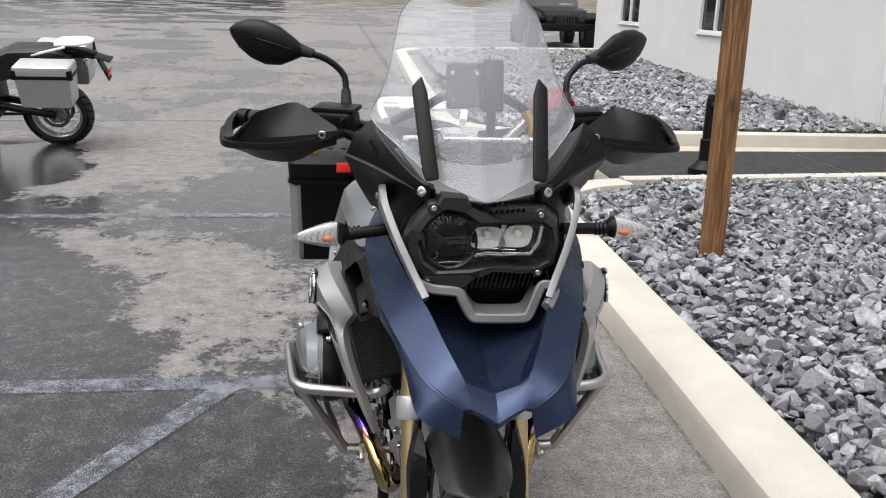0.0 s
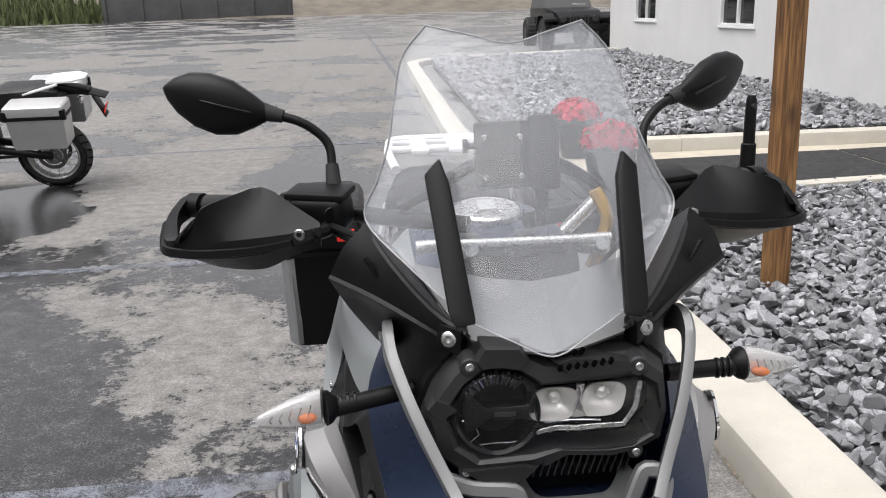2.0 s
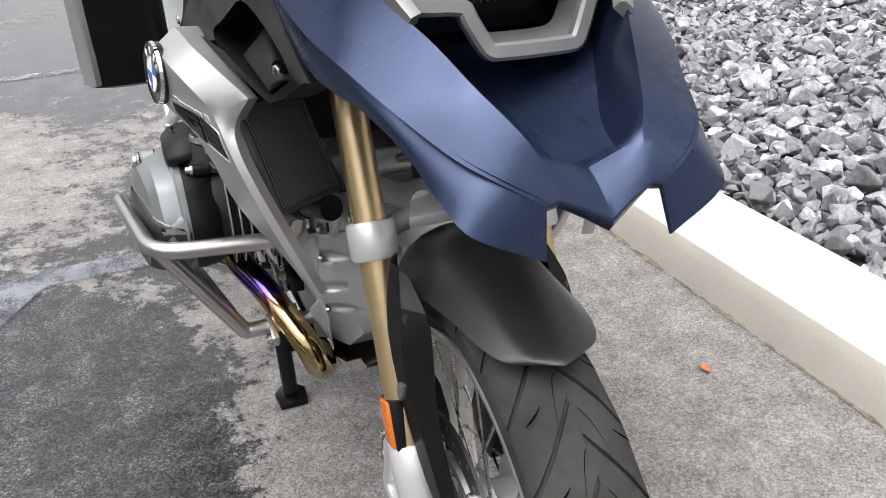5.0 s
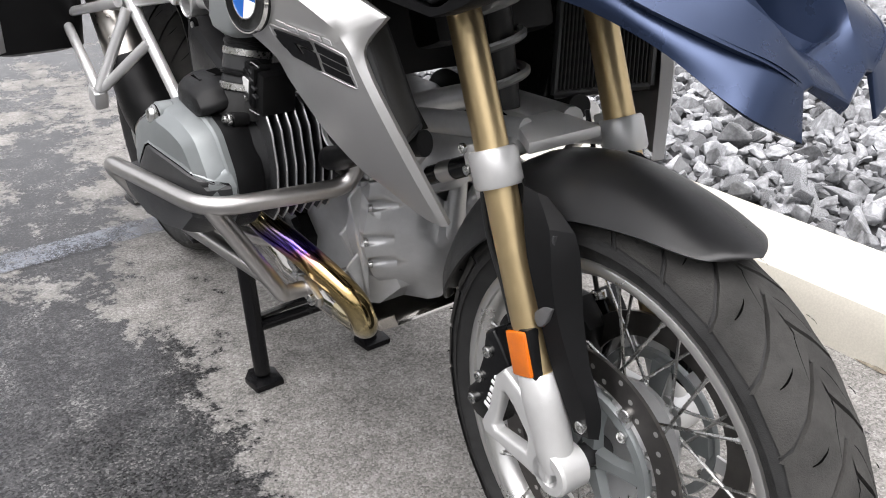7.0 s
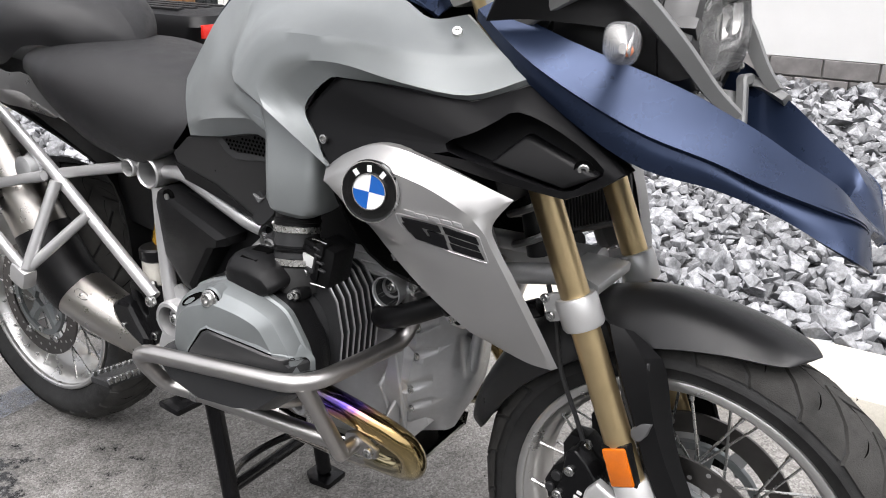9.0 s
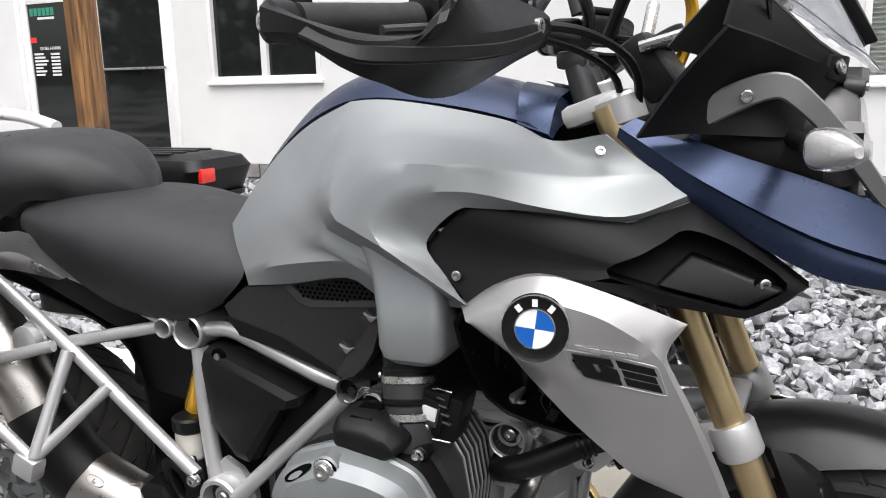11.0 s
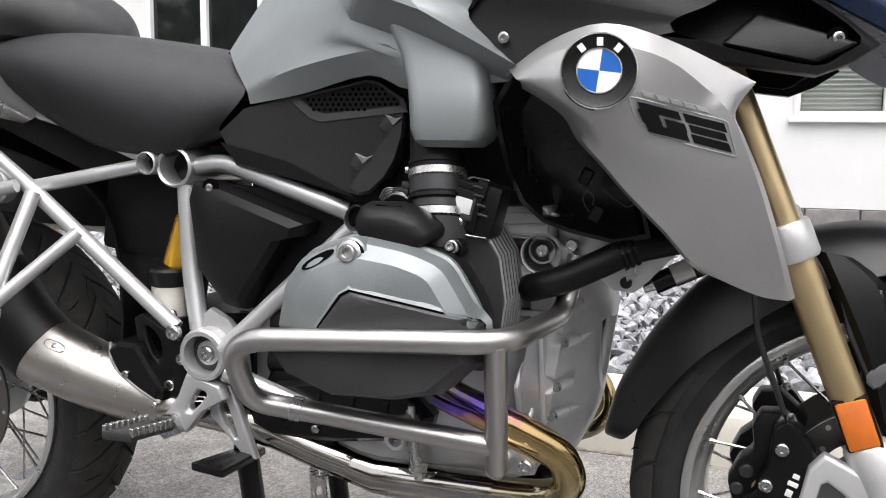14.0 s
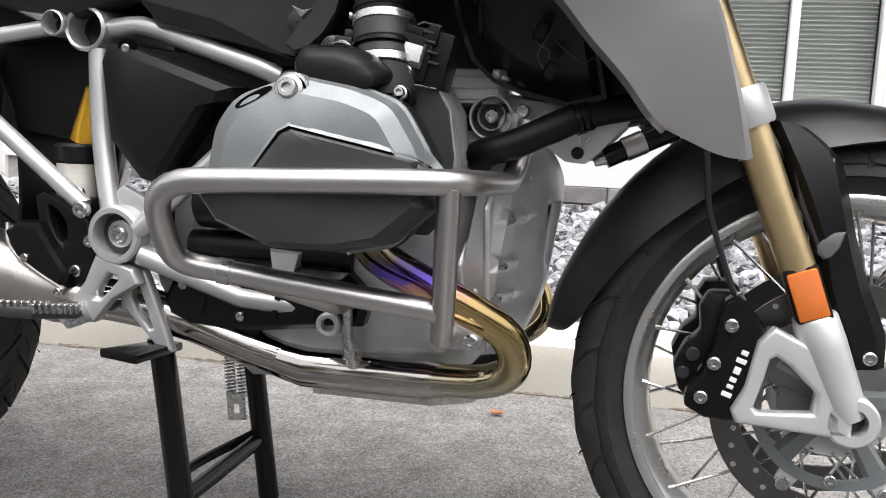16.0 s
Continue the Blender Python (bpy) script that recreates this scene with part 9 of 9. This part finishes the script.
def bars(s):
    """One side of the handlebar, modelled on the -x side."""
    F = (lambda b: b) if s < 0 else (lambda b: moved(flip(b), Matrix.Translation((-0.018, 0.006, 0))))
    mk = lambda name, bm, m, label="", parent=bike, angle=35: part(name, F(bm), m, parent, label, angle)
    mk("handlebar", tube([(-0.05, 0.375, 1.165), (-0.14, 0.4, 1.17), (-0.26, 0.455, 1.18), (-0.46, 0.545, 1.176)], 0.0125, 14, 0.05), M_BLACK, "black handlebar")
    mk("grip", tube([(-0.315, 0.48, 1.179), (-0.33, 0.487, 1.179), (-0.45, 0.54, 1.176)], [0.021, 0.0175], 16), M_RUBBER, "black rubber grip")
    mk("bar_end", lathe([(-0.012, 0.02), (0.01, 0.02), (0.014, 0.015)], (-0.468, 0.549, 1.175), (-0.9, 0.42, 0), 20, False), M_BLACK, "black bar end weight")
    mk("bar_end_screw", bolt((-0.481, 0.555, 1.175), 0.009, 0.005, (-0.9, 0.42, 0)), M_STEEL)
    mk("switch_unit", box((0.07, 0.05, 0.06), (-0.275, 0.462, 1.18), (0, 0, -24), 0.012, 3), M_BLACK, "black switch unit")
    mk("fluid_reservoir", join(box((0.09, 0.05, 0.05), (-0.262, 0.405, 1.19), (8, 0, -22), 0.016, 4), box((0.092, 0.052, 0.01), (-0.262, 0.405, 1.217), (8, 0, -22), 0.004), lathe([(-0.03, 0.02), (0.02, 0.021), (0.024, 0.018)], (-0.3, 0.42, 1.19), (-1, 0.3, 0.1), 20, False), lathe([(-0.008, 0.023), (0.008, 0.023)], (-0.312, 0.424, 1.191), (-1, 0.3, 0.1), 20, False)), M_BLACK, "black fluid reservoir with a flat lid")
    mk("sight_glass", disc((-0.245, 0.372, 1.19), 0.012, 0.006, (0.3, -1, 0), 18), M_BLACK_SMOOTH)
    mk("lever", tube(smooth_line([(-0.26, 0.4, 1.175), (-0.33, 0.42, 1.17), (-0.42, 0.465, 1.165)], 4), [0.008, 0.0055], 10), M_DARK, "dark metal lever")
    blade = [
        [(-0.262, 0.352, 1.186), (-0.26, 0.346, 1.18), (-0.26, 0.344, 1.168), (-0.262, 0.35, 1.15)],
        [(-0.3, 0.385, 1.205), (-0.3, 0.35, 1.172), (-0.3, 0.346, 1.155), (-0.3, 0.37, 1.135)],
        [(-0.345, 0.421, 1.225), (-0.345, 0.362, 1.165), (-0.345, 0.358, 1.142), (-0.345, 0.41, 1.106)],
        [(-0.39, 0.395, 1.218), (-0.395, 0.37, 1.16), (-0.395, 0.368, 1.136), (-0.385, 0.428, 1.1)],
        [(-0.425, 0.377, 1.207), (-0.435, 0.38, 1.157), (-0.435, 0.378, 1.134), (-0.425, 0.436, 1.105)],
    ]
    band = [
        [(-0.44, 0.38, 1.185), (-0.462, 0.396, 1.154), (-0.464, 0.394, 1.134), (-0.455, 0.446, 1.115)],
        [(-0.462, 0.392, 1.16), (-0.488, 0.418, 1.152), (-0.49, 0.417, 1.136), (-0.478, 0.456, 1.122)],
        [(-0.478, 0.44, 1.158), (-0.5, 0.455, 1.155), (-0.501, 0.455, 1.14), (-0.486, 0.475, 1.132)],
        [(-0.488, 0.505, 1.174), (-0.503, 0.5, 1.172), (-0.503, 0.498, 1.16), (-0.49, 0.506, 1.15)],
        [(-0.476, 0.552, 1.194), (-0.492, 0.552, 1.188), (-0.493, 0.552, 1.165), (-0.478, 0.55, 1.156)],
    ]
    g = blade + band
    hg = mk("hand_guard", thick(surf(g, 3, 4, (1, 2)), 0.005), M_BLACK, "black plastic hand guard", bike, 14)
    lip = [(Vector(r[1]) + Vector(r[2])) / 2 + V(-0.002 if i > 4 else 0, -0.0035 if i < 6 else 0, -0.004) for i, r in enumerate(g[1:-1])]
    mk("guard_lip", strap(lip, 0.017, 0.007, (-0.35, -1, 0.1), 4, (0.6, 1.0)), M_BLACK, "raised lower band of the hand guard")
    mk("guard_stay", tube([(-0.255, 0.44, 1.175), (-0.25, 0.37, 1.17), (-0.275, 0.35, 1.168)], 0.011, 10, 0.03), M_BLACK)
    mk("guard_bolt", bolt((-0.289, 0.351, 1.17), 0.0085, 0.006, (-0.2, -1, 0)), M_STEEL)
    ax0, ax1 = (V(-0.335, 0.463, 1.327), V(-0.481, 0.478, 1.366)) if s < 0 else (V(-0.322, 0.518, 1.322), V(-0.466, 0.616, 1.36))
    way = (ax1 - ax0).normalized()
    mk("mirror_arm", tube([(-0.243, 0.435, 1.225), (-0.245, 0.458, 1.28), ax0.lerp(V(-0.245, 0.458, 1.3), 0.6), ax0], 0.0068, 12, 0.02), M_BLACK, "black mirror arm")
    mk("mirror_boot", tube([(-0.2425, 0.43, 1.215), (-0.244, 0.443, 1.25)], [0.0125, 0.0095], 14), M_RUBBER)
    mk("mirror_collar", tube([ax0 - way * 0.025, ax0 + way * 0.007], [0.0095, 0.014], 14), M_RUBBER)
    rows = []
    for t, up, dn, d in ((0.0, 0.013, 0.013, 0.013), (0.1, 0.022, 0.024, 0.018), (0.3, 0.036, 0.043, 0.026), (0.52, 0.039, 0.051, 0.029), (0.72, 0.033, 0.046, 0.026), (0.88, 0.02, 0.032, 0.019), (0.97, 0.008, 0.016, 0.011), (1.0, 0.003, 0.006, 0.005)):
        c = ax0.lerp(ax1, t)
        ring = []
        for k in range(20):
            a = 6.283 * k / 20
            z = math.sin(a)
            y = math.cos(a)
            ring.append(c + V(0, (-d if y < 0 else d * 0.45) * abs(y) ** 0.8, (up if z > 0 else dn) * z))
        rows.append(ring)
    mk("mirror", grid(rows, True, True), M_BLACK, "black mirror housing")
    mk("mirror_ridge", strap([ax0 + V(-0.02, -0.019, 0.002), ax0.lerp(ax1, 0.5) + V(0, -0.0295, -0.002), ax0.lerp(ax1, 0.95) + V(0, -0.011, -0.002)], 0.004, 0.003, (0, -1, 0), 5), M_BLACK_SMOOTH)
    mk("riser", join(tube([(-0.05, 0.352, 1.08), (-0.05, 0.37, 1.13)], [0.02, 0.016], 16), box((0.03, 0.04, 0.024), (-0.05, 0.375, 1.138), (0, 0, 0), 0.008)), M_DARK, "dark handlebar riser")
    mk("cable", tube(smooth_line([(-0.25, 0.375, 1.175), (-0.2, 0.32, 1.165), (-0.14, 0.28, 1.13), (-0.1, 0.28, 1.07), (-0.08, 0.3, 1.0)], 5), 0.0055, 8), M_BLACK, "black control cable")
    mk("cable", tube(smooth_line([(-0.25, 0.385, 1.165), (-0.19, 0.33, 1.145), (-0.13, 0.3, 1.11), (-0.09, 0.3, 1.04)], 5), 0.0045, 8), M_BLACK)


bars(-1)
bars(1)
part("top_yoke", join(box((0.2, 0.08, 0.03), (0, 0.34, 1.075), (-20, 0, 0), 0.012), disc((0, 0.34, 1.095), 0.022, 0.03, (0, 0.3, 1), 20), disc((-0.1, 0.3, 1.075), 0.03, 0.04, (0, 0.35, 1), 20), disc((0.1, 0.3, 1.075), 0.03, 0.04, (0, 0.35, 1), 20)), M_WHITE_CAST, bike, "light alloy top yoke")


# ---- the other parked motorcycle ----
def parked_bike():
    b = thing("motorcycle", "parked dark adventure motorcycle with silver aluminium cases", "motorcycle", (-3.12, 7.15, 0))
    b.rotation_euler = (0, radians(14), radians(-88))
    # built facing its own -y, rear axle over its origin
    o2 = V(0, 0, 0.325)
    wheel(b, V(0, 0, 0.312), 0.3, 0.22, 0.15, 36, 0.02, "rear_wheel")
    brake_disc(b, o2, 0.13, -0.08)
    brake_disc(b, o2, 0.13, 0.08)
    wheel(b, V(0, -1.5, 0.34), 0.34, 0.26, 0.1, 24, 0.004, "front_wheel")
    part("swingarm", join(tube([(0.1, 0, 0.325), (0.1, -0.5, 0.42)], 0.035, 12), tube([(-0.1, 0, 0.325), (-0.1, -0.5, 0.42)], 0.035, 12)), M_BLACK, b)
    part("engine", box((0.4, 0.5, 0.4), (0, -0.72, 0.5), edge=0.06), M_BLACK, b)
    part("seat", rings(*[[(sx * w, y, z) for sx, z in ((-1, z0), (-1, z1 - 0.02), (-0.8, z1), (0.8, z1), (1, z1 - 0.02), (1, z0))] for y, w, z0, z1 in ((-0.78, 0.12, 0.7, 0.88), (-0.5, 0.16, 0.66, 0.87), (-0.3, 0.16, 0.7, 0.96), (0.0, 0.14, 0.78, 0.97), (0.18, 0.12, 0.82, 0.94))]), M_SEAT, b, "black seat")
    part("tank", rings(*[[(sx * w, y, z) for sx, z in ((-1, 0.75), (-1, z1 - 0.08), (-0.6, z1), (0.6, z1), (1, z1 - 0.08), (1, 0.75))] for y, w, z1 in ((-0.72, 0.12, 0.92), (-0.9, 0.2, 1.05), (-1.2, 0.2, 1.05), (-1.32, 0.15, 0.95))]), M_DARK, b)
    part("fork", join(tube([(-0.1, -1.5, 0.34), (-0.1, -1.2, 1.05)], 0.025, 12), tube([(0.1, -1.5, 0.34), (0.1, -1.2, 1.05)], 0.025, 12)), M_DARK, b)
    part("handlebar", tube([(-0.42, -1.0, 1.15), (-0.1, -1.15, 1.12), (0.1, -1.15, 1.12), (0.42, -1.0, 1.15)], 0.014, 10, 0.05), M_DARK, b)
    part("rack", join(slab([(-0.12, 0.1, 1.0), (0.12, 0.1, 1.0), (0.14, 0.32, 1.01), (0.06, 0.42, 1.01), (-0.06, 0.42, 1.01), (-0.14, 0.32, 1.01)], (0, 0, 0.02), 0.006), tube([(-0.14, -0.1, 0.92), (-0.14, 0.2, 1.0)], 0.012, 8), tube([(0.14, -0.1, 0.92), (0.14, 0.2, 1.0)], 0.012, 8)), M_WHITE, b, "white luggage plate")
    part("tail", join(box((0.12, 0.3, 0.06), (0, 0.28, 0.92), (-12, 0, 0), 0.015), slab([(-0.08, 0.36, 0.9), (0.08, 0.36, 0.9), (0.08, 0.56, 0.84), (-0.08, 0.56, 0.84)], (0, 0, 0.012), 0.004), slab([(-0.06, 0.44, 0.86), (0.06, 0.44, 0.86), (0.06, 0.52, 0.66), (-0.06, 0.52, 0.66)], (0, 0.012, 0), 0.004)), M_BLACK, b, "black tail mudguard")
    part("tail_reflector", box((0.1, 0.012, 0.1), (0, 0.525, 0.72), (-20, 0, 0), 0.004), M_RED, b, "red reflector")
    part("tail_lamp", box((0.1, 0.04, 0.06), (0, 0.33, 0.82), (0, 0, 0), 0.015), M_CHROME, b)
    part("exhaust", tube([(-0.22, -0.3, 0.38), (-0.22, 0.05, 0.5)], [0.05, 0.06], 16), M_DARK, b)
    part("side_stand", tube([(0.15, -0.55, 0.3), (0.3, -0.5, 0.01)], 0.014, 10), M_BLACK, b)
    part("foot_rail", tube([(-0.16, -0.95, 0.22), (-0.16, -0.3, 0.24)], 0.016, 10), M_DARK, b)
    for s in (-1, 1):
        c = part("side_case", rings(*[[(s * x, y, z) for x, y in ((0.2, -0.15), (0.43, -0.15), (0.43, 0.26), (0.2, 0.26))] for z in (0.53,)] + [[(s * x, 0.06 + (y - 0.06) * k, z) for x, y in ((0.2, -0.17), (0.44, -0.17), (0.44, 0.28), (0.2, 0.28))] for z, k in ((0.55, 0.96), (0.8, 1.04))]), M_ALU, b, "silver aluminium side case")
        part("case_lid", box((0.26, 0.49, 0.1), (s * 0.32, 0.055, 0.865), (0, 0, 0), 0.03, 3), M_WHITE_CAST, c, "bright case lid")
        part("case_edge", box((0.265, 0.495, 0.03), (s * 0.32, 0.055, 0.81), (0, 0, 0), 0.008), M_BLACK, c, "black case edge")
        for y in (-0.18, 0.29):
            part("case_corner", box((0.05, 0.05, 0.09), (s * 0.43, y, 0.835), (0, 0, 0), 0.015), M_BLACK, c)
    return b


parked_bike()


# ---- off-road vehicle by the building's far corner ----
def offroad_car():
    v = thing("off_road_car", "black off-road vehicle parked by the building's corner", "car", (0, 0, 0.215))
    cx, cy = 5.3, 23.5
    for x in (cx - 0.78, cx + 0.78):
        for y in (cy - 0.95, cy + 1.5):
            w = part("wheel", lathe([(-0.13, 0.22), (-0.15, 0.4), (-0.11, 0.44), (0.11, 0.44), (0.15, 0.4), (0.13, 0.22)], (x, y, 0.44), (1, 0, 0), 36, False), M_RUBBER, v, "knobbly black wheel")
            part("rim", disc((x, y, 0.44), 0.2, 0.29, (1, 0, 0), 20), M_DARK, w)
            for k in range(24):
                a = 6.283 * k / 24
                part("lug", box((0.24, 0.05, 0.03), (x, y + 0.44 * math.cos(a), 0.44 + 0.44 * math.sin(a)), (math.degrees(a) - 90, 0, 0), 0.006, 1), M_RUBBER, w)
    part("body", rings(*[[(cx + sx * w, y, z) for sx, z in ((-1, z0), (1, z0), (1, z1), (-1, z1))] for y, w, z0, z1 in ((cy - 1.5, 0.55, 0.55, 0.9), (cy - 1.3, 0.62, 0.5, 1.05), (cy - 0.2, 0.68, 0.5, 1.15), (cy + 2.0, 0.68, 0.5, 1.15))]), M_BLACK_SMOOTH, v, "black car body")
    part("cabin", rings(*[[(cx + sx * w, y, z) for sx, y in ((-1, cy - 0.2 + k), (1, cy - 0.2 + k), (1, cy + 2.0), (-1, cy + 2.0))] for z, w, k in ((1.15, 0.66, 0.0), (1.75, 0.58, 0.35), (1.82, 0.5, 0.45))]), M_GLASS_DARK, v, "dark cabin")
    for x in (cx - 0.74, cx + 0.74):
        part("wing", rings(*[[(x + d, y, z) for d, z in ((-0.2, z0), (0.2, z0), (0.2, z0 + 0.06), (-0.2, z0 + 0.06))] for y, z0 in ((cy - 1.5, 0.8), (cy - 1.25, 0.95), (cy - 0.6, 0.95), (cy - 0.35, 0.7))]), M_BLACK_SMOOTH, v)
        part("head_lamp", disc((cx + (x - cx) * 0.6, cy - 1.52, 0.85), 0.09, 0.05, (0, 1, 0), 20), M_DARK, v)
    part("bumper", box((1.5, 0.14, 0.18), (cx, cy - 1.62, 0.62), edge=0.04), M_BLACK, v)
    part("grille", join(*[box((0.04, 0.03, 0.26), (cx - 0.24 + 0.08 * k, cy - 1.515, 0.82), edge=0.006, seg=1) for k in range(7)]), M_DARK, v)
    part("spare_marks", box((0.4, 0.02, 0.06), (cx + 0.2, cy - 0.62, 1.22), edge=0.005), M_CAST, v)


offroad_car()


# ---- leaf on the asphalt ----
def leaf():
    bm = surf([[(0.72 + 0.009 * u, 0.522 + 0.014 * v, 0.004 + 0.005 * abs(u) + 0.003 * v * v) for u in (-1, 0, 1)] for v in (-1, -0.3, 0.4, 1)], 3, 3)
    single("leaf", thick(bm, 0.001), mat("dry_leaf", (0.42, 0.16, 0.06), 0.7, 0, 0.2, 60), "small dry orange leaf lying on the asphalt", "leaf")


leaf()
